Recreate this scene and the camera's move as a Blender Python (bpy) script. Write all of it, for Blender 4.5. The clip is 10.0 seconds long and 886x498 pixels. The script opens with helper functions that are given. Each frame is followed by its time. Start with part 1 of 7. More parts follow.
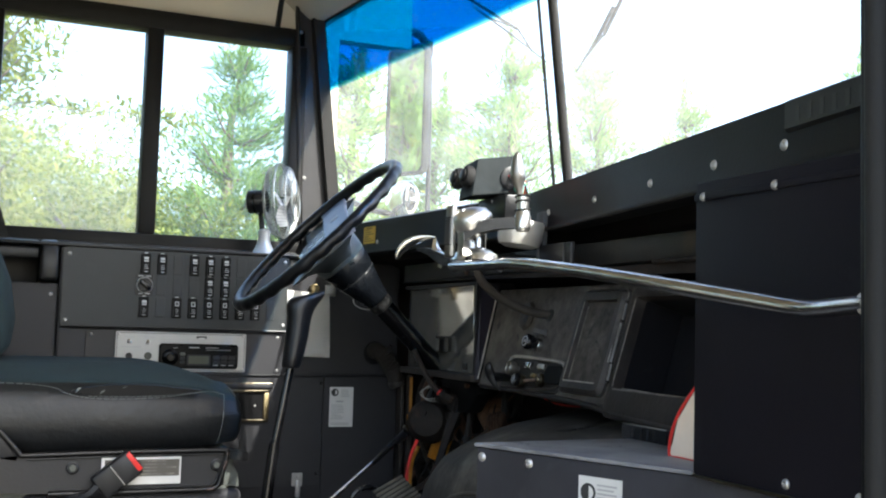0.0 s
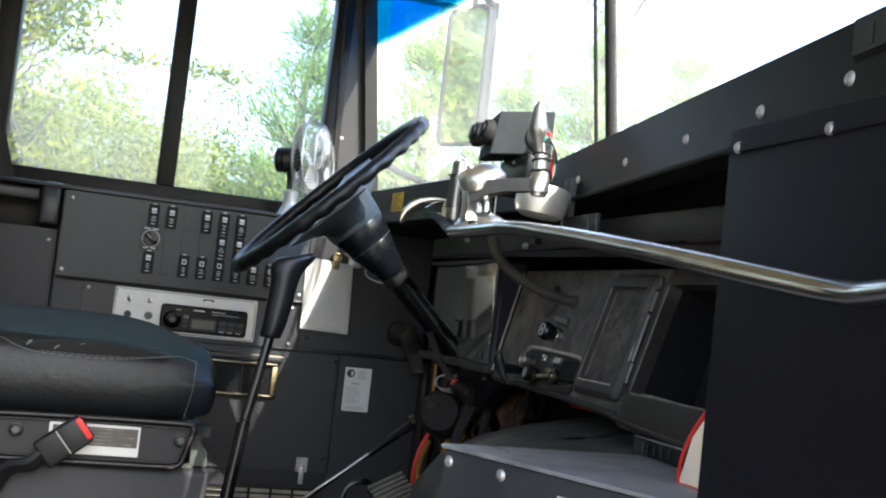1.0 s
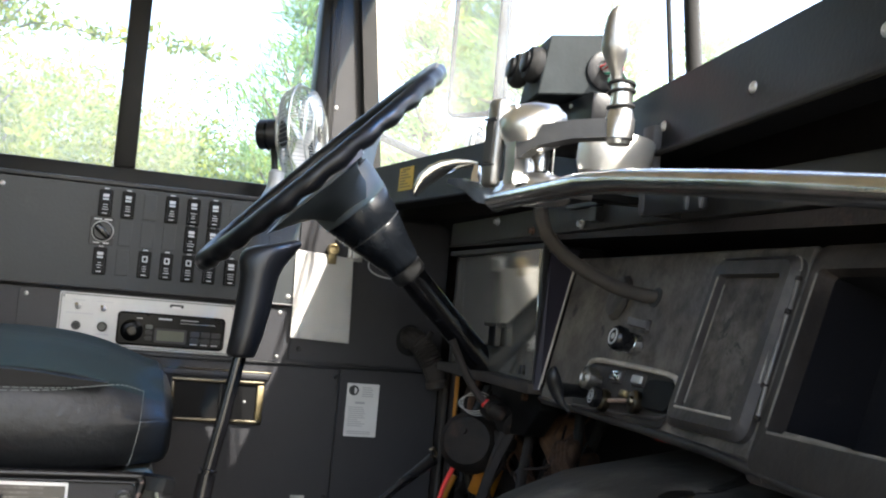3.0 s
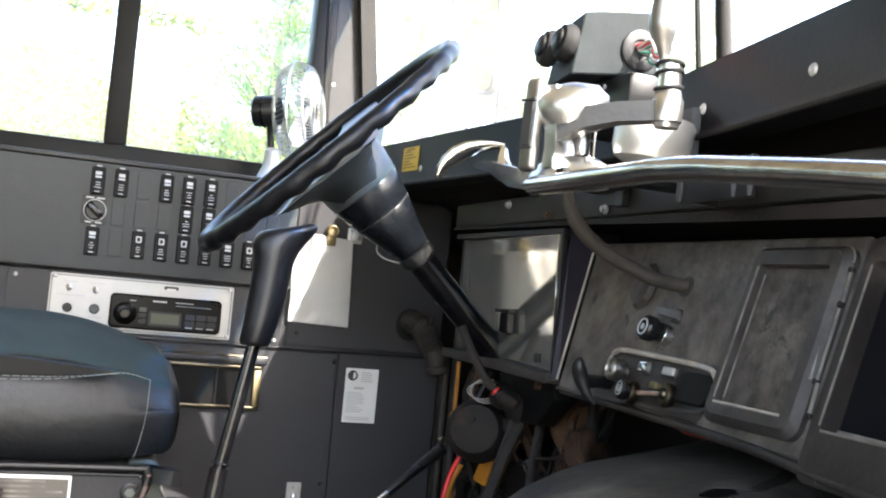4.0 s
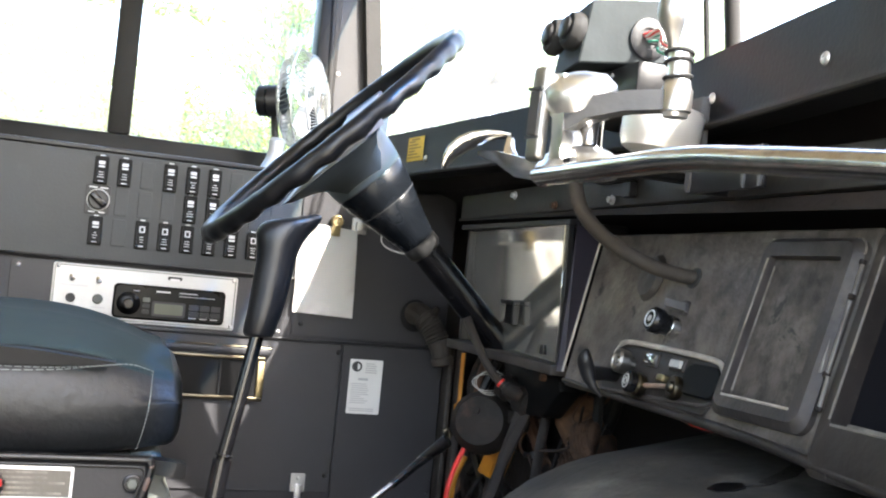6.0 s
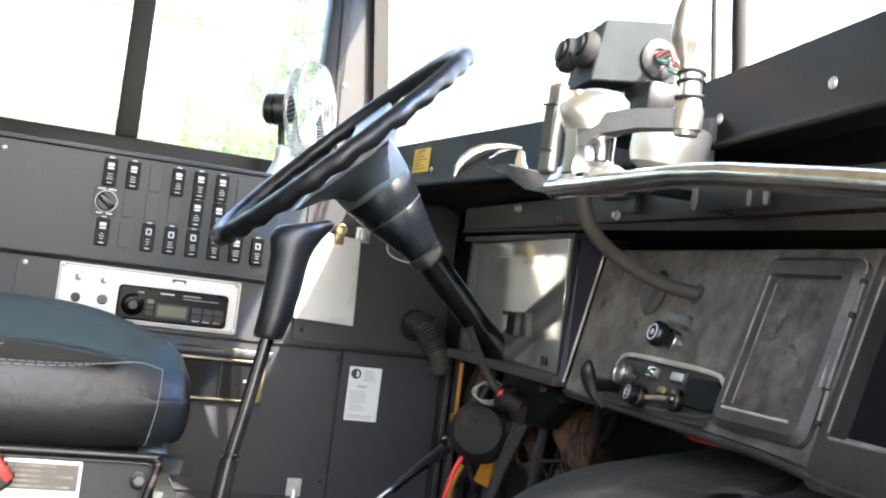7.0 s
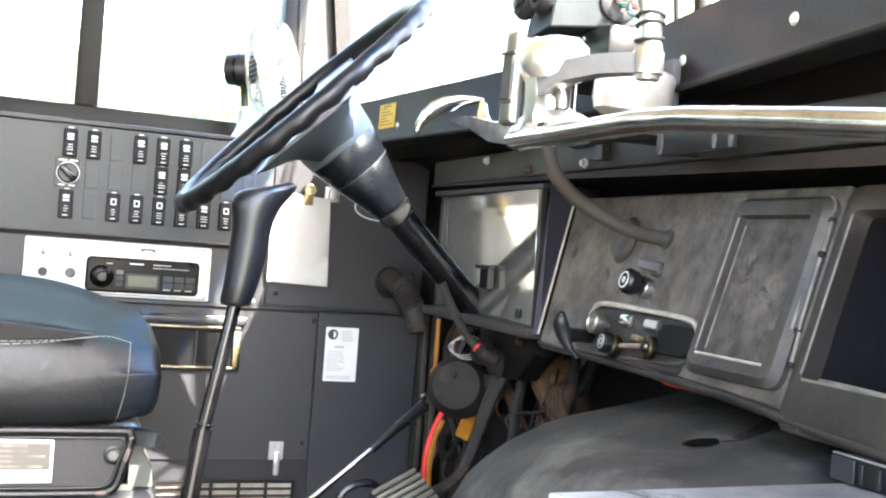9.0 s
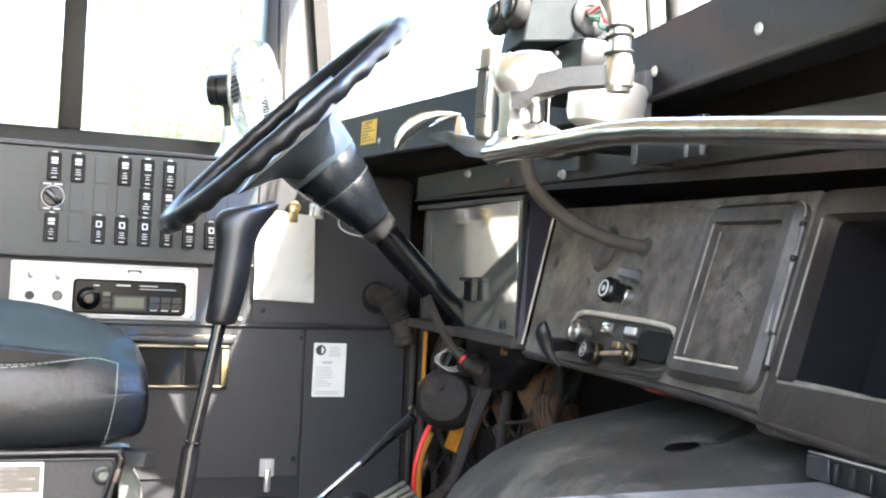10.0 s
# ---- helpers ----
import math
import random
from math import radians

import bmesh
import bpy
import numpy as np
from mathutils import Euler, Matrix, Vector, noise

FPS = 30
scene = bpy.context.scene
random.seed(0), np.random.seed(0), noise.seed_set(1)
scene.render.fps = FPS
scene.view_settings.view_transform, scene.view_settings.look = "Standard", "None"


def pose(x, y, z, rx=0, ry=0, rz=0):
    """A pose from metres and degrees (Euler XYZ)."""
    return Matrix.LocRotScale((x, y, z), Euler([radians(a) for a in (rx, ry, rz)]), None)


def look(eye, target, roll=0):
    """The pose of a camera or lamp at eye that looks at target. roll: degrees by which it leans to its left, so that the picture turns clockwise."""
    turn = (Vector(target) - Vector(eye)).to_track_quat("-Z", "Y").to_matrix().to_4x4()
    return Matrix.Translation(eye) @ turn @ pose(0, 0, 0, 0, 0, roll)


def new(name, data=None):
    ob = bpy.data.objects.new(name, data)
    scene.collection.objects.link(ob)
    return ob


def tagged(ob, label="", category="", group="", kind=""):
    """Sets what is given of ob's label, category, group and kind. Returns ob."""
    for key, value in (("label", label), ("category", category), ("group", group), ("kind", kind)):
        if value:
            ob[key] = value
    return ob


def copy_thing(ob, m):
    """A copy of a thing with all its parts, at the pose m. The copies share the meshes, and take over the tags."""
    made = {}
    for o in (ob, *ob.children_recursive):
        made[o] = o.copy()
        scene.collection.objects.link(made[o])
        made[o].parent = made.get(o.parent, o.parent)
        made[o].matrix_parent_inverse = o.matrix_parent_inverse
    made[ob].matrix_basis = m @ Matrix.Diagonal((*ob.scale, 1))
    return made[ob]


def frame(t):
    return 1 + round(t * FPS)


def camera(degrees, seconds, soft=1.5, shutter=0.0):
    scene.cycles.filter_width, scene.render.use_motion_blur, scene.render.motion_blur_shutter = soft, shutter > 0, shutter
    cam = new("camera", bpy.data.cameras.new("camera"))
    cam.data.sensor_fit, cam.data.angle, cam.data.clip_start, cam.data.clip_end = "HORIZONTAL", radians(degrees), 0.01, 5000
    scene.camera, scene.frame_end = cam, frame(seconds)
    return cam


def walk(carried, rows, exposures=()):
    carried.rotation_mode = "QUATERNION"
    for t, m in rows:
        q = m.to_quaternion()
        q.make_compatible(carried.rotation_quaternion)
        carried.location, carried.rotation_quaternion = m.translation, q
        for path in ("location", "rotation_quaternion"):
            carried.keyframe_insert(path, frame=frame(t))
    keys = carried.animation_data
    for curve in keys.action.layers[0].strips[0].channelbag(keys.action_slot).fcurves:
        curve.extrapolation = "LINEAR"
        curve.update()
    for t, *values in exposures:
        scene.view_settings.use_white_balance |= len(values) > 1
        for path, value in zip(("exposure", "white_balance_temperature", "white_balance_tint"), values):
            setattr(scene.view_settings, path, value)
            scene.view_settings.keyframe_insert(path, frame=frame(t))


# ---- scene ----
cam = camera(46.1, 10.0, soft=2.1)
PATH = [
    (0, (0.083, 0.337, 0.534), (0.836, 2.184, 0.685), 1.7),
    (0.5, (0.227, 0.428, 0.539), (0.835, 2.329, 0.678), 3.3),
    (1, (0.3, 0.533, 0.521), (0.887, 2.441, 0.646), 6.4),
    (1.2, (0.3, 0.593, 0.53), (0.868, 2.504, 0.691), 7.4),
    (1.5, (0.3, 0.676, 0.538), (0.848, 2.591, 0.719), 6.6),
    (2, (0.366, 0.795, 0.537), (0.851, 2.732, 0.643), 3.7),
    (2.2, (0.41, 0.826, 0.535), (0.814, 2.782, 0.635), 3.3),
    (2.5, (0.434, 0.872, 0.535), (0.785, 2.838, 0.645), 3.7),
    (2.7, (0.424, 0.906, 0.53), (0.896, 2.845, 0.652), 4.4),
    (3.8, (0.344, 1.007, 0.525), (0.998, 2.894, 0.618), 5.5),
    (4, (0.357, 1.011, 0.532), (0.996, 2.904, 0.614), 5.4),
    (4.5, (0.363, 1.015, 0.541), (1.014, 2.904, 0.61), 5.0),
    (5, (0.363, 1.016, 0.536), (1.008, 2.908, 0.599), 4.9),
    (5.5, (0.359, 1.02, 0.533), (0.992, 2.916, 0.592), 4.9),
    (5.7, (0.357, 1.019, 0.535), (0.989, 2.916, 0.589), 4.8),
    (6.8, (0.371, 1.032, 0.521), (1.007, 2.926, 0.626), 8.8),
    (7, (0.334, 1.005, 0.524), (0.98, 2.895, 0.616), 7.2),
    (7.2, (0.355, 1.019, 0.526), (0.999, 2.912, 0.503), 4.8),
    (7.5, (0.354, 1.016, 0.528), (1.006, 2.906, 0.508), 3.7),
    (8, (0.357, 1.015, 0.53), (1.02, 2.902, 0.519), 4.0),
    (8.5, (0.357, 1.021, 0.528), (1.03, 2.904, 0.521), 4.2),
    (9, (0.353, 1.017, 0.53), (1.044, 2.894, 0.536), 4.4),
    (9.5, (0.356, 1.011, 0.532), (1.059, 2.883, 0.545), 3.7),
    (10, (0.356, 1.0, 0.531), (1.064, 2.87, 0.563), 2.9),
]
EXPOSURES = [(0.0, 2.6, 6200, 6), (1.0, 2.72, 6250, 7), (2.5, 2.84, 6350, 8), (4.0, 3.78, 6500, 10), (5.5, 4.06, 6500, 10), (7.0, 4.28, 6500, 10), (7.5, 4.64, 6500, 10), (9.0, 4.95, 6500, 10), (10.0, 4.76, 6500, 10)]
walk(cam, [(t, look(eye, target, roll)) for t, eye, target, roll in PATH], EXPOSURES)

# ---- world, sun ----
SUN_DIR = Vector((1.22, -2.5, 2.5)).normalized()
world = bpy.data.worlds.new("sky")
scene.world = world
world.use_nodes = True
wn = world.node_tree
wn.nodes.clear()
sky = wn.nodes.new("ShaderNodeTexSky")
sky.sky_type = "NISHITA"
sky.sun_disc = False
sky.sun_elevation = math.asin(SUN_DIR.z)
sky.sun_rotation = math.atan2(SUN_DIR.x, SUN_DIR.y)
sky.dust_density = 3.0
bg = wn.nodes.new("ShaderNodeBackground")
bg.inputs["Strength"].default_value = 0.15
wo = wn.nodes.new("ShaderNodeOutputWorld")
wn.links.new(sky.outputs[0], bg.inputs[0])
wn.links.new(bg.outputs[0], wo.inputs[0])
sun = new("sun", bpy.data.lights.new("sun", "SUN"))
sun.data.energy = 2.1
sun.data.angle = radians(0.6)
sun.data.color = (1.0, 0.95, 0.87)
sun.matrix_world = look(SUN_DIR * 20, (0, 0, 0))


# ---- materials ----
def material(name, color, rough=0.5, metal=0.0, vary=0.25, scale=14.0, grain=220.0, bump=0.15, dust=None, dust_at=0.58,
             dust_scale=9.0, coat=0.0, per_object=0.0, spec=0.35, speck=None):
    """A painted, moulded or metal surface: mottled colour, uneven gloss, fine relief and dust or wear patches."""
    m = bpy.data.materials.new(name)
    m.use_nodes = True
    nt = m.node_tree
    N, L = nt.nodes, nt.links
    p = N["Principled BSDF"]
    p.inputs["Metallic"].default_value = metal
    p.inputs["Coat Weight"].default_value = coat
    p.inputs["Specular IOR Level"].default_value = spec
    co = N.new("ShaderNodeTexCoord")
    n1 = N.new("ShaderNodeTexNoise")
    n1.inputs["Scale"].default_value, n1.inputs["Detail"].default_value = scale, 6
    L.new(co.outputs["Object"], n1.inputs["Vector"])
    r1 = N.new("ShaderNodeValToRGB")
    r1.color_ramp.elements[0].position, r1.color_ramp.elements[1].position = 0.3, 0.72
    lo, hi = 1 - vary, 1 + vary
    r1.color_ramp.elements[0].color = (*[min(1, c * lo) for c in color], 1)
    r1.color_ramp.elements[1].color = (*[min(1, c * hi) for c in color], 1)
    L.new(n1.outputs["Fac"], r1.inputs["Fac"])
    last = r1.outputs["Color"]
    if dust:
        n2 = N.new("ShaderNodeTexNoise")
        n2.inputs["Scale"].default_value, n2.inputs["Detail"].default_value, n2.inputs["Roughness"].default_value = dust_scale, 9, 0.68
        L.new(co.outputs["Object"], n2.inputs["Vector"])
        r2 = N.new("ShaderNodeValToRGB")
        r2.color_ramp.elements[0].position, r2.color_ramp.elements[1].position = dust_at, min(1, dust_at + 0.2)
        r2.color_ramp.elements[0].color, r2.color_ramp.elements[1].color = (0, 0, 0, 1), (1, 1, 1, 1)
        L.new(n2.outputs["Fac"], r2.inputs["Fac"])
        mx = N.new("ShaderNodeMix")
        mx.data_type = "RGBA"
        L.new(r2.outputs["Color"], mx.inputs[0])
        L.new(last, mx.inputs[6])
        mx.inputs[7].default_value = (*dust, 1)
        last = mx.outputs[2]
    if speck:
        n4 = N.new("ShaderNodeTexNoise")
        n4.inputs["Scale"].default_value, n4.inputs["Detail"].default_value, n4.inputs["Roughness"].default_value = speck[1], 8, 0.75
        n4.inputs["Distortion"].default_value = 0.6
        L.new(co.outputs["Object"], n4.inputs["Vector"])
        r4 = N.new("ShaderNodeValToRGB")
        r4.color_ramp.elements[0].position, r4.color_ramp.elements[1].position = speck[2], speck[2] + 0.05
        r4.color_ramp.elements[0].color, r4.color_ramp.elements[1].color = (0, 0, 0, 1), (1, 1, 1, 1)
        L.new(n4.outputs["Fac"], r4.inputs["Fac"])
        m4 = N.new("ShaderNodeMix")
        m4.data_type = "RGBA"
        L.new(r4.outputs["Color"], m4.inputs[0])
        L.new(last, m4.inputs[6])
        m4.inputs[7].default_value = (*speck[0], 1)
        last = m4.outputs[2]
    if per_object:
        oi = N.new("ShaderNodeObjectInfo")
        hs = N.new("ShaderNodeHueSaturation")
        mr = N.new("ShaderNodeMapRange")
        mr.inputs[3].default_value, mr.inputs[4].default_value = 1 - per_object, 1 + per_object
        L.new(oi.outputs["Random"], mr.inputs[0])
        L.new(mr.outputs[0], hs.inputs["Value"])
        L.new(last, hs.inputs["Color"])
        last = hs.outputs["Color"]
    L.new(last, p.inputs["Base Color"])
    rr = N.new("ShaderNodeMapRange")
    rr.inputs[3].default_value, rr.inputs[4].default_value = max(0.02, rough - 0.1), min(1, rough + 0.12)
    L.new(n1.outputs["Fac"], rr.inputs[0])
    L.new(rr.outputs[0], p.inputs["Roughness"])
    if bump:
        n3 = N.new("ShaderNodeTexNoise")
        n3.inputs["Scale"].default_value, n3.inputs["Detail"].default_value = grain, 3
        L.new(co.outputs["Object"], n3.inputs["Vector"])
        b = N.new("ShaderNodeBump")
        b.inputs["Strength"].default_value, b.inputs["Distance"].default_value = bump, 0.002
        L.new(n3.outputs["Fac"], b.inputs["Height"])
        L.new(b.outputs[0], p.inputs["Normal"])
    return m


def clear_glass(name, tint=(1, 1, 1), gloss=0.025, film=0.0):
    """Window glass: lets light straight through, with a slight reflection and, where film is given, a pale dusty film."""
    m = bpy.data.materials.new(name)
    m.use_nodes = True
    N, L = m.node_tree.nodes, m.node_tree.links
    N.clear()
    t = N.new("ShaderNodeBsdfTransparent")
    t.inputs[0].default_value = (*tint, 1)
    g = N.new("ShaderNodeBsdfGlossy")
    g.inputs["Roughness"].default_value = 0.02
    mx = N.new("ShaderNodeMixShader")
    o = N.new("ShaderNodeOutputMaterial")
    mx.inputs[0].default_value = gloss
    L.new(t.outputs[0], mx.inputs[1])
    L.new(g.outputs[0], mx.inputs[2])
    last = mx
    if film:
        d = N.new("ShaderNodeBsdfTranslucent")
        d.inputs[0].default_value = (0.8, 0.8, 0.78, 1)
        nz = N.new("ShaderNodeTexNoise")
        nz.inputs["Scale"].default_value, nz.inputs["Detail"].default_value = 5, 6
        mr = N.new("ShaderNodeMapRange")
        mr.inputs[1].default_value, mr.inputs[2].default_value = 0.3, 0.75
        mr.inputs[3].default_value, mr.inputs[4].default_value = film * 0.5, film * 1.5
        L.new(nz.outputs["Fac"], mr.inputs[0])
        m2 = N.new("ShaderNodeMixShader")
        L.new(mr.outputs[0], m2.inputs[0])
        L.new(mx.outputs[0], m2.inputs[1])
        L.new(d.outputs[0], m2.inputs[2])
        last = m2
    L.new(last.outputs[0], o.inputs[0])
    return m


def leaf_material(name, a, b):
    m = bpy.data.materials.new(name)
    m.use_nodes = True
    N, L = m.node_tree.nodes, m.node_tree.links
    p = N["Principled BSDF"]
    p.inputs["Roughness"].default_value = 0.6
    ge = N.new("ShaderNodeNewGeometry")
    oi = N.new("ShaderNodeObjectInfo")
    ad = N.new("ShaderNodeMath")
    ad.operation = "MULTIPLY_ADD"
    ad.inputs[1].default_value, ad.inputs[2].default_value = 0.75, 0.0
    L.new(ge.outputs["Random Per Island"], ad.inputs[0])
    ad2 = N.new("ShaderNodeMath")
    ad2.operation = "MULTIPLY_ADD"
    ad2.inputs[1].default_value = 0.25
    L.new(oi.outputs["Random"], ad2.inputs[0])
    L.new(ad.outputs[0], ad2.inputs[2])
    r = N.new("ShaderNodeValToRGB")
    r.color_ramp.elements[0].color, r.color_ramp.elements[1].color = (*a, 1), (*b, 1)
    L.new(ad2.outputs[0], r.inputs[0])
    L.new(r.outputs[0], p.inputs["Base Color"])
    tr = N.new("ShaderNodeBsdfTranslucent")
    L.new(r.outputs[0], tr.inputs[0])
    mx = N.new("ShaderNodeMixShader")
    mx.inputs[0].default_value = 0.5
    L.new(p.outputs[0], mx.inputs[1])
    L.new(tr.outputs[0], mx.inputs[2])
    L.new(mx.outputs[0], N["Material Output"].inputs[0])
    return m


PANEL = material("charcoal_panel_paint", (0.0275, 0.0268, 0.0295), 0.55, vary=0.15, scale=6, bump=0.12, dust=(0.036, 0.035, 0.037), dust_at=0.6)
SWITCHPLATE = material("grey_green_switch_plate", (0.0245, 0.0272, 0.0285), 0.5, vary=0.2, scale=6, bump=0.14, dust=(0.036, 0.038, 0.039), dust_at=0.6, dust_scale=14)
PANEL2 = material("charcoal_panel_paint_worn", (0.0255, 0.0248, 0.0275), 0.5, vary=0.2, scale=5, bump=0.12, dust=(0.048, 0.046, 0.048), dust_at=0.66, dust_scale=16)
RAIL = material("grey_steel_rail", (0.0205, 0.0198, 0.0186), 0.5, vary=0.4, scale=18, bump=0.2, dust=(0.05, 0.032, 0.022), dust_at=0.55)
DASHTOP = material("black_dash_metal", (0.0040, 0.0040, 0.0046), 0.45, vary=0.2, scale=5, bump=0.1, dust=(0.0105, 0.0105, 0.0112), dust_at=0.62, spec=0.16)
BLACK = material("black_plastic", (0.008, 0.008, 0.009), 0.42, vary=0.2, scale=20, bump=0.08)
# column plastic with its blue-grey reflection put into the base colour
COLUMN = material("column_plastic_reflection_tint", (0.042, 0.053, 0.059), 0.46, vary=0.2, scale=14, bump=0.06, spec=0.5)
BLACKGLOSS = material("glossy_black_plastic", (0.006, 0.006, 0.007), 0.26, vary=0.15, scale=20, bump=0.03)
RODBLACK = material("glossy_black_rod", (0.0035, 0.0035, 0.0042), 0.16, vary=0.3, scale=40, bump=0.03, spec=0.45)
RIMBLACK = material("satin_black_moulding", (0.0052, 0.0050, 0.0054), 0.34, vary=0.2, scale=24, bump=0.05, spec=0.34)
BLACKPAINT = material("black_painted_steel", (0.010, 0.010, 0.011), 0.35, vary=0.25, scale=30, bump=0.05, dust=(0.035, 0.032, 0.03), dust_at=0.68, dust_scale=30)
RUBBER = material("black_rubber", (0.009, 0.0086, 0.0082), 0.75, vary=0.2, scale=30, bump=0.2)
DUSTY = material("dusty_dash_plastic", (0.076, 0.066, 0.058), 0.6, vary=0.55, scale=48, bump=0.6, grain=190, dust=(0.148, 0.135, 0.119), dust_at=0.47, dust_scale=13, speck=((0.026, 0.024, 0.024), 23, 0.60))
HATCHDUST = material("grimy_hatch_panel", (0.055, 0.048, 0.043), 0.65, vary=0.6, scale=60, bump=0.6, grain=190, dust=(0.128, 0.115, 0.100), dust_at=0.48, dust_scale=17, speck=((0.022, 0.021, 0.021), 16, 0.585))
BINRAIL = material("scuffed_dark_hatch_plastic", (0.038, 0.033, 0.031), 0.5, vary=0.45, scale=26, bump=0.35, grain=150, dust=(0.085, 0.077, 0.068), dust_at=0.52, dust_scale=10, speck=((0.018, 0.017, 0.017), 30, 0.64))
SCUFFTAN = material("rubbed_tan_plastic", (0.075, 0.052, 0.044), 0.55, vary=0.6, scale=60, bump=0.2, dust=(0.02, 0.018, 0.018), dust_at=0.55, dust_scale=50)
EDGEPALE = material("rubbed_pale_edge", (0.34, 0.31, 0.27), 0.55, vary=0.35, scale=40, bump=0.2)
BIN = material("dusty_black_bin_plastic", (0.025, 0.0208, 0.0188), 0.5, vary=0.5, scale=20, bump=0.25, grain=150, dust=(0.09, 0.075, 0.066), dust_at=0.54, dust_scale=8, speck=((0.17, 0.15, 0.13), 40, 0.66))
FRAME = material("black_window_frame_paint", (0.0050, 0.0046, 0.0044), 0.5, vary=0.25, scale=14, bump=0.08, spec=0.2)
NAVY = material("navy_black_side_plate", (0.024, 0.022, 0.032), 0.5, vary=0.15, scale=10, bump=0.08)
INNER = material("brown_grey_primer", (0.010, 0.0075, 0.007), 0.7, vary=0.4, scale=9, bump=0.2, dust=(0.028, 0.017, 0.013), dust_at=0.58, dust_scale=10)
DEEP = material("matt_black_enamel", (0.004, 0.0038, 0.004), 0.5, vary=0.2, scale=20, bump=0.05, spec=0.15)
WORN = material("worn_plastic_edge", (0.17, 0.155, 0.135), 0.6, vary=0.5, scale=30, bump=0.3, dust=(0.06, 0.055, 0.05), dust_at=0.50, dust_scale=24)
# dusty bin inside; the recess's shade is put into this near-black base
BINSHADE = material("dusty_bin_inside_shaded", (0.006, 0.0055, 0.007), 0.5, vary=0.25, scale=9, bump=0.15, dust=(0.03, 0.029, 0.028), dust_at=0.66, dust_scale=14)
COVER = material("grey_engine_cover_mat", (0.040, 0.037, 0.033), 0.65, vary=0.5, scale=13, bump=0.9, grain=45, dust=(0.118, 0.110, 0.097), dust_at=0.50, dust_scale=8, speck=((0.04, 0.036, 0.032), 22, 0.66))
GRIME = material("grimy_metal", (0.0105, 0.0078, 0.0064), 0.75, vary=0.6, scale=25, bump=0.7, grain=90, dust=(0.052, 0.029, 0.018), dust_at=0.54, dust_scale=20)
RUSTY = material("brown_rusty_metal", (0.085, 0.044, 0.026), 0.8, vary=0.5, scale=22, bump=0.5, dust=(0.06, 0.045, 0.035), dust_at=0.5, dust_scale=24)
COLUMN2 = material("black_column_plastic", (0.0042, 0.0052, 0.0068), 0.24, vary=0.4, scale=22, bump=0.05, spec=0.22)
WIRECHROME = material("dulled_chrome_wire", (0.47, 0.48, 0.46), 0.3, metal=0.85, vary=0.3, scale=60, bump=0.02)
POUCH = material("cream_pouch_cloth", (0.88, 0.73, 0.58), 0.7, vary=0.08, scale=14, bump=0.2, grain=400)
WORNCOLLAR = material("worn_collar", (0.013, 0.013, 0.013), 0.45, vary=0.6, scale=60, bump=0.15, dust=(0.045, 0.043, 0.039), dust_at=0.62, dust_scale=40)
# grey spoke; the lavender of the reflected sky is put into its colour
SPOKE = material("satin_grey_spoke_sky_tint", (0.15, 0.155, 0.19), 0.4, vary=0.12, scale=20, bump=0.03, spec=0.5)
RUSTFAINT = material("rust_stained_steel", (0.0125, 0.0088, 0.0075), 0.7, vary=0.6, scale=26, bump=0.4, dust=(0.075, 0.036, 0.022), dust_at=0.60, dust_scale=22)
TUBEBLACK = material("black_enamelled_tube", (0.0028, 0.0028, 0.0034), 0.22, vary=0.5, scale=40, bump=0.06, dust=(0.008, 0.007, 0.007), dust_at=0.64, dust_scale=30, spec=0.22)
LEDGE = material("grimy_brown_ledge", (0.030, 0.025, 0.022), 0.6, vary=0.5, scale=25, bump=0.4, dust=(0.060, 0.053, 0.046), dust_at=0.56, dust_scale=20)
FORGED = material("forged_steel", (0.048, 0.046, 0.045), 0.40, metal=0.3, vary=0.2, scale=30, bump=0.15)
RODDULL = material("dull_grey_steel", (0.075, 0.074, 0.078), 0.5, vary=0.3, scale=30, bump=0.1)
RODGREY = material("bare_steel_rod", (0.20, 0.19, 0.175), 0.4, metal=0.6, vary=0.3, scale=60, bump=0.1)
FIBRE = material("brown_fibre_duct", (0.115, 0.062, 0.034), 0.85, vary=0.6, scale=26, bump=0.8, grain=60, dust=(0.022, 0.015, 0.011), dust_at=0.44, dust_scale=16)
VINYL = material("black_vinyl", (0.0056, 0.0064, 0.0074), 0.46, vary=0.4, scale=9, bump=0.55, grain=95, dust=(0.0145, 0.0155, 0.016), dust_at=0.56, dust_scale=12, speck=((0.028, 0.031, 0.032), 42, 0.68))
SEATPL = material("dark_grey_seat_plastic", (0.0155, 0.015, 0.0165), 0.5, vary=0.2, scale=10, bump=0.12, dust=(0.03, 0.029, 0.03), dust_at=0.62)
LABELINK = material("faded_label_ink", (0.36, 0.22, 0.03), 0.6, vary=0.2, bump=0)
DULL = material("dull_forged_steel", (0.30, 0.285, 0.265), 0.42, metal=1.0, vary=0.15, scale=30, bump=0.15)
CLOTH = material("dark_teal_cloth", (0.0122, 0.0240, 0.0270), 0.85, vary=0.25, scale=30, bump=0.5, grain=700)
RADIOBLACK = material("black_radio_face", (0.0022, 0.0022, 0.0026), 0.3, vary=0.2, scale=20, bump=0.02, spec=0.15)
THREAD = material("grey_thread", (0.15, 0.165, 0.16), 0.8, vary=0.1)
STEELPLATE = material("silver_panel", (0.40, 0.395, 0.38), 0.42, metal=0.25, vary=0.06, scale=30, bump=0.04)
PALEALU = material("oxidised_aluminium", (0.62, 0.61, 0.58), 0.38, metal=0.55, vary=0.15, scale=24, bump=0.12)
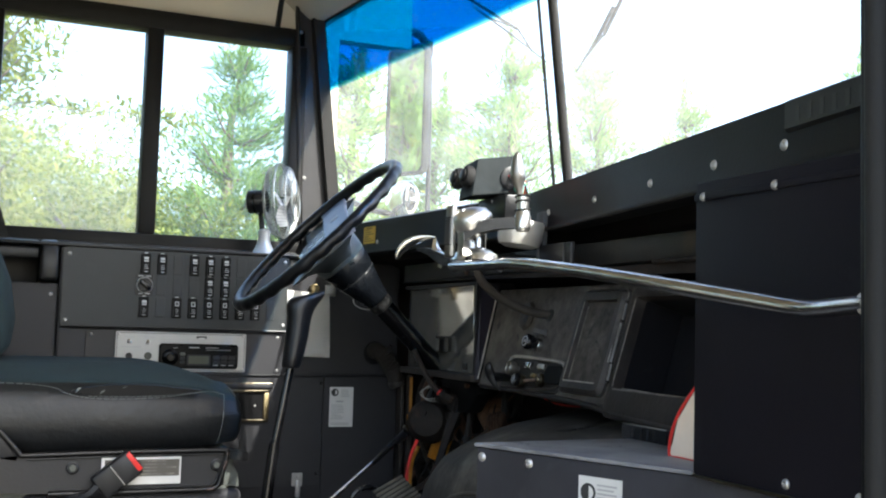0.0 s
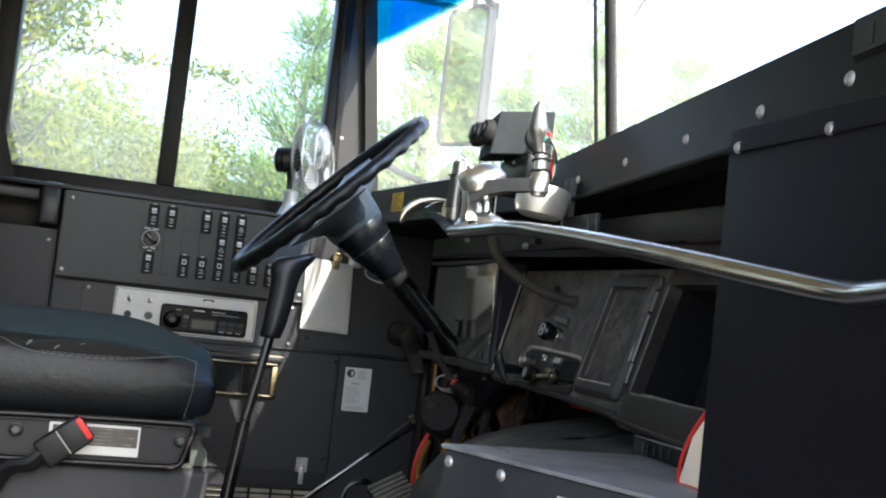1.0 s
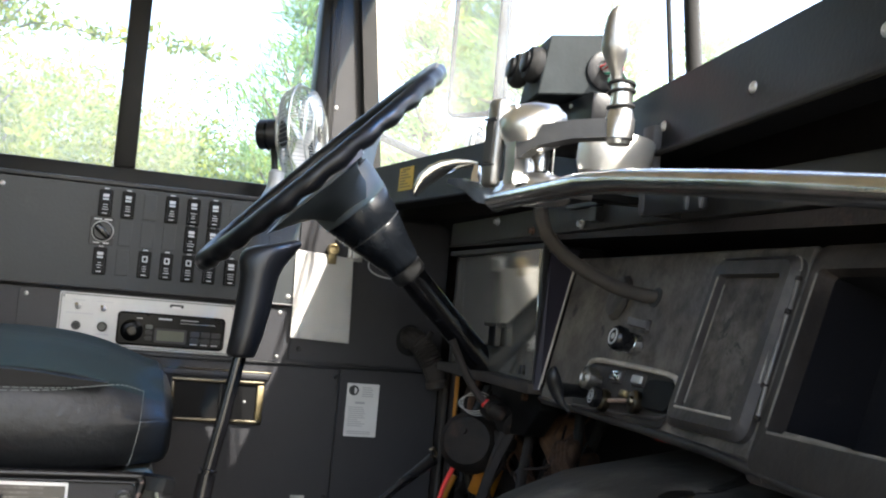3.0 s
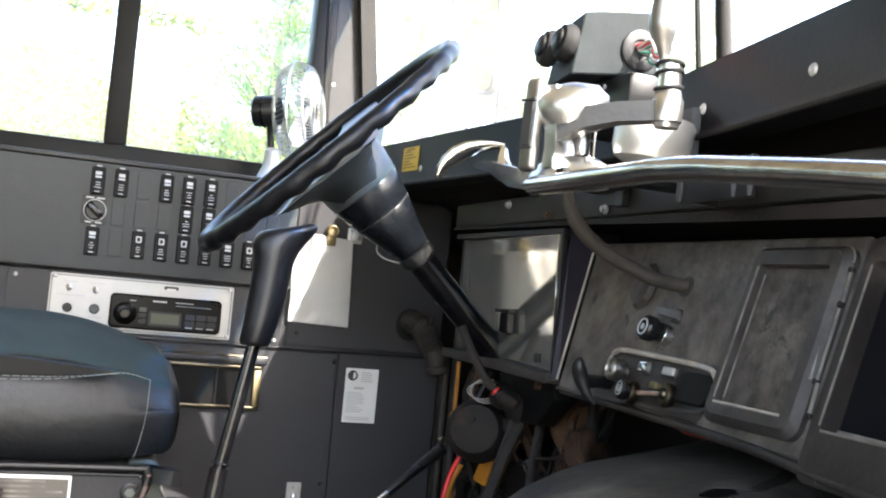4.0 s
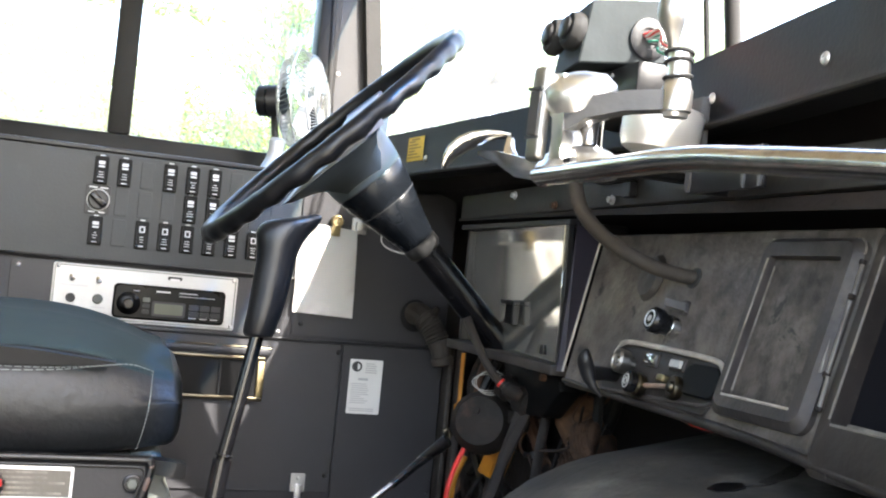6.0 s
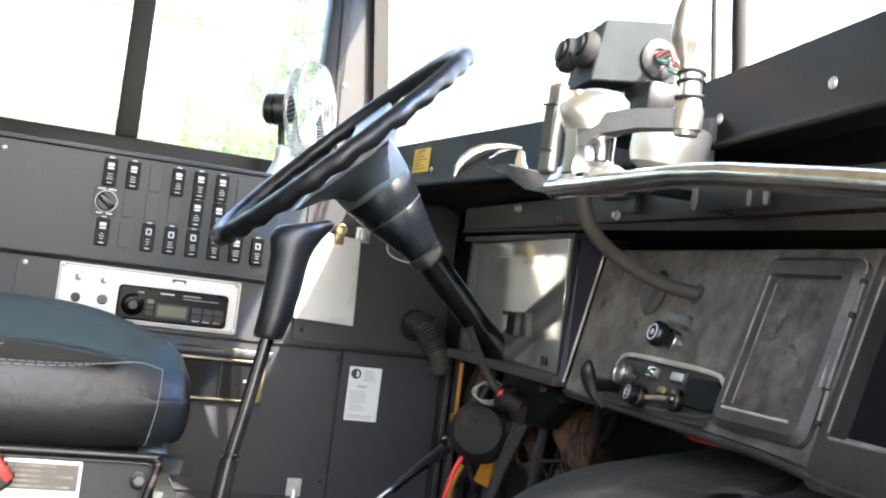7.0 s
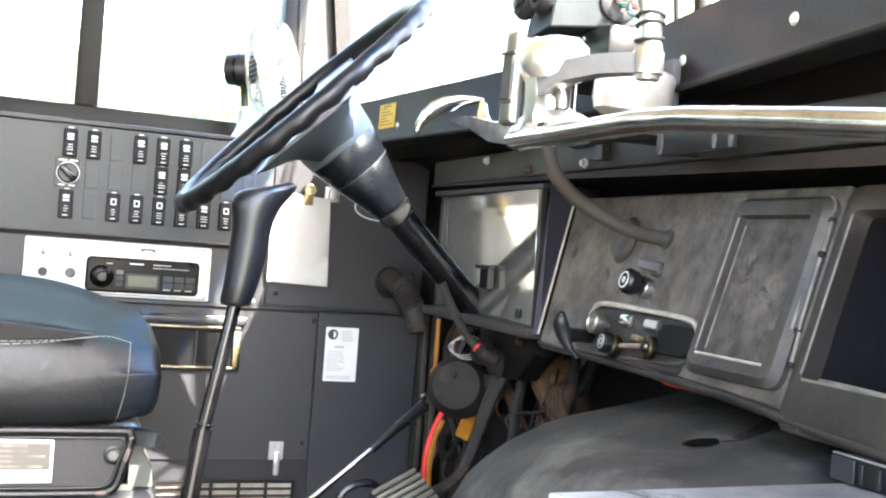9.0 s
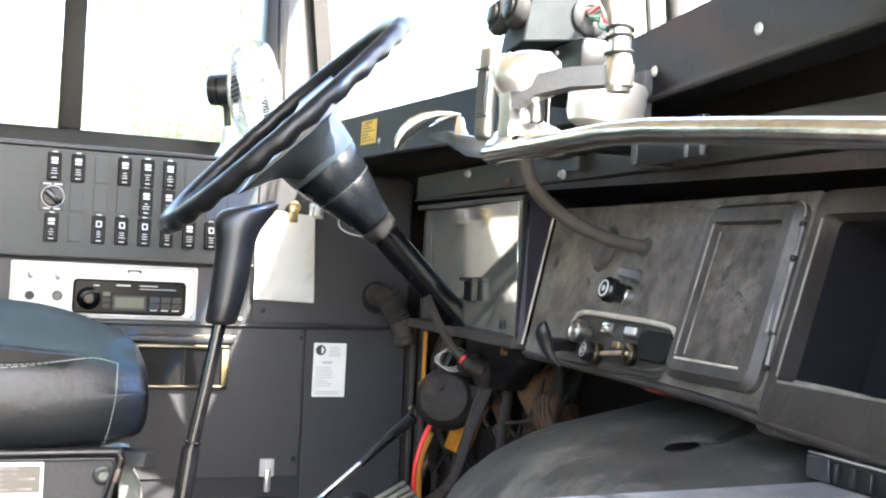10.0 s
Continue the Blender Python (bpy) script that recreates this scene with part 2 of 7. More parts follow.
ALU = material("cast_aluminium", (0.70, 0.69, 0.67), 0.3, metal=1.0, vary=0.12, scale=24, bump=0.12, dust=(0.45, 0.43, 0.40), dust_at=0.66, dust_scale=30)
CHROME = material("worn_chrome", (0.72, 0.71, 0.69), 0.16, metal=1.0, vary=0.12, scale=40, bump=0.03, dust=(0.32, 0.28, 0.22), dust_at=0.66, dust_scale=40)
ZINC = material("zinc_screw", (0.50, 0.49, 0.48), 0.4, metal=0.75, vary=0.15, scale=60, bump=0.05)
TARNISH = material("tarnished_metal", (0.10, 0.085, 0.06), 0.3, metal=1.0, vary=0.3, scale=30, bump=0.05)
CASE = material("dark_grey_case_paint", (0.025, 0.029, 0.0305), 0.6, vary=0.2, scale=24, bump=0.1, dust=(0.030, 0.0335, 0.035), dust_at=0.6, dust_scale=20, spec=0.08)
RODCOPPER = material("dull_copper", (0.46, 0.33, 0.26), 0.4, metal=0.7, vary=0.3, scale=60, bump=0.05)
BRASS = material("brass", (0.32, 0.255, 0.14), 0.42, metal=1.0, vary=0.15, scale=40, bump=0.05)
WHITE = material("white_label", (0.58, 0.57, 0.55), 0.5, vary=0.05, scale=20, bump=0.02)
PAPER = material("white_paper", (0.80, 0.78, 0.74), 0.7, vary=0.03, scale=12, bump=0.06, grain=30)
INK = material("black_ink", (0.03, 0.03, 0.03), 0.6, vary=0.1, bump=0)
GREYINK = material("grey_ink", (0.34, 0.34, 0.34), 0.6, vary=0.1, bump=0)
LEGEND = material("white_legend", (0.42, 0.43, 0.44), 0.5, vary=0.05, bump=0)
YELLOW = material("yellow_label", (0.72, 0.47, 0.05), 0.5, vary=0.12, scale=40, bump=0.03)
RED = material("red_plastic", (0.62, 0.03, 0.025), 0.42, vary=0.15, scale=20, bump=0.04)
ORANGE = material("orange_cable", (0.42, 0.17, 0.014), 0.5, vary=0.2, scale=30, bump=0.05)
GREEN = material("green_wire", (0.03, 0.22, 0.14), 0.5, vary=0.1)
CREAM = material("cream_ceiling_vinyl", (0.62, 0.56, 0.44), 0.6, vary=0.06, scale=6, bump=0.2, grain=300)
GREYWALL = material("grey_wall_panel", (0.32, 0.31, 0.29), 0.6, vary=0.08, scale=6, bump=0.1)
SEATGREY = material("grey_green_seat_metal", (0.085, 0.09, 0.08), 0.55, vary=0.25, scale=18, bump=0.1)
TAN = material("tan_print", (0.085, 0.078, 0.065), 0.6, vary=0.15)
FLOORMAT = material("black_ribbed_rubber_floor", (0.02, 0.0195, 0.019), 0.7, vary=0.3, scale=8, bump=0.3, dust=(0.09, 0.08, 0.07), dust_at=0.55)
# dusty box lid; the sky's reflection on it is also put into the pale base
BOX = material("box_top_dusty_skylit", (0.20, 0.20, 0.215), 0.45, vary=0.35, scale=9, bump=0.15, dust=(0.33, 0.33, 0.33), dust_at=0.46, dust_scale=7, speck=((0.05, 0.05, 0.054), 20, 0.60))
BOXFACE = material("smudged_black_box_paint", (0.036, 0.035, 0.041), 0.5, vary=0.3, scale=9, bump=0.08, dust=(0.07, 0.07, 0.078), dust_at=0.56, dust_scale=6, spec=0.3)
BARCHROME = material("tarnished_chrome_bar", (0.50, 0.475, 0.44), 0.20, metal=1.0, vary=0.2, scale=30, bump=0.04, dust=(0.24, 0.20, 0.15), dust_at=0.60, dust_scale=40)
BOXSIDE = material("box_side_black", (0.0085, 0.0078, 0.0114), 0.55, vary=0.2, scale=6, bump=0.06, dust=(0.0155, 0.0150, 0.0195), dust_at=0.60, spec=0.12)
LCD = material("lcd_display", (0.062, 0.068, 0.048), 0.3, vary=0.08, bump=0)
GLASS = clear_glass("windscreen_glass", film=0.075)
SIDEGLASS = clear_glass("side_window_glass", film=0.13)
BLUEGLASS = clear_glass("blue_tint_film", (0.002, 0.27, 0.50))
BLUEFADE = clear_glass("blue_tint_fade", (0.06, 0.40, 0.58))
MIRROR = material("mirror_glass", (0.85, 0.87, 0.88), -0.09, metal=1.0, vary=0.0, bump=0)
GAUGEGLASS = material("polished_cover_sheet", (0.50, 0.49, 0.45), 0.05, metal=0.86, vary=0.25, scale=9, bump=0.010, grain=20, dust=(0.30, 0.295, 0.28), dust_at=0.52, dust_scale=9)
GRILLE = material("tan_heater_grille", (0.36, 0.32, 0.26), 0.6, vary=0.3, scale=40, bump=0.5, grain=200)
EARTH = material("pale_dry_ground", (0.30, 0.27, 0.20), 0.9, vary=0.4, scale=1.4, bump=0.5, grain=30)
BARK = material("grey_brown_bark", (0.17, 0.14, 0.11), 0.9, vary=0.4, scale=14, bump=0.6, grain=40)
LEAF_Y = leaf_material("yellow_green_leaves", (0.055, 0.11, 0.014), (0.36, 0.40, 0.065))
LEAF_P = leaf_material("pine_needles", (0.13, 0.25, 0.075), (0.31, 0.45, 0.12))


# ---- mesh helpers ----
def thing(name, base, label, category, group="", kind=""):
    ob = new(name)
    ob.location = base
    ob.empty_display_size = 0.05
    return tagged(ob, label, category, group, kind)


def root_of(ob):
    while ob.parent:
        ob = ob.parent
    return ob


def mesh_of(bm, name, mat, smooth=40):
    bmesh.ops.recalc_face_normals(bm, faces=bm.faces)
    if smooth:
        for f in bm.faces:
            f.smooth = True
        for e in bm.edges:
            e.smooth = not (len(e.link_faces) != 2 or e.calc_face_angle(0) > radians(smooth))
    me = bpy.data.meshes.new(name)
    bm.to_mesh(me)
    bm.free()
    me.materials.append(mat)
    return me


def part(name, bm, mat, parent, label="", smooth=40):
    """One mesh under a thing or a part; the bmesh is given in world coordinates."""
    base = root_of(parent).location
    bmesh.ops.translate(bm, vec=-Vector(base), verts=bm.verts)
    ob = new(name, mesh_of(bm, name, mat, smooth))
    ob.parent = parent
    if label:
        ob["label"] = label
    return ob


def solo(name, bm, mat, base, label, category="", group="", kind="", smooth=40):
    """A top-level thing or piece of the setting that is one mesh."""
    bmesh.ops.translate(bm, vec=-Vector(base), verts=bm.verts)
    ob = new(name, mesh_of(bm, name, mat, smooth))
    ob.location = base
    return tagged(ob, label, category, group, kind)


def bevelled(bm, w, seg=2):
    if w:
        edges = [e for e in bm.edges if len(e.link_faces) == 2 and e.calc_face_angle(0) > radians(35)]
        bmesh.ops.bevel(bm, geom=edges, offset=w, segments=seg, profile=0.5, affect="EDGES", clamp_overlap=True)
    return bm


def box(x0, x1, y0, y1, z0, z1, bev=0.0, seg=2):
    bm = bmesh.new()
    bmesh.ops.create_cube(bm, size=1)
    bmesh.ops.transform(bm, matrix=Matrix.Translation(((x0 + x1) / 2, (y0 + y1) / 2, (z0 + z1) / 2)) @ Matrix.Diagonal((abs(x1 - x0), abs(y1 - y0), abs(z1 - z0), 1)), verts=bm.verts)
    return bevelled(bm, bev, seg)


def turned(bm, m):
    bmesh.ops.transform(bm, matrix=m, verts=bm.verts)
    return bm


def boxm(m, sx, sy, sz, bev=0.0, seg=2):
    """A box of that size, centred on the pose m."""
    return turned(box(-sx / 2, sx / 2, -sy / 2, sy / 2, -sz / 2, sz / 2, bev, seg), m)


def join(*bms):
    out = bmesh.new()
    for b in bms:
        me = bpy.data.meshes.new("tmp")
        b.to_mesh(me)
        b.free()
        out.from_mesh(me)
        bpy.data.meshes.remove(me)
    return out


def prism(points, direction, bev=0.0, seg=2):
    """A flat polygon (world points) pushed along a direction."""
    bm = bmesh.new()
    d = Vector(direction)
    a = [bm.verts.new(p) for p in points]
    b = [bm.verts.new(Vector(p) + d) for p in points]
    n = len(points)
    bm.faces.new(a)
    bm.faces.new(b[::-1])
    for i in range(n):
        bm.faces.new((a[i], a[(i + 1) % n], b[(i + 1) % n], b[i]))
    bmesh.ops.recalc_face_normals(bm, faces=bm.faces)
    return bevelled(bm, bev, seg)


def smooth_line(pts, n=6):
    """Catmull-Rom points through pts."""
    P = [Vector(p) for p in pts]
    P = [2 * P[0] - P[1]] + P + [2 * P[-1] - P[-2]]
    out = []
    for i in range(1, len(P) - 2):
        for k in range(n):
            t = k / n
            a, b, c, d = P[i - 1], P[i], P[i + 1], P[i + 2]
            out.append(0.5 * (2 * b + (c - a) * t + (2 * a - 5 * b + 4 * c - d) * t * t + (3 * b - a - 3 * c + d) * t ** 3))
    return out + [P[-2]]


def tube(pts, r, seg=12, closed=False, flat=1.0, up=None):
    """A round bar swept along points; r is a number or one for each point; flat squeezes it in one direction."""
    P = [Vector(p) for p in pts]
    n = len(P)
    R = r if isinstance(r, (list, tuple)) else [r] * n
    bm = bmesh.new()
    rings = []
    u = Vector(up) if up else None
    for i in range(n):
        if closed:
            d = P[(i + 1) % n] - P[i - 1]
        else:
            d = P[min(i + 1, n - 1)] - P[max(i - 1, 0)]
        d.normalize()
        if u is None:
            u = d.orthogonal()
        u = (u - d * u.dot(d)).normalized()
        v = d.cross(u)
        rings.append([bm.verts.new(P[i] + (u * math.cos(2 * math.pi * k / seg) * flat + v * math.sin(2 * math.pi * k / seg)) * R[i]) for k in range(seg)])
    for i in range(n if closed else n - 1):
        a, b = rings[i], rings[(i + 1) % n]
        for k in range(seg):
            bm.faces.new((a[k], a[(k + 1) % seg], b[(k + 1) % seg], b[k]))
    if not closed:
        bm.faces.new(rings[0])
        bm.faces.new(rings[-1][::-1])
    return bm


def axis_frame(origin, direction, up=(0, 0, 1)):
    """A pose whose z runs along direction."""
    z = Vector(direction).normalized()
    x = Vector(up).cross(z)
    if x.length < 1e-4:
        x = Vector((1, 0, 0))
    x.normalize()
    y = z.cross(x)
    m = Matrix((x, y, z)).transposed().to_4x4()
    m.translation = origin
    return m


def lathe(profile, origin, direction, seg=24, sx=1.0, sy=1.0):
    """A turned shape: (radius, height) pairs round an axis."""
    bm = bmesh.new()
    rings = []
    for r, h in profile:
        rings.append([bm.verts.new((max(r, 1e-4) * math.cos(2 * math.pi * k / seg) * sx, max(r, 1e-4) * math.sin(2 * math.pi * k / seg) * sy, h)) for k in range(seg)])
    for a, b in zip(rings, rings[1:]):
        for k in range(seg):
            bm.faces.new((a[k], a[(k + 1) % seg], b[(k + 1) % seg], b[k]))
    bm.faces.new(rings[0][::-1])
    bm.faces.new(rings[-1])
    return turned(bm, axis_frame(origin, direction))


def cyl(origin, direction, r, h, seg=16, bev=0.0):
    b = min(bev or r * 0.12, h * 0.3)
    return lathe([(r - b, 0), (r, b), (r, h - b), (r - b, h)], origin, direction, seg)


def rounded_rect(x0, x1, z0, z1, r, n=5):
    pts = []
    for cx, cz, a0 in ((x1 - r, z1 - r, 0), (x0 + r, z1 - r, 90), (x0 + r, z0 + r, 180), (x1 - r, z0 + r, 270)):
        for k in range(n):
            a = radians(a0 + 90 * k / (n - 1))
            pts.append((cx + r * math.cos(a), cz + r * math.sin(a)))
    return pts


def plate(x0, x1, z0, z1, y_front, depth, r=0.004, bev=0.0006):
    """An upright plate with rounded corners that faces -y."""
    return prism([(x, y_front, z) for x, z in rounded_rect(x0, x1, z0, z1, r)], (0, depth, 0), bev, 1)


def screw(parent, at, normal, r=0.006, mat=None):
    n = Vector(normal).normalized()
    h = lathe([(r, 0), (r, 0.0012), (r * 0.8, 0.0026), (r * 0.35, 0.0034), (r * 0.3, 0.0024), (0.0003, 0.0022)], Vector(at) - n * 0.0006, n, 14)
    return part("screw", h, mat or ZINC, parent)


def bars(parent, x0, x1, z0, z1, y, rows, mat=None, name="print", seed=1, thick=0.55):
    """Lines of unreadable print as plain bars on a plate that faces -y."""
    rnd = random.Random(seed)
    out = []
    step = (z1 - z0) / rows
    for i in range(rows):
        zc = z1 - (i + 0.5) * step
        w = (x1 - x0) * rnd.uniform(0.55, 1.0)
        out.append(box(x0, x0 + w, y - 0.0004, y, zc - step * thick / 2, zc + step * thick / 2))
    return part(name, join(*out), mat or GREYINK, parent, smooth=0)


def loft(rings, caps=True):
    """Joins closed outlines with the same number of points into one solid."""
    bm = bmesh.new()
    V = [[bm.verts.new(p) for p in ring] for ring in rings]
    n = len(V[0])
    for a, b in zip(V, V[1:]):
        for k in range(n):
            bm.faces.new((a[k], a[(k + 1) % n], b[(k + 1) % n], b[k]))
    if caps:
        bm.faces.new(V[0][::-1])
        bm.faces.new(V[-1])
    return bm


# ---- the shell of the bus ----
MID, HALF = 2.05, 1.07          # the bus's centre line and half width
V_IN = 0.139                    # how far the V-shaped front falls back towards the sides
LEAN = 0.12                     # how far the windscreen leans back for each metre of height
WS_LOW, WS_TOP = 0.797, 1.365


def front_x(y, z=WS_LOW):
    return 1.035 - V_IN * abs(y - MID) - LEAN * (z - WS_LOW)


def dash_x(y):
    return 0.928 - V_IN * abs(y - MID)


solo("floor", prism([(-6, 0.88, 0), (-0.3, 0.88, 0), (-0.3, 1.22, 0), (0.62, 1.22, 0), (0.62, 0.88, 0), (1.3, 0.88, 0), (1.3, 3.12, 0), (-6, 3.12, 0)], (0, 0, -0.05)),
     FLOORMAT, (-2, 2, 0), "black ribbed rubber floor of the bus", "floor", kind="structure")
solo("step", join(box(-0.3, 0.62, 0.88, 1.215, -0.34, -0.30), box(-0.3, 0.62, 1.216, 1.236, -0.34, -0.05)), FLOORMAT, (0.1, 1.0, -0.34),
     "black rubber entrance step of the bus", "step", kind="structure")

WIN = [(-0.03, 0.775)] + [(-0.95 - 0.92 * i, -0.17 - 0.92 * i) for i in range(6)]
pieces = [box(-6, 1.25, 3.12, 3.17, -0.5, 0.705), box(-6, 1.1, 3.12, 3.17, 1.335, 1.85)]
edges = [0.885] + [v for a, b in WIN for v in (b, a)] + [-6]
for b, a in zip(edges[0::2], edges[1::2]):
    pieces.append(box(a, b, 3.12, 3.17, 0.705, 1.335))
solo("wall_left", join(*pieces), CREAM, (-2, 3.12, 0), "cream painted side wall with window openings", "wall", kind="structure")

pieces = [box(-6, -0.3, 0.83, 0.88, -0.5, 0.705), box(-6, 1.1, 0.83, 0.88, 1.5, 1.85), box(-6, -0.3, 0.83, 0.88, 1.335, 1.5), box(0.645, 1.25, 0.83, 0.88, -0.5, 1.5)]
right = [(-1.15 - 0.92 * i, -0.4 - 0.92 * i) for i in range(5)]
edges = [-0.3] + [v for a, b in right for v in (b, a)] + [-6]
for b, a in zip(edges[0::2], edges[1::2]):
    pieces.append(box(a, b, 0.83, 0.88, 0.705, 1.335))
solo("wall_right", join(*pieces), CREAM, (-2, 0.85, 0), "cream painted side wall with the open entrance doorway", "wall", kind="structure")
solo("wall_back", box(-6.05, -6, 0.83, 3.17, -0.5, 1.8), GREYWALL, (-6, 2, 0), "plain grey rear wall of the bus", "wall", kind="structure")

post = thing("door_post", (0.66, 0.9, -0.3), "black painted steel door post with rubber edge", "post", kind="structure")
part("post", box(0.664, 0.735, 0.882, 0.94, -0.3, 1.5, 0.006), DASHTOP, post)
part("rubber_edge", tube([(0.657, 0.91, -0.3), (0.657, 0.91, 0.6), (0.655, 0.91, 1.5)], 0.011, 12), RUBBER, post, "grey worn rubber seal")

# ceiling with its curved sides
prof = [(3.12, 1.337), (3.04, 1.46), (2.90, 1.58), (2.65, 1.68), (2.35, 1.735), (2.0, 1.75), (1.65, 1.735), (1.35, 1.68), (1.1, 1.60), (0.96, 1.55), (0.88, 1.50)]
ring = [(y, z) for y, z in prof] + [(y, z + 0.04) for y, z in prof[::-1]]
solo("ceiling", loft([[(x, y, z) for y, z in ring] for x in (-6, -3, -0.4, 0.70)]), CREAM, (-2, 2, 1.75), "cream vinyl bus ceiling with curved sides", "ceiling", kind="structure")
solo("ceiling_trim", tube(smooth_line([(0.705, y, z - 0.004) for y, z in prof], 3), 0.008, 8), RUBBER, (0.70, 2, 1.7),
     "black rubber strip along the ceiling seam", "trim", kind="structure")
# front cap above the windscreen
ys = (3.14, 2.6, MID, 1.5, 0.86)
solo("wall_front_header", loft([[(0.70, y, 1.44), (0.70, y, 1.80), (front_x(y, 1.4) + 0.03, y, 1.80), (front_x(y, 1.4) + 0.03, y, WS_TOP), (front_x(y, 1.4) - 0.02, y, WS_TOP)] for y in ys]),
     CREAM, (0.8, 2, 1.5), "cream front cap above the windscreen", "wall", kind="structure")
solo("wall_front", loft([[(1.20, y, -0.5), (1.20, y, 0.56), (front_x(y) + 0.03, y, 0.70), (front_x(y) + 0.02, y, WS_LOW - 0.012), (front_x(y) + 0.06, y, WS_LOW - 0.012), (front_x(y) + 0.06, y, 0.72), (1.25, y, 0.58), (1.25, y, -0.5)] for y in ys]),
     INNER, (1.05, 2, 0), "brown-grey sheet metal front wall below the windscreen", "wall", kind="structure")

# corner post between the side window and the windscreen
pil = thing("corner_post", (0.83, 3.1, 0.7), "charcoal metal corner post beside the windscreen", "post", kind="structure")
part("cover", loft([[(0.790 - LEAN * k * (z - 0.8), 3.085, z), (0.790 - LEAN * k * (z - 0.8), 3.16, z), (front_x(3.12, z) - 0.008, 3.16, z), (front_x(3.12, z) - 0.008, 3.085, z)] for z, k in ((0.70, 0.5), (1.0, 0.5), (1.40, 0.5))]), SEATPL, pil)
for z in (0.93, 1.13, 1.33):
    screw(pil, (0.797 - 0.06 * (z - 0.8), 3.085, z), (0, -1, 0), 0.005)
part("edge_strip", tube([(0.784, 3.082, 0.70), (0.770, 3.082, 1.0), (0.752, 3.082, 1.40)], 0.006, 10), RUBBER, pil)

part("screen_seal", loft([[(front_x(3.10, z) - 0.028, 3.062, z), (front_x(3.10, z) + 0.004, 3.062, z), (front_x(3.10, z) + 0.012, 3.165, z), (front_x(3.12, z) - 0.03, 3.165, z)] for z in (0.79, 1.1, 1.42)]), RUBBER, pil, "black rubber seal")

# driver's side window
win = thing("window_1", (0.37, 3.1, 0.705), "sliding side window with black frame and two panes", "window", kind="structure")
for n, b in (("sill", (-0.03, 0.78, 3.07, 3.15, 0.700, 0.752)), ("top_rail", (-0.03, 0.78, 3.085, 3.15, 1.288, 1.338)),
             ("jamb", (-0.03, 0.018, 3.08, 3.15, 0.752, 1.288)), ("jamb", (0.742, 0.785, 3.08, 3.15, 0.752, 1.288)), ("mullion", (0.360, 0.402, 3.075, 3.15, 0.752, 1.288))):
    part(n, box(*b, 0.004), FRAME, win)
part("rail_groove", box(-0.02, 0.77, 3.062, 3.070, 0.712, 0.722, 0.002), BLACK, win)
for a, b, y in ((0.018, 0.360, 3.112), (0.402, 0.742, 3.122)):
    g = part("pane", box(a, b, y, y + 0.004, 0.752, 1.288), SIDEGLASS, win, "clear window pane")
    g.visible_shadow = False
for i, (a, b) in enumerate(WIN[1:] + right):
    y0 = 3.12 if i < len(WIN) - 1 else 0.83
    w = thing("window_2", ((a + b) / 2, y0, 0.705), "black framed bus side window", "window", kind="structure")
    for n, bb in (("frame_rail", (a, b, y0, y0 + 0.04, 0.705, 0.735)), ("frame_rail", (a, b, y0, y0 + 0.04, 1.305, 1.335)), ("frame_rail", (a, b, y0, y0 + 0.04, 1.0, 1.03))):
        part(n, box(*bb), BLACKPAINT, w)

# windscreen
ws = thing("windscreen", (1.03, MID, WS_LOW), "two-piece V-shaped windscreen in black rubber gaskets", "windscreen", kind="structure")


def ws_pt(y, z, off=0.0):
    return Vector((front_x(y, z) + off, y, z))


FADE = [BLUEFADE, clear_glass("blue_tint_fade_pale", (0.2, 0.55, 0.7)), clear_glass("blue_tint_fade_faint", (0.55, 0.8, 0.9))]
for ya, yb in ((MID + 0.004, 3.10), (MID - 0.008, 0.98)):
    g = part("pane", loft([[ws_pt(y, WS_LOW), ws_pt(y, WS_TOP), ws_pt(y, WS_TOP, 0.005), ws_pt(y, WS_LOW, 0.005)] for y in (ya, yb)]), GLASS, ws, "clear windscreen pane")
    g.visible_shadow = False
    f = part("tint_band", loft([[ws_pt(y, 1.185, -0.003), ws_pt(y, WS_TOP, -0.003), ws_pt(y, WS_TOP, -0.001), ws_pt(y, 1.185, -0.001)] for y in (ya, yb)]), BLUEGLASS, ws, "deep blue tint band along the top")
    for k in range(3):
        z1, z0 = 1.185 - 0.005 * k, 1.180 - 0.005 * k
        part("tint_fade", loft([[ws_pt(y, z0, -0.003), ws_pt(y, z1, -0.003), ws_pt(y, z1, -0.001), ws_pt(y, z0, -0.001)] for y in (ya, yb)]), FADE[k], ws, "pale blue edge of the tint band")
    part("gasket", tube([ws_pt(ya, WS_LOW), ws_pt(yb, WS_LOW), ws_pt(yb, WS_TOP), ws_pt(ya, WS_TOP)], 0.005, 8, closed=True), RUBBER, ws)
part("pane_trim", tube([ws_pt(MID + 0.042, WS_LOW, -0.003), ws_pt(MID + 0.042, WS_TOP, -0.003)], 0.0035, 8), RUBBER, ws)
part("post_seal", tube([ws_pt(MID - 0.006, WS_LOW, -0.004), ws_pt(MID - 0.006, WS_TOP, -0.004)], 0.010, 10), RUBBER, ws)

# dash upper panel, folded sheet metal that follows the V of the windscreen
dash = thing("upper_dash", (0.9, MID, 0.7), "black sheet metal dash panel below the windscreen", "dashboard")


def face_x(y, z):
    """The dash panel's near-upright face."""
    return dash_x(y) + 0.0 + 0.02 * (z - 0.714)


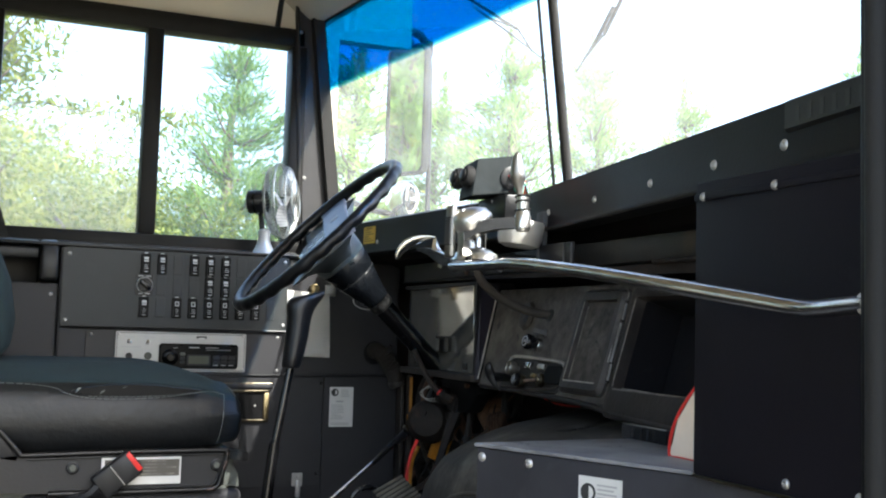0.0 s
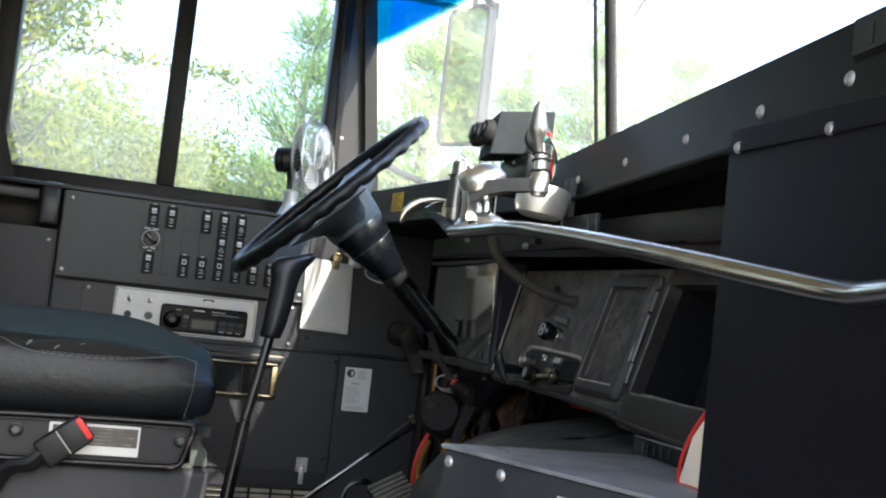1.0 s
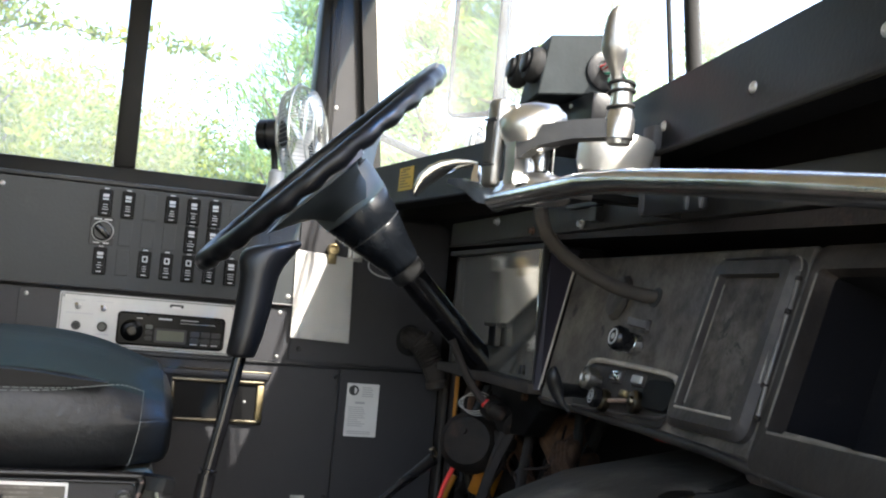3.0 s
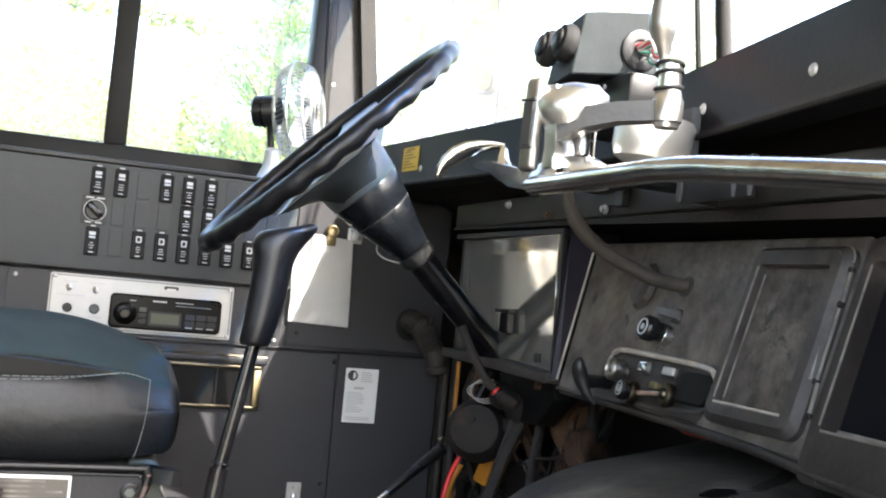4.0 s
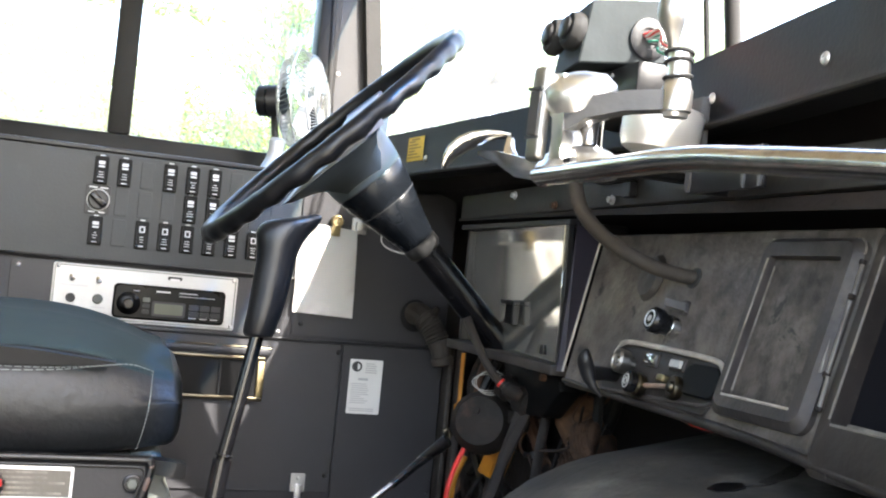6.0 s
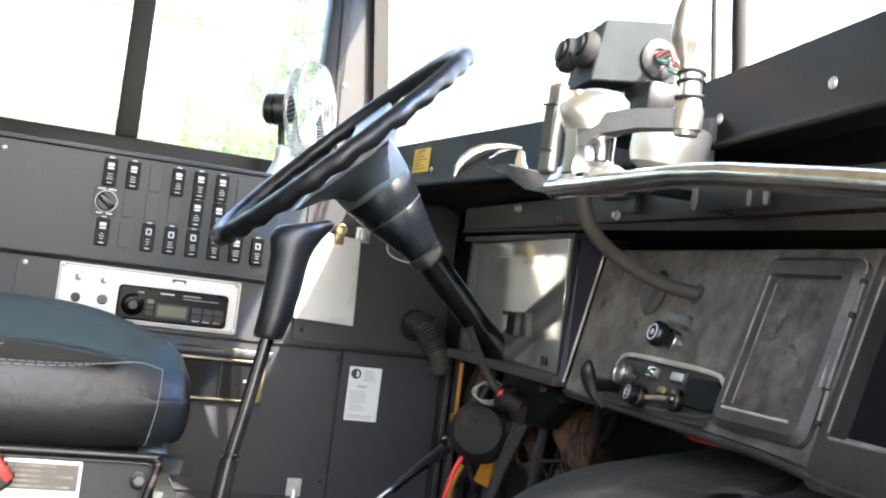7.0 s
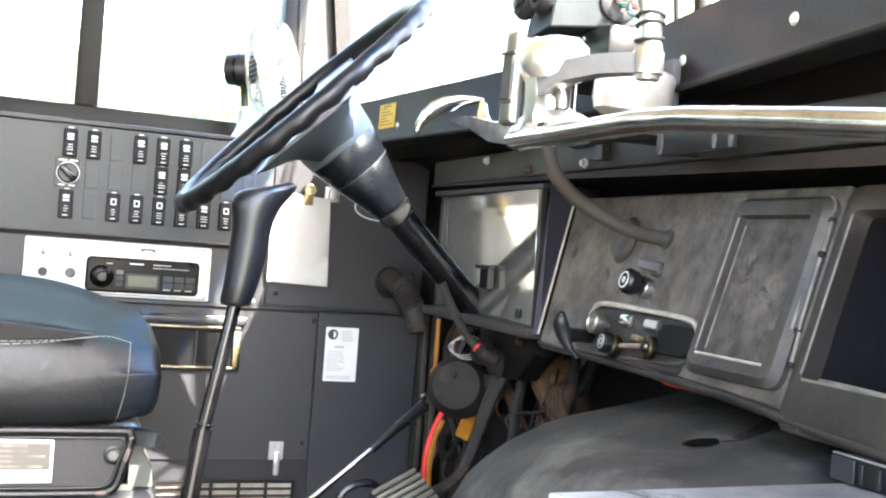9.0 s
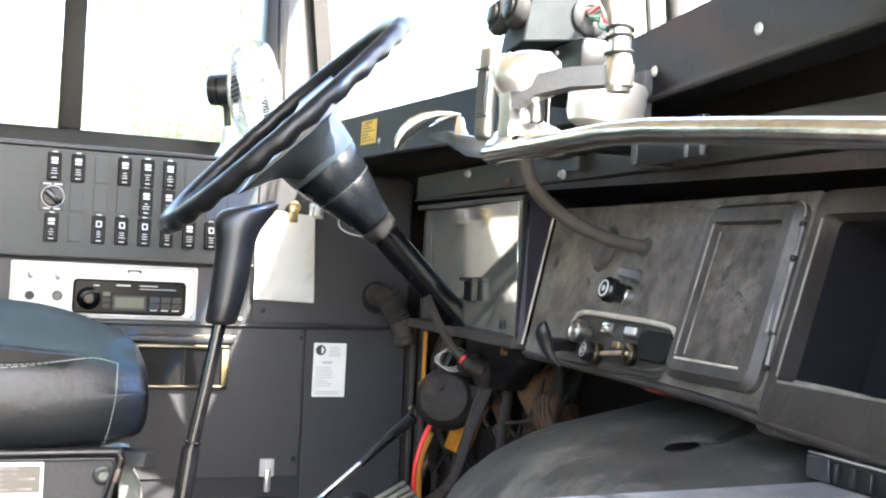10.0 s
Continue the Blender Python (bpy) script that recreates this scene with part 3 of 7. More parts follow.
def dash_ring(y):
    x = dash_x(y)
    return [(x - 0.003, y, 0.706), (face_x(y, 0.714), y, 0.714), (face_x(y, 0.778), y, 0.778), (x + 0.022, y, 0.786), (x + 0.145, y, 0.794), (x + 0.145, y, 0.790), (x + 0.022, y, 0.782), (face_x(y, 0.776) + 0.004, y, 0.776), (x + 0.002, y, 0.713), (x + 0.03, y, 0.703), (x + 0.03, y, 0.700)]


part("panel", loft([dash_ring(y) for y in (MID, 1.5, 0.95)]), DASHTOP, dash)
part("panel", loft([dash_ring(y) for y in (MID + 0.003, 2.6, 3.06)]), DASHTOP, dash)
for ya, yb in ((0.95, MID - 0.01), (MID + 0.01, 3.05)):
    part("lower_lip", tube([(dash_x(y) - 0.004, y, 0.7045) for y in (ya, (ya + yb) / 2, yb)], 0.0032, 8), RUBBER, dash, "rubber edging along the lower fold")
FACE_N = Vector((-1.0, 0.0, 0.02))
for y in (1.191, 1.335, 1.502, 1.690, 1.887, 2.62, 2.80):
    s = 0.733 if y < 2.4 else 0.728
    screw(dash, (face_x(y, s), y, s), FACE_N, 0.0062 if y < 1.4 else 0.0055)
vent = part("defrost_vent", loft([[(dash_x(y) + 0.001, y, 0.744), (dash_x(y) - 0.004, y, 0.748), (dash_x(y) - 0.004, y, 0.776), (dash_x(y) + 0.001, y, 0.779)] for y in (1.185, 0.99)]), BLACK, dash, "slotted defroster outlet")
for i in range(9):
    y = 1.165 - i * 0.02
    part("slot", loft([[(dash_x(v) - 0.0046, v, 0.752), (dash_x(v) - 0.0046, v, 0.768), (dash_x(v) - 0.002, v, 0.768), (dash_x(v) - 0.002, v, 0.752)] for v in (y, y - 0.007)]), INK, vent)

# ---- outside ----
solo("ground", prism([(-300, -300, -0.95), (300, -300, -0.95), (300, 300, -0.95), (-300, 300, -0.95)], (0, 0, -0.2)), EARTH, (0, 0, -0.95), "dry grassy ground outside the bus", "ground", kind="structure")


def leaf_mesh(name, centres, size, mat, rnd, stretch=1.0, dirs=None):
    n = len(centres)
    c = np.array(centres)
    a = rnd.normal(size=(n, 3))
    if dirs is not None:
        a = a * 0.45 + np.array(dirs)
    a /= np.linalg.norm(a, axis=1)[:, None]
    b = rnd.normal(size=(n, 3))
    b -= a * (a * b).sum(1)[:, None]
    b /= np.linalg.norm(b, axis=1)[:, None]
    s = size * rnd.uniform(0.6, 1.4, (n, 1))
    u, v = a * s * stretch, b * s * 0.5
    verts = np.stack([c - u, c + v, c + u, c - v], 1).reshape(-1, 3)
    me = bpy.data.meshes.new(name)
    me.from_pydata(verts.tolist(), [], [(4 * i, 4 * i + 1, 4 * i + 2, 4 * i + 3) for i in range(n)])
    me.materials.append(mat)
    return me


def tree(kind, height, seed, fine=True):
    rnd = np.random.default_rng(seed)
    name, label = ("pine_tree", "young green pine tree with layered branches") if kind == "pine" else ("broadleaf_tree", "yellow-green broadleaf tree with loose crown")
    t = thing(name, (0, 0, 0), label, "tree", group="trees beside the bus")
    trunk_pts = smooth_line([(0, 0, 0), (0.04 * height / 4, 0.02, height * 0.4), (-0.03, 0.03, height * 0.75), (0.01, 0, height * (0.93 if kind == "pine" else 0.8))], 3)
    nt = len(trunk_pts)
    limbs = [tube(trunk_pts, [0.09 * height / 4 * (1 - 0.92 * i / (nt - 1)) for i in range(nt)], 8)]
    cs, ds = [], []
    if kind == "pine":
        levels = int(height * 4.6)
        for k in range(levels):
            z = height * (0.14 + 0.84 * k / levels)
            reach = (height - z) * 0.30 + 0.05
            for j in range(rnd.integers(5, 8)):
                ang = rnd.uniform(0, 2 * np.pi)
                r = reach * rnd.uniform(0.55, 1.15)
                end = np.array([r * np.cos(ang), r * np.sin(ang), z + r * rnd.uniform(0.15, 0.65)])
                st = np.array([0, 0, z])
                limbs.append(tube([st, (st + end) / 2 + np.array([0, 0, -0.04]), end], [0.010, 0.007, 0.002], 5))
                d = (end - st) / np.linalg.norm(end - st)
                for f in rnd.uniform(0.10, 1.08, int((90 + 560 * r) if fine else (18 + 100 * r))):
                    p = st + (end - st) * f + rnd.normal(size=3) * 0.050 * (1.15 - 0.5 * f)
                    cs.append(p)
                    ds.append(d + np.array([0, 0, 0.4]))
        for z in rnd.uniform(0.84, 1.0, 420 if fine else 60):
            w = 0.16 * (1.02 - z)
            cs.append(np.array((0.01, 0, z * height)) + rnd.normal(size=3) * np.array((w, w, 0.03)) * height * 0.6)
            ds.append(np.array((0, 0, 1.0)) + rnd.normal(size=3) * 0.5)
        mat, size, stretch = LEAF_P, 0.0085 if fine else 0.024, 3.0
    else:
        for k in range(int(height * 11)):
            z = height * rnd.uniform(0.12, 1.0)
            reach = height * 0.34 * math.sin(math.pi * min(1, 0.18 + 0.80 * z / height)) ** 0.7
            ang = rnd.uniform(0, 2 * np.pi)
            r = reach * rnd.uniform(0.3, 1.1)
            end = np.array([r * np.cos(ang), r * np.sin(ang), z])
            st = np.array([0, 0, max(0.1, z - r * 0.9 - 0.1)])
            mid = (st + end) / 2 + rnd.normal(size=3) * 0.06
            limbs.append(tube([st, mid, end], [0.022, 0.013, 0.005], 5))
            for c in range(5):
                cc = end + rnd.normal(size=3) * 0.16
                for q in range(210 if fine else 40):
                    cs.append(cc + rnd.normal(size=3) * 0.09)
                    ds.append(rnd.normal(size=3))
        mat, size, stretch = LEAF_Y, 0.0135 if fine else 0.030, 1.3
    part("trunk", join(*limbs), BARK, t, smooth=60)
    crown = new("crown", leaf_mesh("crown", cs, size, mat, rnd, stretch, ds))
    crown.parent = t
    return t


def limb_tree():
    """The broadleaf tree next to the window: a low crown, a thin top and one long bough."""
    rnd = np.random.default_rng(12)
    t = thing("broadleaf_tree", (0, 0, 0), "yellow-green broadleaf tree with one long thin bough", "tree", group="trees beside the bus")
    limbs = [tube(smooth_line([(0, 0, 0), (0.03, 0.02, 0.9), (-0.05, 0.0, 1.7), (-0.12, 0.03, 2.55), (-0.10, 0.0, 3.0)], 4), [0.05 - 0.0028 * k for k in range(17)], 8)]
    cs, ds = [], []

    def clump(c, n, spread):
        for q in range(n):
            cs.append(np.array(c) + rnd.normal(size=3) * np.array((1.15, 1.0, 0.75)) * spread)
            ds.append(rnd.normal(size=3))

    for k in range(66):
        c = np.array((rnd.uniform(-0.80, 0.13), rnd.uniform(-0.35, 0.35), rnd.uniform(1.0, 2.10)))
        c[2] -= 1.2 * max(0.0, c[0] + 0.05)
        limbs.append(tube([(0.02, 0.0, c[2] - 0.28), (c[0] * 0.5, c[1] * 0.5, c[2] - 0.10), tuple(c)], [0.012, 0.008, 0.003], 5))
        clump(c, 210, 0.065)
    for k in range(52):
        c = np.array((rnd.uniform(-0.45, 0.16), rnd.uniform(-0.25, 0.25), rnd.uniform(1.95, 2.60)))
        limbs.append(tube([(-0.08, 0.0, c[2] - 0.22), (c[0] * 0.5 - 0.04, c[1] * 0.5, c[2] - 0.14), tuple(c)], [0.009, 0.006, 0.002], 5))
        clump(c, 120, 0.060)
    bough = smooth_line([(-0.08, 0, 2.12), (0.12, -0.05, 2.26), (0.32, -0.08, 2.245), (0.52, -0.10, 2.25), (0.70, -0.10, 2.23)], 5)
    limbs.append(tube(bough, [0.0042 - 0.00016 * k for k in range(len(bough))], 6))
    for p in bough[4:]:
        clump(np.array(p) + np.array((0, 0, 0.005)), int(rnd.uniform(0, 34)), 0.026)
    part("trunk", join(*limbs), BARK, t, smooth=60)
    crown = new("crown", leaf_mesh("crown", cs, 0.0125, LEAF_Y, rnd, 1.4, ds))
    crown.parent = t
    return t


limb_tree().matrix_basis = pose(-0.06, 4.45, -0.95)
kinds = [tree("pine", 3.0, 1), tree("pine", 2.7, 2), tree("pine", 3.3, 3), tree("leaf", 2.5, 4), tree("leaf", 2.8, 5), tree("pine", 4.6, 6, False), tree("leaf", 4.0, 7, False)]
rnd = random.Random(7)
# (variant, x, y, size): young trees along the driver's side and ahead of the bus
spots = [(0, 1.18, 6.14, 1.06), (1, 1.60, 6.6, 0.95), (3, -0.15, 6.7, 0.94), (3, 0.28, 6.4, 0.90), (4, 0.62, 6.9, 0.84), (3, 0.86, 6.0, 0.82), (4, 1.5, 6.3, 0.78), (3, -0.9, 5.6, 0.9), (4, -1.5, 5.0, 1.0),
         (1, 1.74, 5.7, 1.16), (3, 1.95, 6.0, 0.78), (1, 2.36, 6.0, 1.10), (0, 2.55, 5.45, 1.06), (3, 2.2, 5.5, 0.76), (3, 2.9, 5.7, 0.74), (2, 3.42, 6.05, 1.02), (0, 3.86, 5.68, 1.02), (3, 3.7, 6.0, 0.75), (2, 4.62, 5.0, 0.98), (1, 4.4, 5.6, 0.92),
         (2, -2.4, 5.2, 1.1), (0, -3.4, 5.6, 1.2)]
# taller wood behind the bus, seen in the outside mirror
for i in range(20):
    spots.append(((5, 6, 5)[i % 3], -7.0 - 0.38 * i + rnd.uniform(-0.3, 0.3), 4.3 + (i % 5) * 0.75 + rnd.uniform(-0.2, 0.2), rnd.uniform(1.15, 1.5)))
# dense young belt farther off
for i in range(20):
    spots.append(((5, 6, 5, 5, 6)[i % 5], -3.0 + i * 0.55 + rnd.uniform(-0.15, 0.15), 11.2 + rnd.uniform(-0.6, 1.0), rnd.uniform(0.46, 0.60)))
for i in range(22):
    spots.append((rnd.choice((5, 5, 6)), -8 + i * 1.3 + rnd.uniform(-0.4, 0.4), 16.0 + rnd.uniform(-1.2, 2.5), rnd.uniform(0.55, 0.75)))
first = {}
for k, x, y, size in spots:
    size /= first.get(k, 1.0)      # copies take over the first one's size
    m = pose(x, y, -0.95 + rnd.uniform(-0.10, 0.0), 0, 0, rnd.uniform(0, 360)) @ Matrix.Diagonal((size * 1.06, size * 1.06, size, 1))
    if k not in first:
        first[k] = size
        kinds[k].matrix_basis = m
    else:
        copy_thing(kinds[k], m)

# driver's outside mirror
mir = thing("outside_mirror", (1.2, 3.4, 0.9), "tall rectangular outside mirror with small convex mirror on black arms", "mirror")
MN = Vector((-0.85, -0.53, 0.0)).normalized()
mm = axis_frame(Vector((1.146, 3.275, 1.190)), MN)
outline = rounded_rect(-0.070, 0.070, -0.195, 0.195, 0.026, 6)
part("housing", prism([mm @ Vector((u * 1.04, v * 1.02, -0.006)) for u, v in outline], -MN * 0.022, 0.006, 2), BLACK, mir)
part("mirror_glass", prism([mm @ Vector((u, v, 0.0)) for u, v in outline], -MN * 0.005), MIRROR, mir, "reflecting glass")
part("rim", tube([mm @ Vector((u, v, 0.0)) for u, v in outline], 0.0062, 8, closed=True), RUBBER, mir, "black rubber rim")
part("convex_mirror", lathe([(0.056, 0), (0.054, 0.010), (0.042, 0.018), (0.02, 0.023), (0.001, 0.024)], (1.150, 3.275, 0.918), MN, 24), MIRROR, mir, "small round convex mirror")
part("arm", tube(smooth_line([(0.86, 3.17, 1.46), (1.03, 3.28, 1.435), (1.15, 3.30, 1.445), (1.21, 3.31, 1.425), (1.232, 3.31, 1.36), (1.236, 3.31, 1.2), (1.24, 3.31, 0.86)], 5), [0.013] * 16 + [0.008] * 15, 10), BLACKPAINT, mir)
part("top_joint", join(boxm(pose(1.150, 3.292, 1.408, 0, 0, 30), 0.05, 0.014, 0.018, 0.003), cyl((1.225, 3.31, 1.375), (0, 0, 1), 0.017, 0.045, 14)), GRIME, mir)
part("arm", tube(smooth_line([(0.90, 3.17, 0.90), (1.08, 3.29, 0.875), (1.24, 3.31, 0.87)], 5), 0.009, 10), BLACKPAINT, mir)

for y0, z0, y1, z1 in ((2.38, 1.234, 2.115, 1.056), (1.86, 1.095, 2.015, 1.018)):
    w = thing("wiper", (front_x(y0, z0) + 0.04, y0, z0), "black windscreen wiper on the outside of the glass", "wiper")
    a, b = ws_pt(y0, z0, 0.035), ws_pt(y1, z1, 0.022)
    ext = a + (a - b) * 0.7
    part("arm", tube([ext, (a + b) / 2 + Vector((0.02, 0, 0.012))], [0.005, 0.0035], 8), INK, w)
    part("blade", tube([a, (a + b) / 2 + Vector((0.004, 0, 0)), b], [0.0035, 0.0042, 0.0018], 8, flat=0.6), INK, w)
    part("bridge", tube([a + (b - a) * 0.2, (a + b) / 2 + Vector((0.02, 0, 0.014)), a + (b - a) * 0.8], 0.0025, 8), INK, w)

# ---- driver's side console below the window ----
YF = 2.853
con = thing("side_console", (0.4, 3.0, 0), "charcoal metal console along the driver's side wall", "console")
part("body", join(box(0.172, 0.995, 2.862, 3.119, 0.0, 0.694, 0.003), box(-0.25, 0.170, 2.872, 3.119, 0.0, 0.610, 0.003)), PANEL2, con)
part("lining", box(0.996, 1.195, 3.03, 3.118, 0.0, 0.70), GRIME, con, "dark grimy lining of the corner")
part("ledge", box(-0.03, 0.80, 2.846, 3.068, 0.695, 0.703, 0.002), BLACKPAINT, con)
part("panel", plate(-0.14, 0.166, 0.05, 0.608, 2.864, 0.007, 0.006), PANEL, con)
part("panel", plate(0.176, 0.700, 0.407, 0.508, 2.857, 0.005, 0.004), PANEL, con)
part("panel", plate(0.704, 0.992, 0.414, 0.690, 2.858, 0.004, 0.004), PANEL2, con)
part("panel", plate(0.176, 0.799, 0.137, 0.403, 2.857, 0.005, 0.004), PANEL, con)
part("panel", plate(0.802, 0.992, 0.06, 0.409, 2.855, 0.006, 0.004), PANEL2, con)
part("seam_strip", box(0.176, 0.992, 2.852, 2.856, 0.404, 0.4085, 0.001), BLACKPAINT, con)
for x, z in ((0.794, 0.388), (0.79, 0.168), (0.985, 0.395), (0.72, 0.435), (0.985, 0.14)):
    screw(con, (x, 2.8545, z), (0, -1, 0), 0.0045, BLACKPAINT)
for x, z in ((0.155, 0.585), (0.150, 0.425), (-0.02, 0.43)):
    screw(con, (x, 2.864, z), (0, -1, 0), 0.0045)

# driver's tray at the end of the console
tray = thing("door_pocket", (0.1, 2.95, 0.6), "black moulded plastic pocket with curved rim", "pocket")
part("end_cheek", prism([(0.128, y, z) for y, z in ((2.845, 0.615), (2.845, 0.690), (2.855, 0.705), (2.93, 0.712), (2.97, 0.70), (2.97, 0.615))], (0.040, 0, 0), 0.008, 3), BLACK, tray)
part("back", box(-0.10, 0.13, 3.02, 3.05, 0.612, 0.705, 0.006), BLACK, tray)
part("lid", prism([(-0.10, y, z) for y, z in ((2.86, 0.664), (2.86, 0.690), (2.95, 0.712), (3.05, 0.715), (3.05, 0.705))], (0.226, 0, 0), 0.006, 2), BLACK, tray)

# switch panel
sp = thing("switch_panel", (0.43, YF, 0.6), "charcoal metal switch panel with rows of rocker switches", "switch panel")
part("plate", plate(0.176, 0.700, 0.514, 0.694, 2.848, 0.013, 0.008, 0.001), SWITCHPLATE, sp)
part("bottom_edge", tube([(0.178, 2.846, 0.513), (0.45, 2.846, 0.513), (0.698, 2.846, 0.5135)], 0.0025, 8), BLACKPAINT, sp)
for x, z in ((0.190, 0.678), (0.188, 0.527), (0.690, 0.682), (0.690, 0.528)):
    screw(sp, (x, 2.848, z), (0, -1, 0), 0.0048)
COL, ROW = 0.0373, (0.663, 0.6135, 0.562)
X0 = 0.3585
ON = {0: (0, 1, 3, 4, 5), 1: (4, 5), 2: (0, 2, 3, 4, 5, 6, 7)}
rnd = random.Random(11)
for r in range(3):
    for c in range(9):
        x, z = X0 + COL * c, ROW[r]
        if r == 1 and c == 0:
            continue
        if c in ON[r]:
            sw = part("rocker_switch", plate(x - 0.0112, x + 0.0112, z - 0.0235, z + 0.0235, 2.8445, 0.005, 0.0025, 0.0008), DEEP, sp)
            part("rocker", loft([[(x - 0.0088, 2.842, z + 0.021), (x + 0.0088, 2.842, z + 0.021), (x + 0.0088, 2.846, z + 0.021), (x - 0.0088, 2.846, z + 0.021)],
                                 [(x - 0.0088, 2.8375, z + 0.004), (x + 0.0088, 2.8375, z + 0.004), (x + 0.0088, 2.846, z + 0.004), (x - 0.0088, 2.846, z + 0.004)],
                                 [(x - 0.0088, 2.8345, z - 0.021), (x + 0.0088, 2.8345, z - 0.021), (x + 0.0088, 2.846, z - 0.021), (x - 0.0088, 2.846, z - 0.021)]]), DEEP, sw)
            zz = z + 0.0095
            t = math.atan2(0.0045, 0.017)
            lm = Matrix.Translation((x, 2.8385, zz)) @ Matrix.Rotation(-t, 4, "X")
            if r == 2 and c in (2, 3, 4, 5, 7):
                icon = [boxm(lm @ pose(0, 0, 0.0045), 0.0085, 0.0008, 0.0018), boxm(lm @ pose(0, 0, -0.0045), 0.0085, 0.0008, 0.0018),
                        boxm(lm @ pose(-0.0036, 0, 0), 0.0018, 0.0008, 0.009), boxm(lm @ pose(0.0036, 0, 0), 0.0018, 0.0008, 0.009)]
            else:
                icon = [boxm(lm @ pose(0, 0, 0.003), 0.0100, 0.0008, 0.0055), boxm(lm @ pose(0, 0, -0.0035), 0.0100, 0.0008, 0.0030)]
            for k in range(3):
                w = rnd.uniform(0.005, 0.011)
                zb = z - 0.0035 - k * 0.0042
                icon.append(box(x - w / 2, x + w / 2, 2.8362 - k * 0.001, 2.8385, zb - 0.0005, zb + 0.0005))
            icon.append(box(x - 0.004, x + 0.004, 2.8338, 2.836, z - 0.0195, z - 0.0180))
            tagged(part("legend", join(*icon), LEGEND, sw, "white printed symbol and lines", smooth=0), kind="stuff")
            part("caption", box(x - 0.004, x + 0.004, 2.8476, 2.8481, z + 0.0245, z + 0.0262), LEGEND, sw, smooth=0)
        else:
            part("blank", plate(x - 0.0108, x + 0.0108, z - 0.0225, z + 0.0225, 2.8462, 0.003, 0.002, 0.0006), SWITCHPLATE, sp, "empty switch cover")
# rotary switch
kz = ROW[1]
kb = part("knob_plate", plate(X0 - 0.021, X0 + 0.019, kz - 0.024, kz + 0.025, 2.8465, 0.003, 0.003, 0.0006), BLACK, sp)
part("print", join(*[box(X0 + a, X0 + b, 2.8459, 2.8466, kz + c, kz + c + 0.0022) for a, b, c in ((-0.016, -0.003, 0.0195), (0.001, 0.014, 0.0195), (-0.014, -0.004, -0.0215), (0.002, 0.012, -0.0215))]), LEGEND, kb, smooth=0)["kind"] = "stuff"
part("dial_ring", lathe([(0.0185, 0), (0.0185, 0.001), (0.0172, 0.0012)], (X0, 2.8465, kz), (0, -1, 0), 28), GREYINK, kb)
part("knob", lathe([(0.0165, 0), (0.0165, 0.006), (0.0145, 0.008), (0.001, 0.008)], (X0, 2.846, kz), (0, -1, 0), 24), BLACK, kb)
part("knob_grip", boxm(Matrix.Translation((X0, 2.832, kz)) @ Matrix.Rotation(radians(-48), 4, "Y"), 0.0115, 0.014, 0.031, 0.003, 2), BLACKGLOSS, kb)

# radio panel
rp = thing("car_radio", (0.45, YF, 0.41), "silver metal radio panel with toggles and a car radio", "radio")
part("plate", plate(0.300, 0.602, 0.413, 0.505, 2.850, 0.007, 0.004, 0.001), STEELPLATE, rp)
for x, z in ((0.308, 0.499), (0.595, 0.499), (0.596, 0.420), (0.308, 0.420)):
    screw(rp, (x, 2.850, z), (0, -1, 0), 0.0032)
part("border", tube([(x, 2.8496, z) for x, z in rounded_rect(0.3035, 0.5985, 0.4165, 0.5015, 0.004)], 0.0007, 6, closed=True), SEATGREY, rp, "pressed border line")
part("slot", plate(0.484, 0.508, 0.491, 0.497, 2.8488, 0.002, 0.0025, 0.0005), INK, rp)
part("slot_cover", plate(0.488, 0.504, 0.4895, 0.4935, 2.8480, 0.0015, 0.001, 0.0003), ZINC, rp)
radio = part("radio", plate(0.398, 0.583, 0.421, 0.479, 2.842, 0.012, 0.008, 0.003), RADIOBLACK, rp, "black car radio with small display")
part("display", plate(0.466, 0.513, 0.432, 0.450, 2.8412, 0.002, 0.002, 0.0004), LCD, radio, "grey-green lcd")
part("display_frame", plate(0.462, 0.517, 0.428, 0.4535, 2.8416, 0.002, 0.003, 0.0004), SEATPL, radio)
part("knob_dome", lathe([(0.0195, 0), (0.018, 0.002), (0.013, 0.004), (0.009, 0.005)], (0.4235, 2.8425, 0.4465), (0, -1, 0), 28), RADIOBLACK, radio, "rounded black knob surround")
part("volume_knob", lathe([(0.0095, 0), (0.009, 0.007), (0.007, 0.009), (0.001, 0.009)], (0.4235, 2.8375, 0.4465), (0, -1, 0), 20), BLACKGLOSS, radio)
for k in range(3):
    part("button", plate(0.446, 0.458, 0.431 + k * 0.010, 0.4385 + k * 0.010, 2.8405, 0.003, 0.002, 0.0006), (BLACK, BLACK, SEATGREY)[k], radio)
for k in range(3):
    for j in range(2):
        part("button", plate(0.523 + k * 0.0185, 0.539 + k * 0.0185, 0.431 + j * 0.0115, 0.4405 + j * 0.0115, 2.8408, 0.003, 0.0015, 0.0005), (BLACK, SEATPL)[j], radio)
part("cassette_slot", box(0.505, 0.565, 2.8412, 2.8425, 0.4645, 0.4653), GREYINK, radio, smooth=0)
part("maker_mark", box(0.467, 0.490, 2.8412, 2.8425, 0.469, 0.4712), LEGEND, radio, smooth=0)
part("print", join(*[box(a, a + w, 2.8412, 2.8424, z, z + 0.0014) for a, w, z in ((0.430, 0.010, 0.468), (0.505, 0.030, 0.4695), (0.524, 0.012, 0.4285), (0.542, 0.012, 0.4285), (0.560, 0.012, 0.4285))]), GREYINK, radio, smooth=0)["kind"] = "stuff"
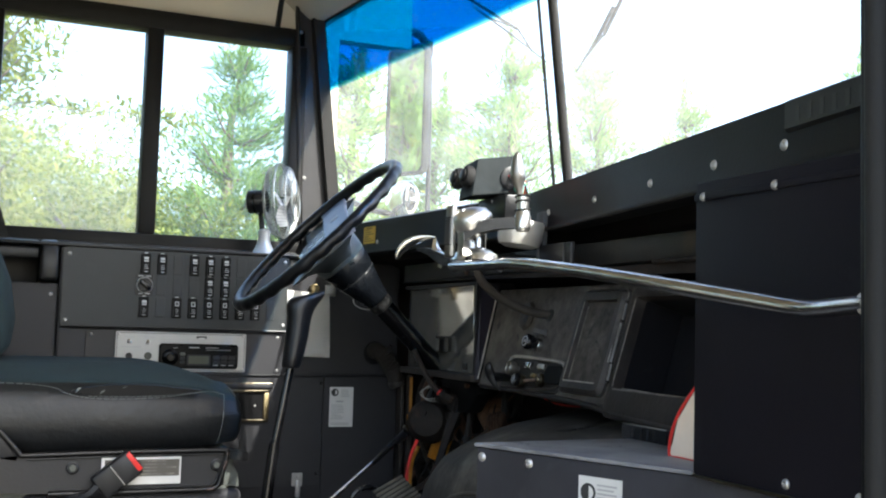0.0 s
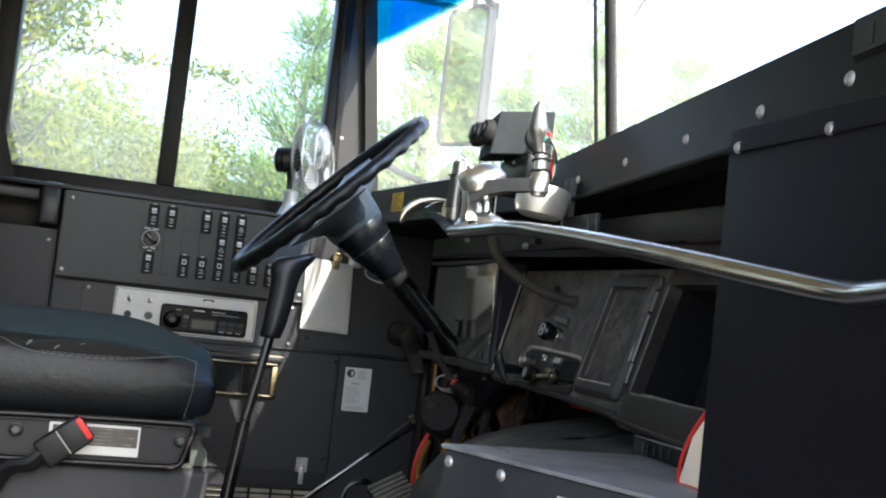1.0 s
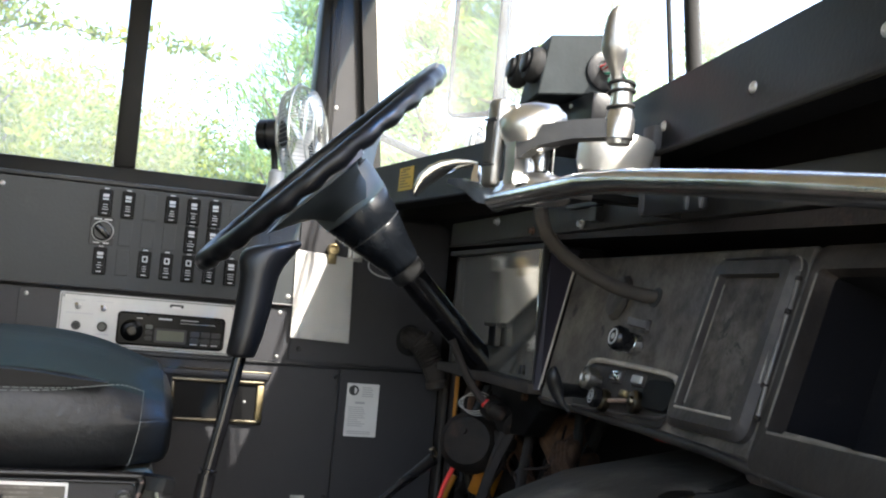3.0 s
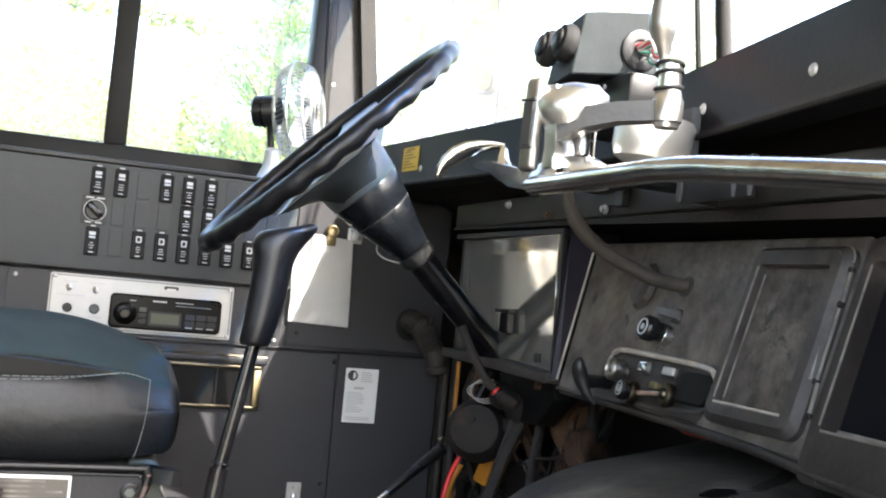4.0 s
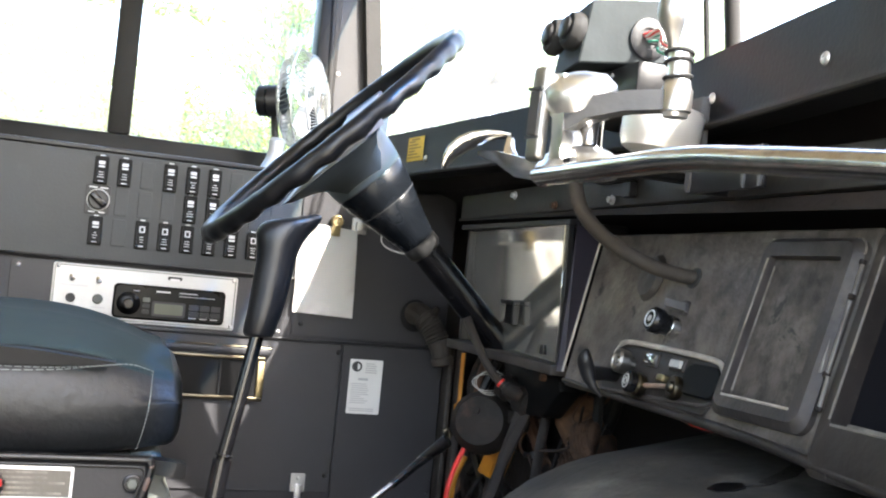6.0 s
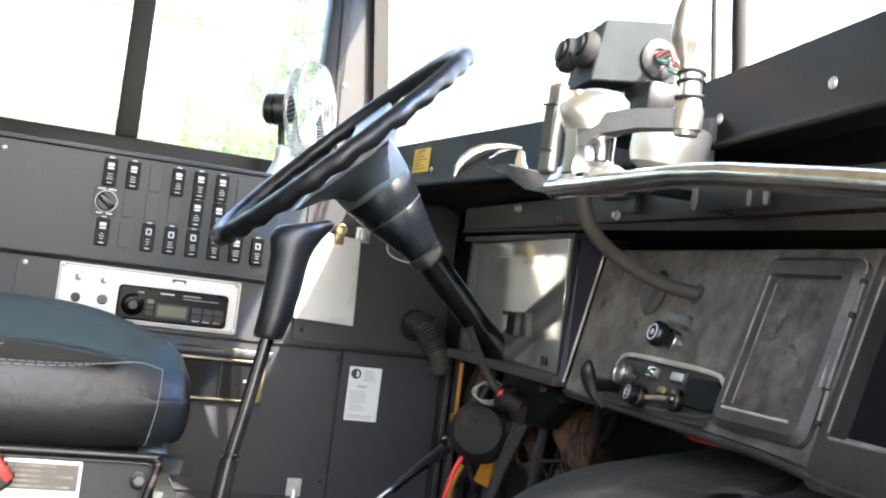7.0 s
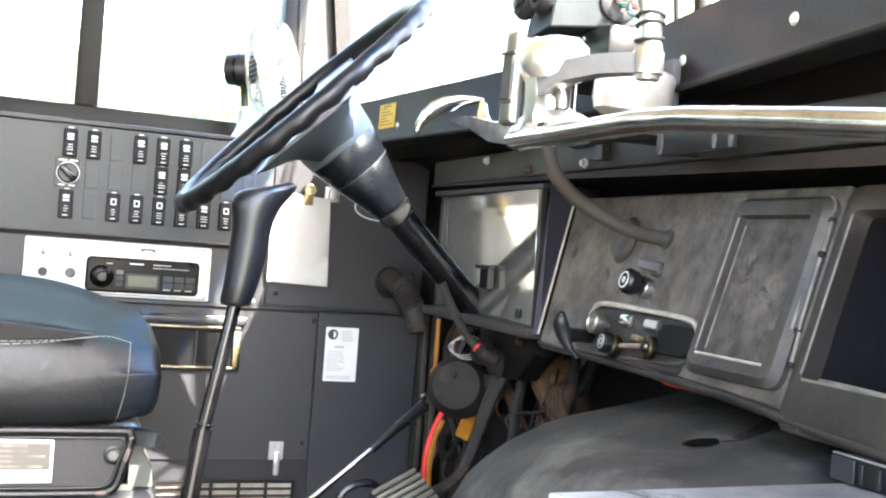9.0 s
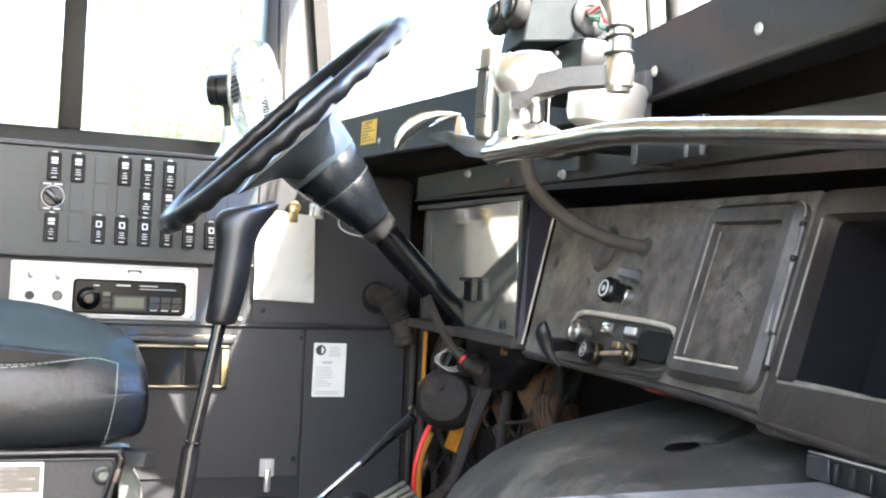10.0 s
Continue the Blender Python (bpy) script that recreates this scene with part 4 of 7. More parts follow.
for x, z in ((0.331, 0.481), (0.373, 0.480)):
    tg = part("toggle", lathe([(0.0055, 0), (0.0055, 0.003), (0.003, 0.004), (0.0015, 0.005)], (x, 2.850, z), (0, -1, 0), 12), ZINC, rp)
    part("lever", tube([(x, 2.846, z), (x - 0.002, 2.836, z + 0.004)], [0.0016, 0.0026], 8), CHROME, tg)
part("socket", lathe([(0.0078, 0), (0.0078, 0.003), (0.006, 0.0032), (0.0058, 0.001), (0.0005, 0.001)], (0.331, 2.850, 0.448), (0, -1, 0), 18), BLACK, rp)
part("jack", lathe([(0.0086, 0), (0.0086, 0.0025), (0.0062, 0.004), (0.0055, 0.003)], (0.374, 2.850, 0.449), (0, -1, 0), 18), SEATGREY, rp)
part("jack_centre", cyl((0.374, 2.8495, 0.449), (0, -1, 0), 0.0054, 0.002, 14), BLACK, rp)
part("print", join(*[box(a, a + w, 2.8494, 2.8502, z, z + h) for a, w, z, h in ((0.322, 0.020, 0.4905, 0.002), (0.362, 0.026, 0.4905, 0.002), (0.312, 0.045, 0.468, 0.0022), (0.327, 0.008, 0.434, 0.0018), (0.364, 0.022, 0.434, 0.002))]), GREYINK, rp, smooth=0)["kind"] = "stuff"
sub = thing("radio_surround", (0.46, YF, 0.405), "charcoal metal surround of the radio panel", "panel")
part("surround", plate(0.234, 0.690, 0.4085, 0.5075, 2.8535, 0.0034, 0.012, 0.0008), PANEL2, sub)
for x, z in ((0.246, 0.496), (0.679, 0.498), (0.680, 0.418)):
    screw(sub, (x, 2.8535, z), (0, -1, 0), 0.0042)

# brass-framed ash tray
ash = thing("ash_tray", (0.6, YF, 0.29), "black ash tray in a worn brass frame", "ash tray")
xa, xb, za, zb, w = 0.50, 0.663, 0.294, 0.371, 0.007
for a, b, c, d, m_ in ((xa, xb, zb - w, zb, TARNISH), (xa, xb, za, za + w, TARNISH), (xb - w - 0.005, xb, za + w, zb - w, BRASS), (xa, xa + w, za + w, zb - w, TARNISH)):
    part("frame_bar", box(a, b, 2.847, 2.858, c, d, 0.002, 2), m_, ash, "worn brass edge" if m_ is BRASS else "tarnished edge")
part("tray", box(xa + w, xb - w, 2.853, 2.857, za + w, zb - w), DEEP, ash)
part("divider", box(0.585, 0.589, 2.850, 2.854, za + w, zb - w, 0.001, 1), BLACKPAINT, ash)
screw(ash, (0.630, 2.853, 0.333), (0, -1, 0), 0.003)
part("lid_strip", box(0.47, 0.672, 2.8475, 2.857, 0.3745, 0.386, 0.003, 2), PANEL2, ash, "dark painted strip")
part("lip", tube([(0.47, 2.849, 0.3875), (0.60, 2.849, 0.3873), (0.672, 2.850, 0.3872)], 0.0015, 8), TARNISH, ash)

# notices
nt = thing("notice_label", (0.85, YF, 0.28), "white printed notice with a round emblem", "label")
part("sheet", plate(0.817, 0.878, 0.281, 0.379, 2.8535, 0.0012, 0.002, 0), WHITE, nt)
part("emblem", lathe([(0.0095, 0), (0.0095, 0.0005), (0.0005, 0.0005)], (0.830, 2.8535, 0.366), (0, -1, 0), 24), INK, nt, "dark round emblem")
part("emblem_light", prism([(0.830 + 0.006 * math.cos(radians(a)), 2.8529, 0.366 + 0.006 * math.sin(radians(a))) for a in range(-80, 90, 20)], (0, 0.0003, 0)), WHITE, nt)
bars(nt, 0.846, 0.872, 0.354, 0.374, 2.8534, 5, GREYINK, seed=3, thick=0.4)
bars(nt, 0.834, 0.862, 0.340, 0.347, 2.8534, 1, GREYINK, seed=4, thick=0.6)
bars(nt, 0.822, 0.856, 0.299, 0.337, 2.8534, 10, GREYINK, seed=5, thick=0.36)
bars(nt, 0.822, 0.872, 0.285, 0.292, 2.8534, 2, GREYINK, seed=6, thick=0.4)
yl = thing("caution_label", (dash_x(2.665), 2.665, 0.74), "yellow caution label on the dash panel", "label")


def dash_sheet(y0, y1, s0, s1, lift):
    """A patch on the sloping dash face between two widths and two heights."""
    pts = []
    for y, s in ((y0, s0), (y1, s0), (y1, s1), (y0, s1)):
        pts.append(Vector((face_x(y, s), y, s)) + FACE_N * lift)
    return prism(pts, FACE_N * -0.0006)


part("sheet", dash_sheet(2.690, 2.630, 0.726, 0.766, 0.0016), YELLOW, yl, smooth=0)
part("print", join(*[dash_sheet(2.684, 2.638 + 0.012 * (k % 3), 0.731 + k * 0.0052, 0.7332 + k * 0.0052, 0.0022) for k in range(6)]), LABELINK, yl, smooth=0)
part("heading", dash_sheet(2.676, 2.646, 0.7605, 0.7635, 0.0022), LABELINK, yl, smooth=0)

# clipped paper
pp = thing("clipped_paper", (0.76, 2.84, 0.45), "blank white paper hanging from a brass clip", "paper")
pm = bmesh.new()
grid = []
for j in range(7):
    row = []
    for i in range(6):
        u, v = i / 5, j / 6
        row.append(pm.verts.new((0.697 + 0.107 * u + 0.004 * (1 - v), 2.846 - 0.010 * v * (1 - v) - 0.004 * u * (1 - v) * 2, 0.455 + 0.157 * v - 0.003 * u + 0.004 * (1 - u) * v)))
    grid.append(row)
for j in range(6):
    for i in range(5):
        pm.faces.new((grid[j][i], grid[j][i + 1], grid[j + 1][i + 1], grid[j + 1][i]))
bmesh.ops.solidify(pm, geom=pm.faces[:], thickness=0.0006)
part("sheet", pm, PAPER, pp, smooth=60)
part("clip", join(cyl((0.765, 2.856, 0.622), (0, -1, 0), 0.011, 0.016, 20), boxm(pose(0.764, 2.842, 0.606, 10), 0.016, 0.004, 0.022, 0.0015)), BRASS, pp, "brass bulldog clip")
part("clip_ring", tube([(0.765 + 0.0085 * math.cos(a), 2.838, 0.622 + 0.0085 * math.sin(a)) for a in [k * math.pi / 8 for k in range(16)]], 0.0022, 8, closed=True), BRASS, pp)
hb = thing("wall_bracket", (0.80, 2.84, 0.60), "small zinc bracket with two screws", "bracket")
part("bracket", join(box(0.795, 0.822, 2.850, 2.8575, 0.604, 0.632, 0.002), box(0.800, 0.812, 2.836, 2.851, 0.608, 0.626, 0.002)), ZINC, hb)
screw(hb, (0.817, 2.850, 0.624), (0, -1, 0), 0.004)
screw(hb, (0.817, 2.850, 0.611), (0, -1, 0), 0.004)

lt = thing("hasp_latch", (0.757, YF, 0.13), "small grey metal latch on the lower panel", "latch")
part("plate", plate(0.729, 0.755, 0.138, 0.170, 2.8525, 0.004, 0.002), ZINC, lt)
part("tongue", box(0.737, 0.748, 2.842, 2.8525, 0.112, 0.153, 0.003), ZINC, lt)
screw(lt, (0.742, 2.8525, 0.162), (0, -1, 0), 0.003)

gr = thing("heater_grille", (0.65, YF, 0.0), "tan mesh heater grille behind black bars", "grille")
part("mesh", box(0.53, 0.775, 2.8565, 2.8575, 0.0, 0.100), GRILLE, gr)
for k in range(8):
    part("bar", box(0.53, 0.775, 2.847, 2.856, 0.010 + k * 0.0125, 0.0135 + k * 0.0125, 0.001, 1), BLACKPAINT, gr)
for k in range(6):
    part("upright", box(0.532 + k * 0.048, 0.538 + k * 0.048, 2.844, 2.847, 0.0, 0.102, 0.001, 1), BLACKPAINT, gr)

# fan on the ledge
fan = thing("dash_fan", (0.66, 3.0, 0.703), "small chrome cage fan on a grey stand", "fan")
fc = Vector((0.712, 3.010, 0.853))
fd = Vector((0.90, -0.43, 0.06)).normalized()
fm = axis_frame(fc, fd)
R = 0.098
wires = []
for k in range(64):
    a = 2 * math.pi * k / 64
    prof = [(0.018, 0.036), (0.056, 0.037), (0.087, 0.025), (R, 0.0), (0.087, -0.025), (0.056, -0.037), (0.024, -0.040)]
    wires.append(tube([fm @ Vector((r * math.cos(a + 0.9 * (1 - r / R)), r * math.sin(a + 0.9 * (1 - r / R)), h)) for r, h in prof], 0.0008, 5))
tagged(part("cage", join(*wires), WIRECHROME, fan, "chrome wire cage", smooth=60), kind="stuff")
rings = [(R, 0.0, 0.0024), (0.083, 0.027, 0.0016), (0.056, 0.0375, 0.0014), (0.083, -0.027, 0.0016), (0.056, -0.0375, 0.0014)]
for r, h, t in rings:
    part("ring", tube([fm @ Vector((r * math.cos(a), r * math.sin(a), h)) for a in [2 * math.pi * k / 40 for k in range(40)]], t, 6, closed=True), WIRECHROME, fan)
part("badge", cyl(fm @ Vector((0, 0, 0.031)), fd, 0.02, 0.004, 20), CHROME, fan)
for k in range(4):
    a = k * math.pi / 2
    part("blade", prism([fm @ Matrix.Rotation(a, 4, "Z") @ Matrix.Rotation(0.5, 4, "X") @ Vector(p) for p in ((0.012, -0.012, 0), (0.05, -0.028, 0), (0.07, -0.010, 0), (0.066, 0.022, 0), (0.03, 0.020, 0), (0.012, 0.010, 0))], fd * 0.0012), WHITE, fan)
mt = part("motor", lathe([(0.024, 0), (0.030, 0.004), (0.031, 0.046), (0.027, 0.052), (0.010, 0.052)], fm @ Vector((0, 0, -0.090)), fd, 24), BLACK, fan, "black motor housing")
part("motor_rim", lathe([(0.0318, 0), (0.0318, 0.004)], fm @ Vector((0, 0, -0.070)), fd, 24), BLACKGLOSS, mt)
part("neck", tube(smooth_line([fm @ Vector((0, 0, -0.055)) + Vector((0, 0, -0.028)), (0.664, 3.025, 0.80), (0.668, 3.02, 0.765)], 4), 0.007, 10), BLACK, fan)
part("stand", lathe([(0.036, 0), (0.036, 0.004), (0.028, 0.012), (0.018, 0.034), (0.015, 0.05), (0.016, 0.066), (0.010, 0.072)], (0.668, 3.0, 0.703), (0, 0, 1), 20), STEELPLATE, fan, "grey tapered foot")

# ---- driver's seat ----
seat = thing("driver_seat", (0.15, 2.46, 0.0), "black vinyl driver's seat with teal cloth top and grey base", "seat")


def cushion_ring(x, grow=0.0):
    """An outline of the cushion across its width at x."""
    f = max(0.0, min(1.0, (x - 0.28) / 0.17))
    drop = 0.050 * f ** 2.2
    side = 0.018 * f ** 3
    y0, y1 = 2.214 + side, 2.70 - side
    zb = 0.306 + 0.012 * f ** 3
    zt = 0.424 - drop * 0.55
    crown = 0.030 - drop * 0.2
    pts = [(x, y0 + 0.012, zb), (x, y0 - 0.004, zb + 0.02), (x, y0 - 0.012, zb + 0.05), (x, y0 - 0.006, zt - 0.028), (x, y0 + 0.008, zt - 0.006),
           (x, y0 + 0.030, zt + 0.006), (x, y0 + 0.12, zt + crown), (x, (y0 + y1) / 2, zt + crown * 0.85), (x, y1 - 0.12, zt + crown), (x, y1 - 0.03, zt + 0.006),
           (x, y1, zt - 0.02), (x, y1 + 0.006, zb + 0.05), (x, y1 - 0.012, zb)]
    return pts


stations = [-0.10 + 0.56 * k / 30 for k in range(31)]
rings = []
for x in stations:
    ring = cushion_ring(x)
    rings.append([tuple(p) for p in smooth_line(ring, 3)])
for k, dx in ((0.90, 0.007), (0.70, 0.012)):
    cy, cz = 2.457, 0.36
    rings.append([(stations[-1] + dx, cy + (y - cy) * (1 - (1 - k) * 0.12), cz + (z - cz) * k) for x, y, z in rings[len(stations) - 1]])
cu = part("cushion", loft(rings), VINYL, seat, "creased black vinyl cushion with teal cloth top", smooth=80)
cu.data.materials.append(CLOTH)
around = len(rings[0])
for poly in cu.data.polygons:
    i, k = divmod(poly.index, around)
    if 13 <= k < 27 and i < len(stations) - 1 or k == 12 and i > 25 and i < len(stations) - 1:
        poly.material_index = 1


def stitches(points, n):
    """A broken line of short raised stitches."""
    line = smooth_line(points, n)
    return join(*[tube([line[k], (Vector(line[k]) + Vector(line[k + 1])) / 2, line[k + 1]], 0.0005, 5) for k in range(0, len(line) - 1) if k % 4 != 3])


sy_ = 2.2035
part("seam_fold", loft([[(x, sy_ + 0.001, lo), (x, sy_ + 0.001, hi), (x, sy_ + 0.014, hi + 0.001), (x, sy_ + 0.014, lo - 0.001)] for x, lo, hi in
                        ((0.178, 0.4075, 0.4095), (0.20, 0.4035, 0.4150), (0.235, 0.4022, 0.4195), (0.28, 0.4018, 0.4210), (0.32, 0.4035, 0.4190), (0.355, 0.4060, 0.4150), (0.395, 0.4100, 0.4115))]), DEEP, cu, "dark open fold under the cloth edge", smooth=60)
part("stitching", stitches([(0.03, sy_ - 0.001, 0.424), (0.11, sy_ - 0.001, 0.421), (0.151, sy_ - 0.001, 0.4150), (0.171, sy_ - 0.001, 0.4056), (0.208, sy_ - 0.001, 0.3982), (0.274, sy_ - 0.001, 0.3968), (0.335, sy_ - 0.001, 0.4005), (0.375, sy_, 0.4062), (0.409, sy_ + 0.001, 0.4105), (0.4353, 2.213, 0.404)], 22), THREAD, cu)
part("stitching", stitches([(0.205, sy_ - 0.001, 0.4015), (0.26, sy_ - 0.001, 0.4005), (0.32, sy_ - 0.001, 0.4020), (0.36, sy_ - 0.001, 0.4050), (0.400, sy_, 0.4102)], 26), THREAD, cu)
part("stitching", stitches([(0.4355, 2.2160, 0.404), (0.4350, 2.2085, 0.385), (0.4340, 2.2070, 0.362), (0.4300, 2.2080, 0.336), (0.4255, 2.2170, 0.314)], 24), THREAD, cu)
for x, z, h in ((0.187, 0.4165, 0.010), (0.226, 0.4120, 0.008), (0.262, 0.4185, 0.004)):
    part("torn_tuft", prism([(x, sy_ - 0.0005, z - 0.002), (x - 0.003, sy_ - 0.0005, z - h), (x + 0.004, sy_ - 0.0005, z - h * 0.4), (x + 0.006, sy_ - 0.0005, z)], (0, 0.001, 0)), THREAD, cu)
bk = loft([[(x0, 2.26, z), (x0 + 0.05, 2.24, z), (x1 - 0.02, 2.245, z), (x1, 2.29, z), (x1 + 0.006, 2.46, z), (x1, 2.63, z), (x1 - 0.02, 2.675, z), (x0, 2.66, z)] for z, x0, x1 in
           ((0.46, -0.08, 0.058), (0.48, -0.085, 0.072), (0.53, -0.10, 0.078), (0.60, -0.12, 0.066), (0.68, -0.15, 0.034), (0.76, -0.185, -0.01), (0.86, -0.23, -0.06), (0.93, -0.26, -0.11), (0.95, -0.265, -0.16))])
part("backrest", bk, CLOTH, seat, "dark teal cloth backrest", smooth=70)
edge = smooth_line([(0.15, 2.200, 0.2400), (0.30, 2.200, 0.2400), (0.404, 2.200, 0.2405), (0.4215, 2.200, 0.2425), (0.4305, 2.200, 0.2505), (0.4375, 2.200, 0.277), (0.4428, 2.200, 0.2985), (0.4395, 2.200, 0.3060), (0.428, 2.200, 0.3080), (0.25, 2.200, 0.3070), (0.105, 2.200, 0.3040)], 6)
sc = part("side_cover", prism([Vector((x, 2.204, z)) for x, z in [(p.x, p.z) for p in edge] + [(0.06, 0.300), (0.06, 0.244)]], (0, 0.028, 0)), SEATPL, seat, "grey plastic side cover")
part("cover_horn", prism([(x, 2.204, z) for x, z in ((0.052, 0.30), (0.045, 0.335), (0.055, 0.355), (0.072, 0.352), (0.105, 0.306), (0.10, 0.29))], (0, 0.024, 0), 0.004, 2), SEATPL, sc)
part("cover_rim", tube(edge + [Vector((0.07, 2.200, 0.345))], 0.0048, 10), RIMBLACK, sc, "rounded black plastic rim", smooth=80)
centre = Vector((0.30, 2.199, 0.272))
part("rim_lip", tube([centre + Vector(((p.x - 0.30) * 0.955, 0.0, (p.z - 0.272) * 0.80)) for p in edge], 0.0016, 8), BLACKPAINT, sc, smooth=80)
for a, b in ((12, 19), (29, 35), (36, 40)):
    part("scuff", tube([p + Vector((0.0002, -0.0012, 0.0)) for p in edge[a:b]], [0.0030] + [0.0040] * (b - a - 2) + [0.0030], 8), SCUFFTAN, sc, "rim rubbed to bare tan plastic", smooth=80)
lab = part("warning_label", plate(0.232, 0.364, 0.252, 0.298, 2.2005, 0.002, 0.002, 0), WHITE, sc, "white label with grey print")
part("print", join(*[box(0.272, 0.272 + random.Random(k).uniform(0.06, 0.085), 2.1998, 2.2006, 0.268 + k * 0.0055, 0.2705 + k * 0.0055) for k in range(5)]), WORN, lab, smooth=0)
part("print_block", box(0.237, 0.361, 2.1999, 2.2006, 0.2655, 0.294), TAN, lab, smooth=0)
for x in (0.425, 0.186):
    bo = part("bolt", lathe([(0.0105, 0), (0.0105, 0.003), (0.008, 0.004), (0.0075, 0.002), (0.001, 0.002)], (x, 2.202, 0.282), (0, -1, 0), 20), BLACK, sc)
    part("bolt_head", cyl((x, 2.201, 0.282), (0, -1, 0), 0.006, 0.0035, 6), SEATGREY, bo)
part("suspension_frame", join(box(0.02, 0.455, 2.232, 2.66, 0.19, 0.302, 0.01), box(0.05, 0.43, 2.27, 2.62, 0.0, 0.19, 0.01)), SEATGREY, seat)
part("pedestal_cover", box(0.11, 0.476, 2.218, 2.66, 0.0, 0.236, 0.012, 3), PANEL, seat)
part("tilt_lever", loft([[(x, y, z) for y, z in ((2.226, zb), (2.2265, zt), (2.2075, zt - 0.001), (2.207, zb + 0.001))] for x, zb, zt in ((0.440, 0.2915, 0.3075), (0.4465, 0.2905, 0.3085), (0.478, 0.2860, 0.3050), (0.4810, 0.2880, 0.3030))]), DEEP, seat, "black plastic tilt lever", smooth=30)
part("lever_bracket", prism([(0.422, 2.232, 0.306), (0.448, 2.232, 0.309), (0.457, 2.232, 0.304), (0.462, 2.232, 0.286), (0.459, 2.232, 0.279), (0.470, 2.232, 0.262), (0.473, 2.232, 0.238), (0.422, 2.232, 0.24)], (0, 0.2, 0), 0.003), SEATGREY, seat, "grey-green seat bracket")

bu = thing("belt_buckle", (0.27, 2.15, 0.25), "black seat belt buckle with red release button", "buckle")
bmx = pose(0.2555, 2.180, 0.272, 0, -39, 0)
part("housing", boxm(bmx, 0.074, 0.022, 0.046, 0.005, 3), BLACK, bu)
part("shell_top", boxm(bmx @ pose(0.017, -0.0085, 0), 0.034, 0.007, 0.041, 0.002, 2), SEATPL, bu, "grey upper shell")
part("seam", boxm(bmx @ pose(0.0005, -0.0115, 0), 0.0016, 0.002, 0.040), GREYWALL, bu, "pale parting line")
part("button", boxm(bmx @ pose(0.0345, -0.0035, 0.001), 0.009, 0.018, 0.036, 0.002, 2), RED, bu, "red push button")
for k in range(6):
    part("grip_tooth", boxm(bmx @ pose(0.0385, 0.002, -0.016 + k * 0.0065), 0.004, 0.012, 0.0035, 0.0008, 1), BLACK, bu)
part("stalk", tube(smooth_line([bmx @ Vector((-0.030, 0, 0)), bmx @ Vector((-0.055, 0.002, -0.002)), (0.180, 2.196, 0.222), (0.150, 2.205, 0.16)], 5), 0.009, 8, flat=1.6), BLACK, bu)

belt = thing("shoulder_belt", (0.0, 3.0, 0.75), "black shoulder belt hanging beside the window post", "seat belt")
part("webbing", prism([(-0.180, 3.02, 1.34), (-0.142, 3.02, 1.34), (0.062, 3.0, 0.708), (0.012, 3.0, 0.708)], (0, -0.002, 0)), RUBBER, belt)
part("anchor", join(box(0.008, 0.068, 2.985, 3.012, 0.703, 0.716, 0.003), cyl((-0.161, 3.03, 1.345), (0, -1, 0), 0.016, 0.025, 16)), BLACKPAINT, belt, "black steel belt anchors")

# ---- steering wheel and column ----
st = thing("steering_column", (0.93, 2.43, 0.45), "black steering wheel on a tapered plastic column cover", "steering wheel")
WC = Vector((0.655, 2.435, 0.722))
WA = Vector((0.715, 0.005, -0.699)).normalized()       # down the column
wm = axis_frame(WC, WA, (0, 1, 0))
n = 120
pts, rad = [], []
for k in range(n):
    a = 2 * math.pi * k / n
    w = 0.0012 * math.cos(a * 30)
    pts.append(wm @ Vector(((0.214 + w * 0.4) * math.cos(a), (0.214 + w * 0.4) * math.sin(a), w * 0.9)))
    rad.append(0.0127 + w * 0.8)
rim = part("rim", tube(pts, rad, 14, closed=True), RIMBLACK, st, "glossy black rim with finger grips", smooth=80)
sd = Vector((math.cos(radians(110)), math.sin(radians(110)), 0))
sq = Vector((-sd.y, sd.x, 0))
ring = []
for r, w, h in ((-0.206, 0.036, 0.004), (-0.17, 0.033, 0.005), (-0.09, 0.031, 0.003), (0.0, 0.031, 0.001), (0.09, 0.031, 0.003), (0.17, 0.033, 0.005), (0.206, 0.036, 0.004)):
    ring.append([wm @ (sd * r + sq * (0.046 + a) + Vector((0, 0, h + b))) for a, b in ((-w, 0.002), (-w * 0.94, -0.001), (w * 0.94, -0.001), (w, 0.002), (w * 0.9, 0.012), (-w * 0.9, 0.012))])
sk = part("spoke", loft(ring), SPOKE, st, "satin grey spoke bar across the wheel", smooth=40)
part("spoke_mark", loft([[wm @ (sd * r + sq * (0.046 + a) + Vector((0, 0, h))) for a, h in ((-0.010, -0.0014), (0.010, -0.0014), (0.010, 0.001), (-0.010, 0.001))] for r in (-0.012, 0.012)]), GREYINK, sk, "grey moulded mark")
for skirt in (118, 292):
    d = Vector((math.cos(radians(skirt)), math.sin(radians(skirt)), 0))
    q = Vector((-d.y, d.x, 0))
    ring = []
    for r, w, lo in ((0.04, 0.046, 0.072), (0.075, 0.050, 0.060), (0.11, 0.058, 0.044), (0.15, 0.066, 0.030), (0.185, 0.072, 0.019), (0.206, 0.074, 0.010)):
        ring.append([wm @ (d * r + q * a + Vector((0, 0, b))) for a, b in ((-w, 0.018), (w, 0.018), (w * 0.92, 0.018 + (lo - 0.008) * 0.6), (w * 0.6, lo + 0.004), (-w * 0.6, lo + 0.004), (-w * 0.92, 0.018 + (lo - 0.008) * 0.6))])
    part("spoke_skirt", loft(ring), COLUMN, sk, "blue-black moulded underside", smooth=60)
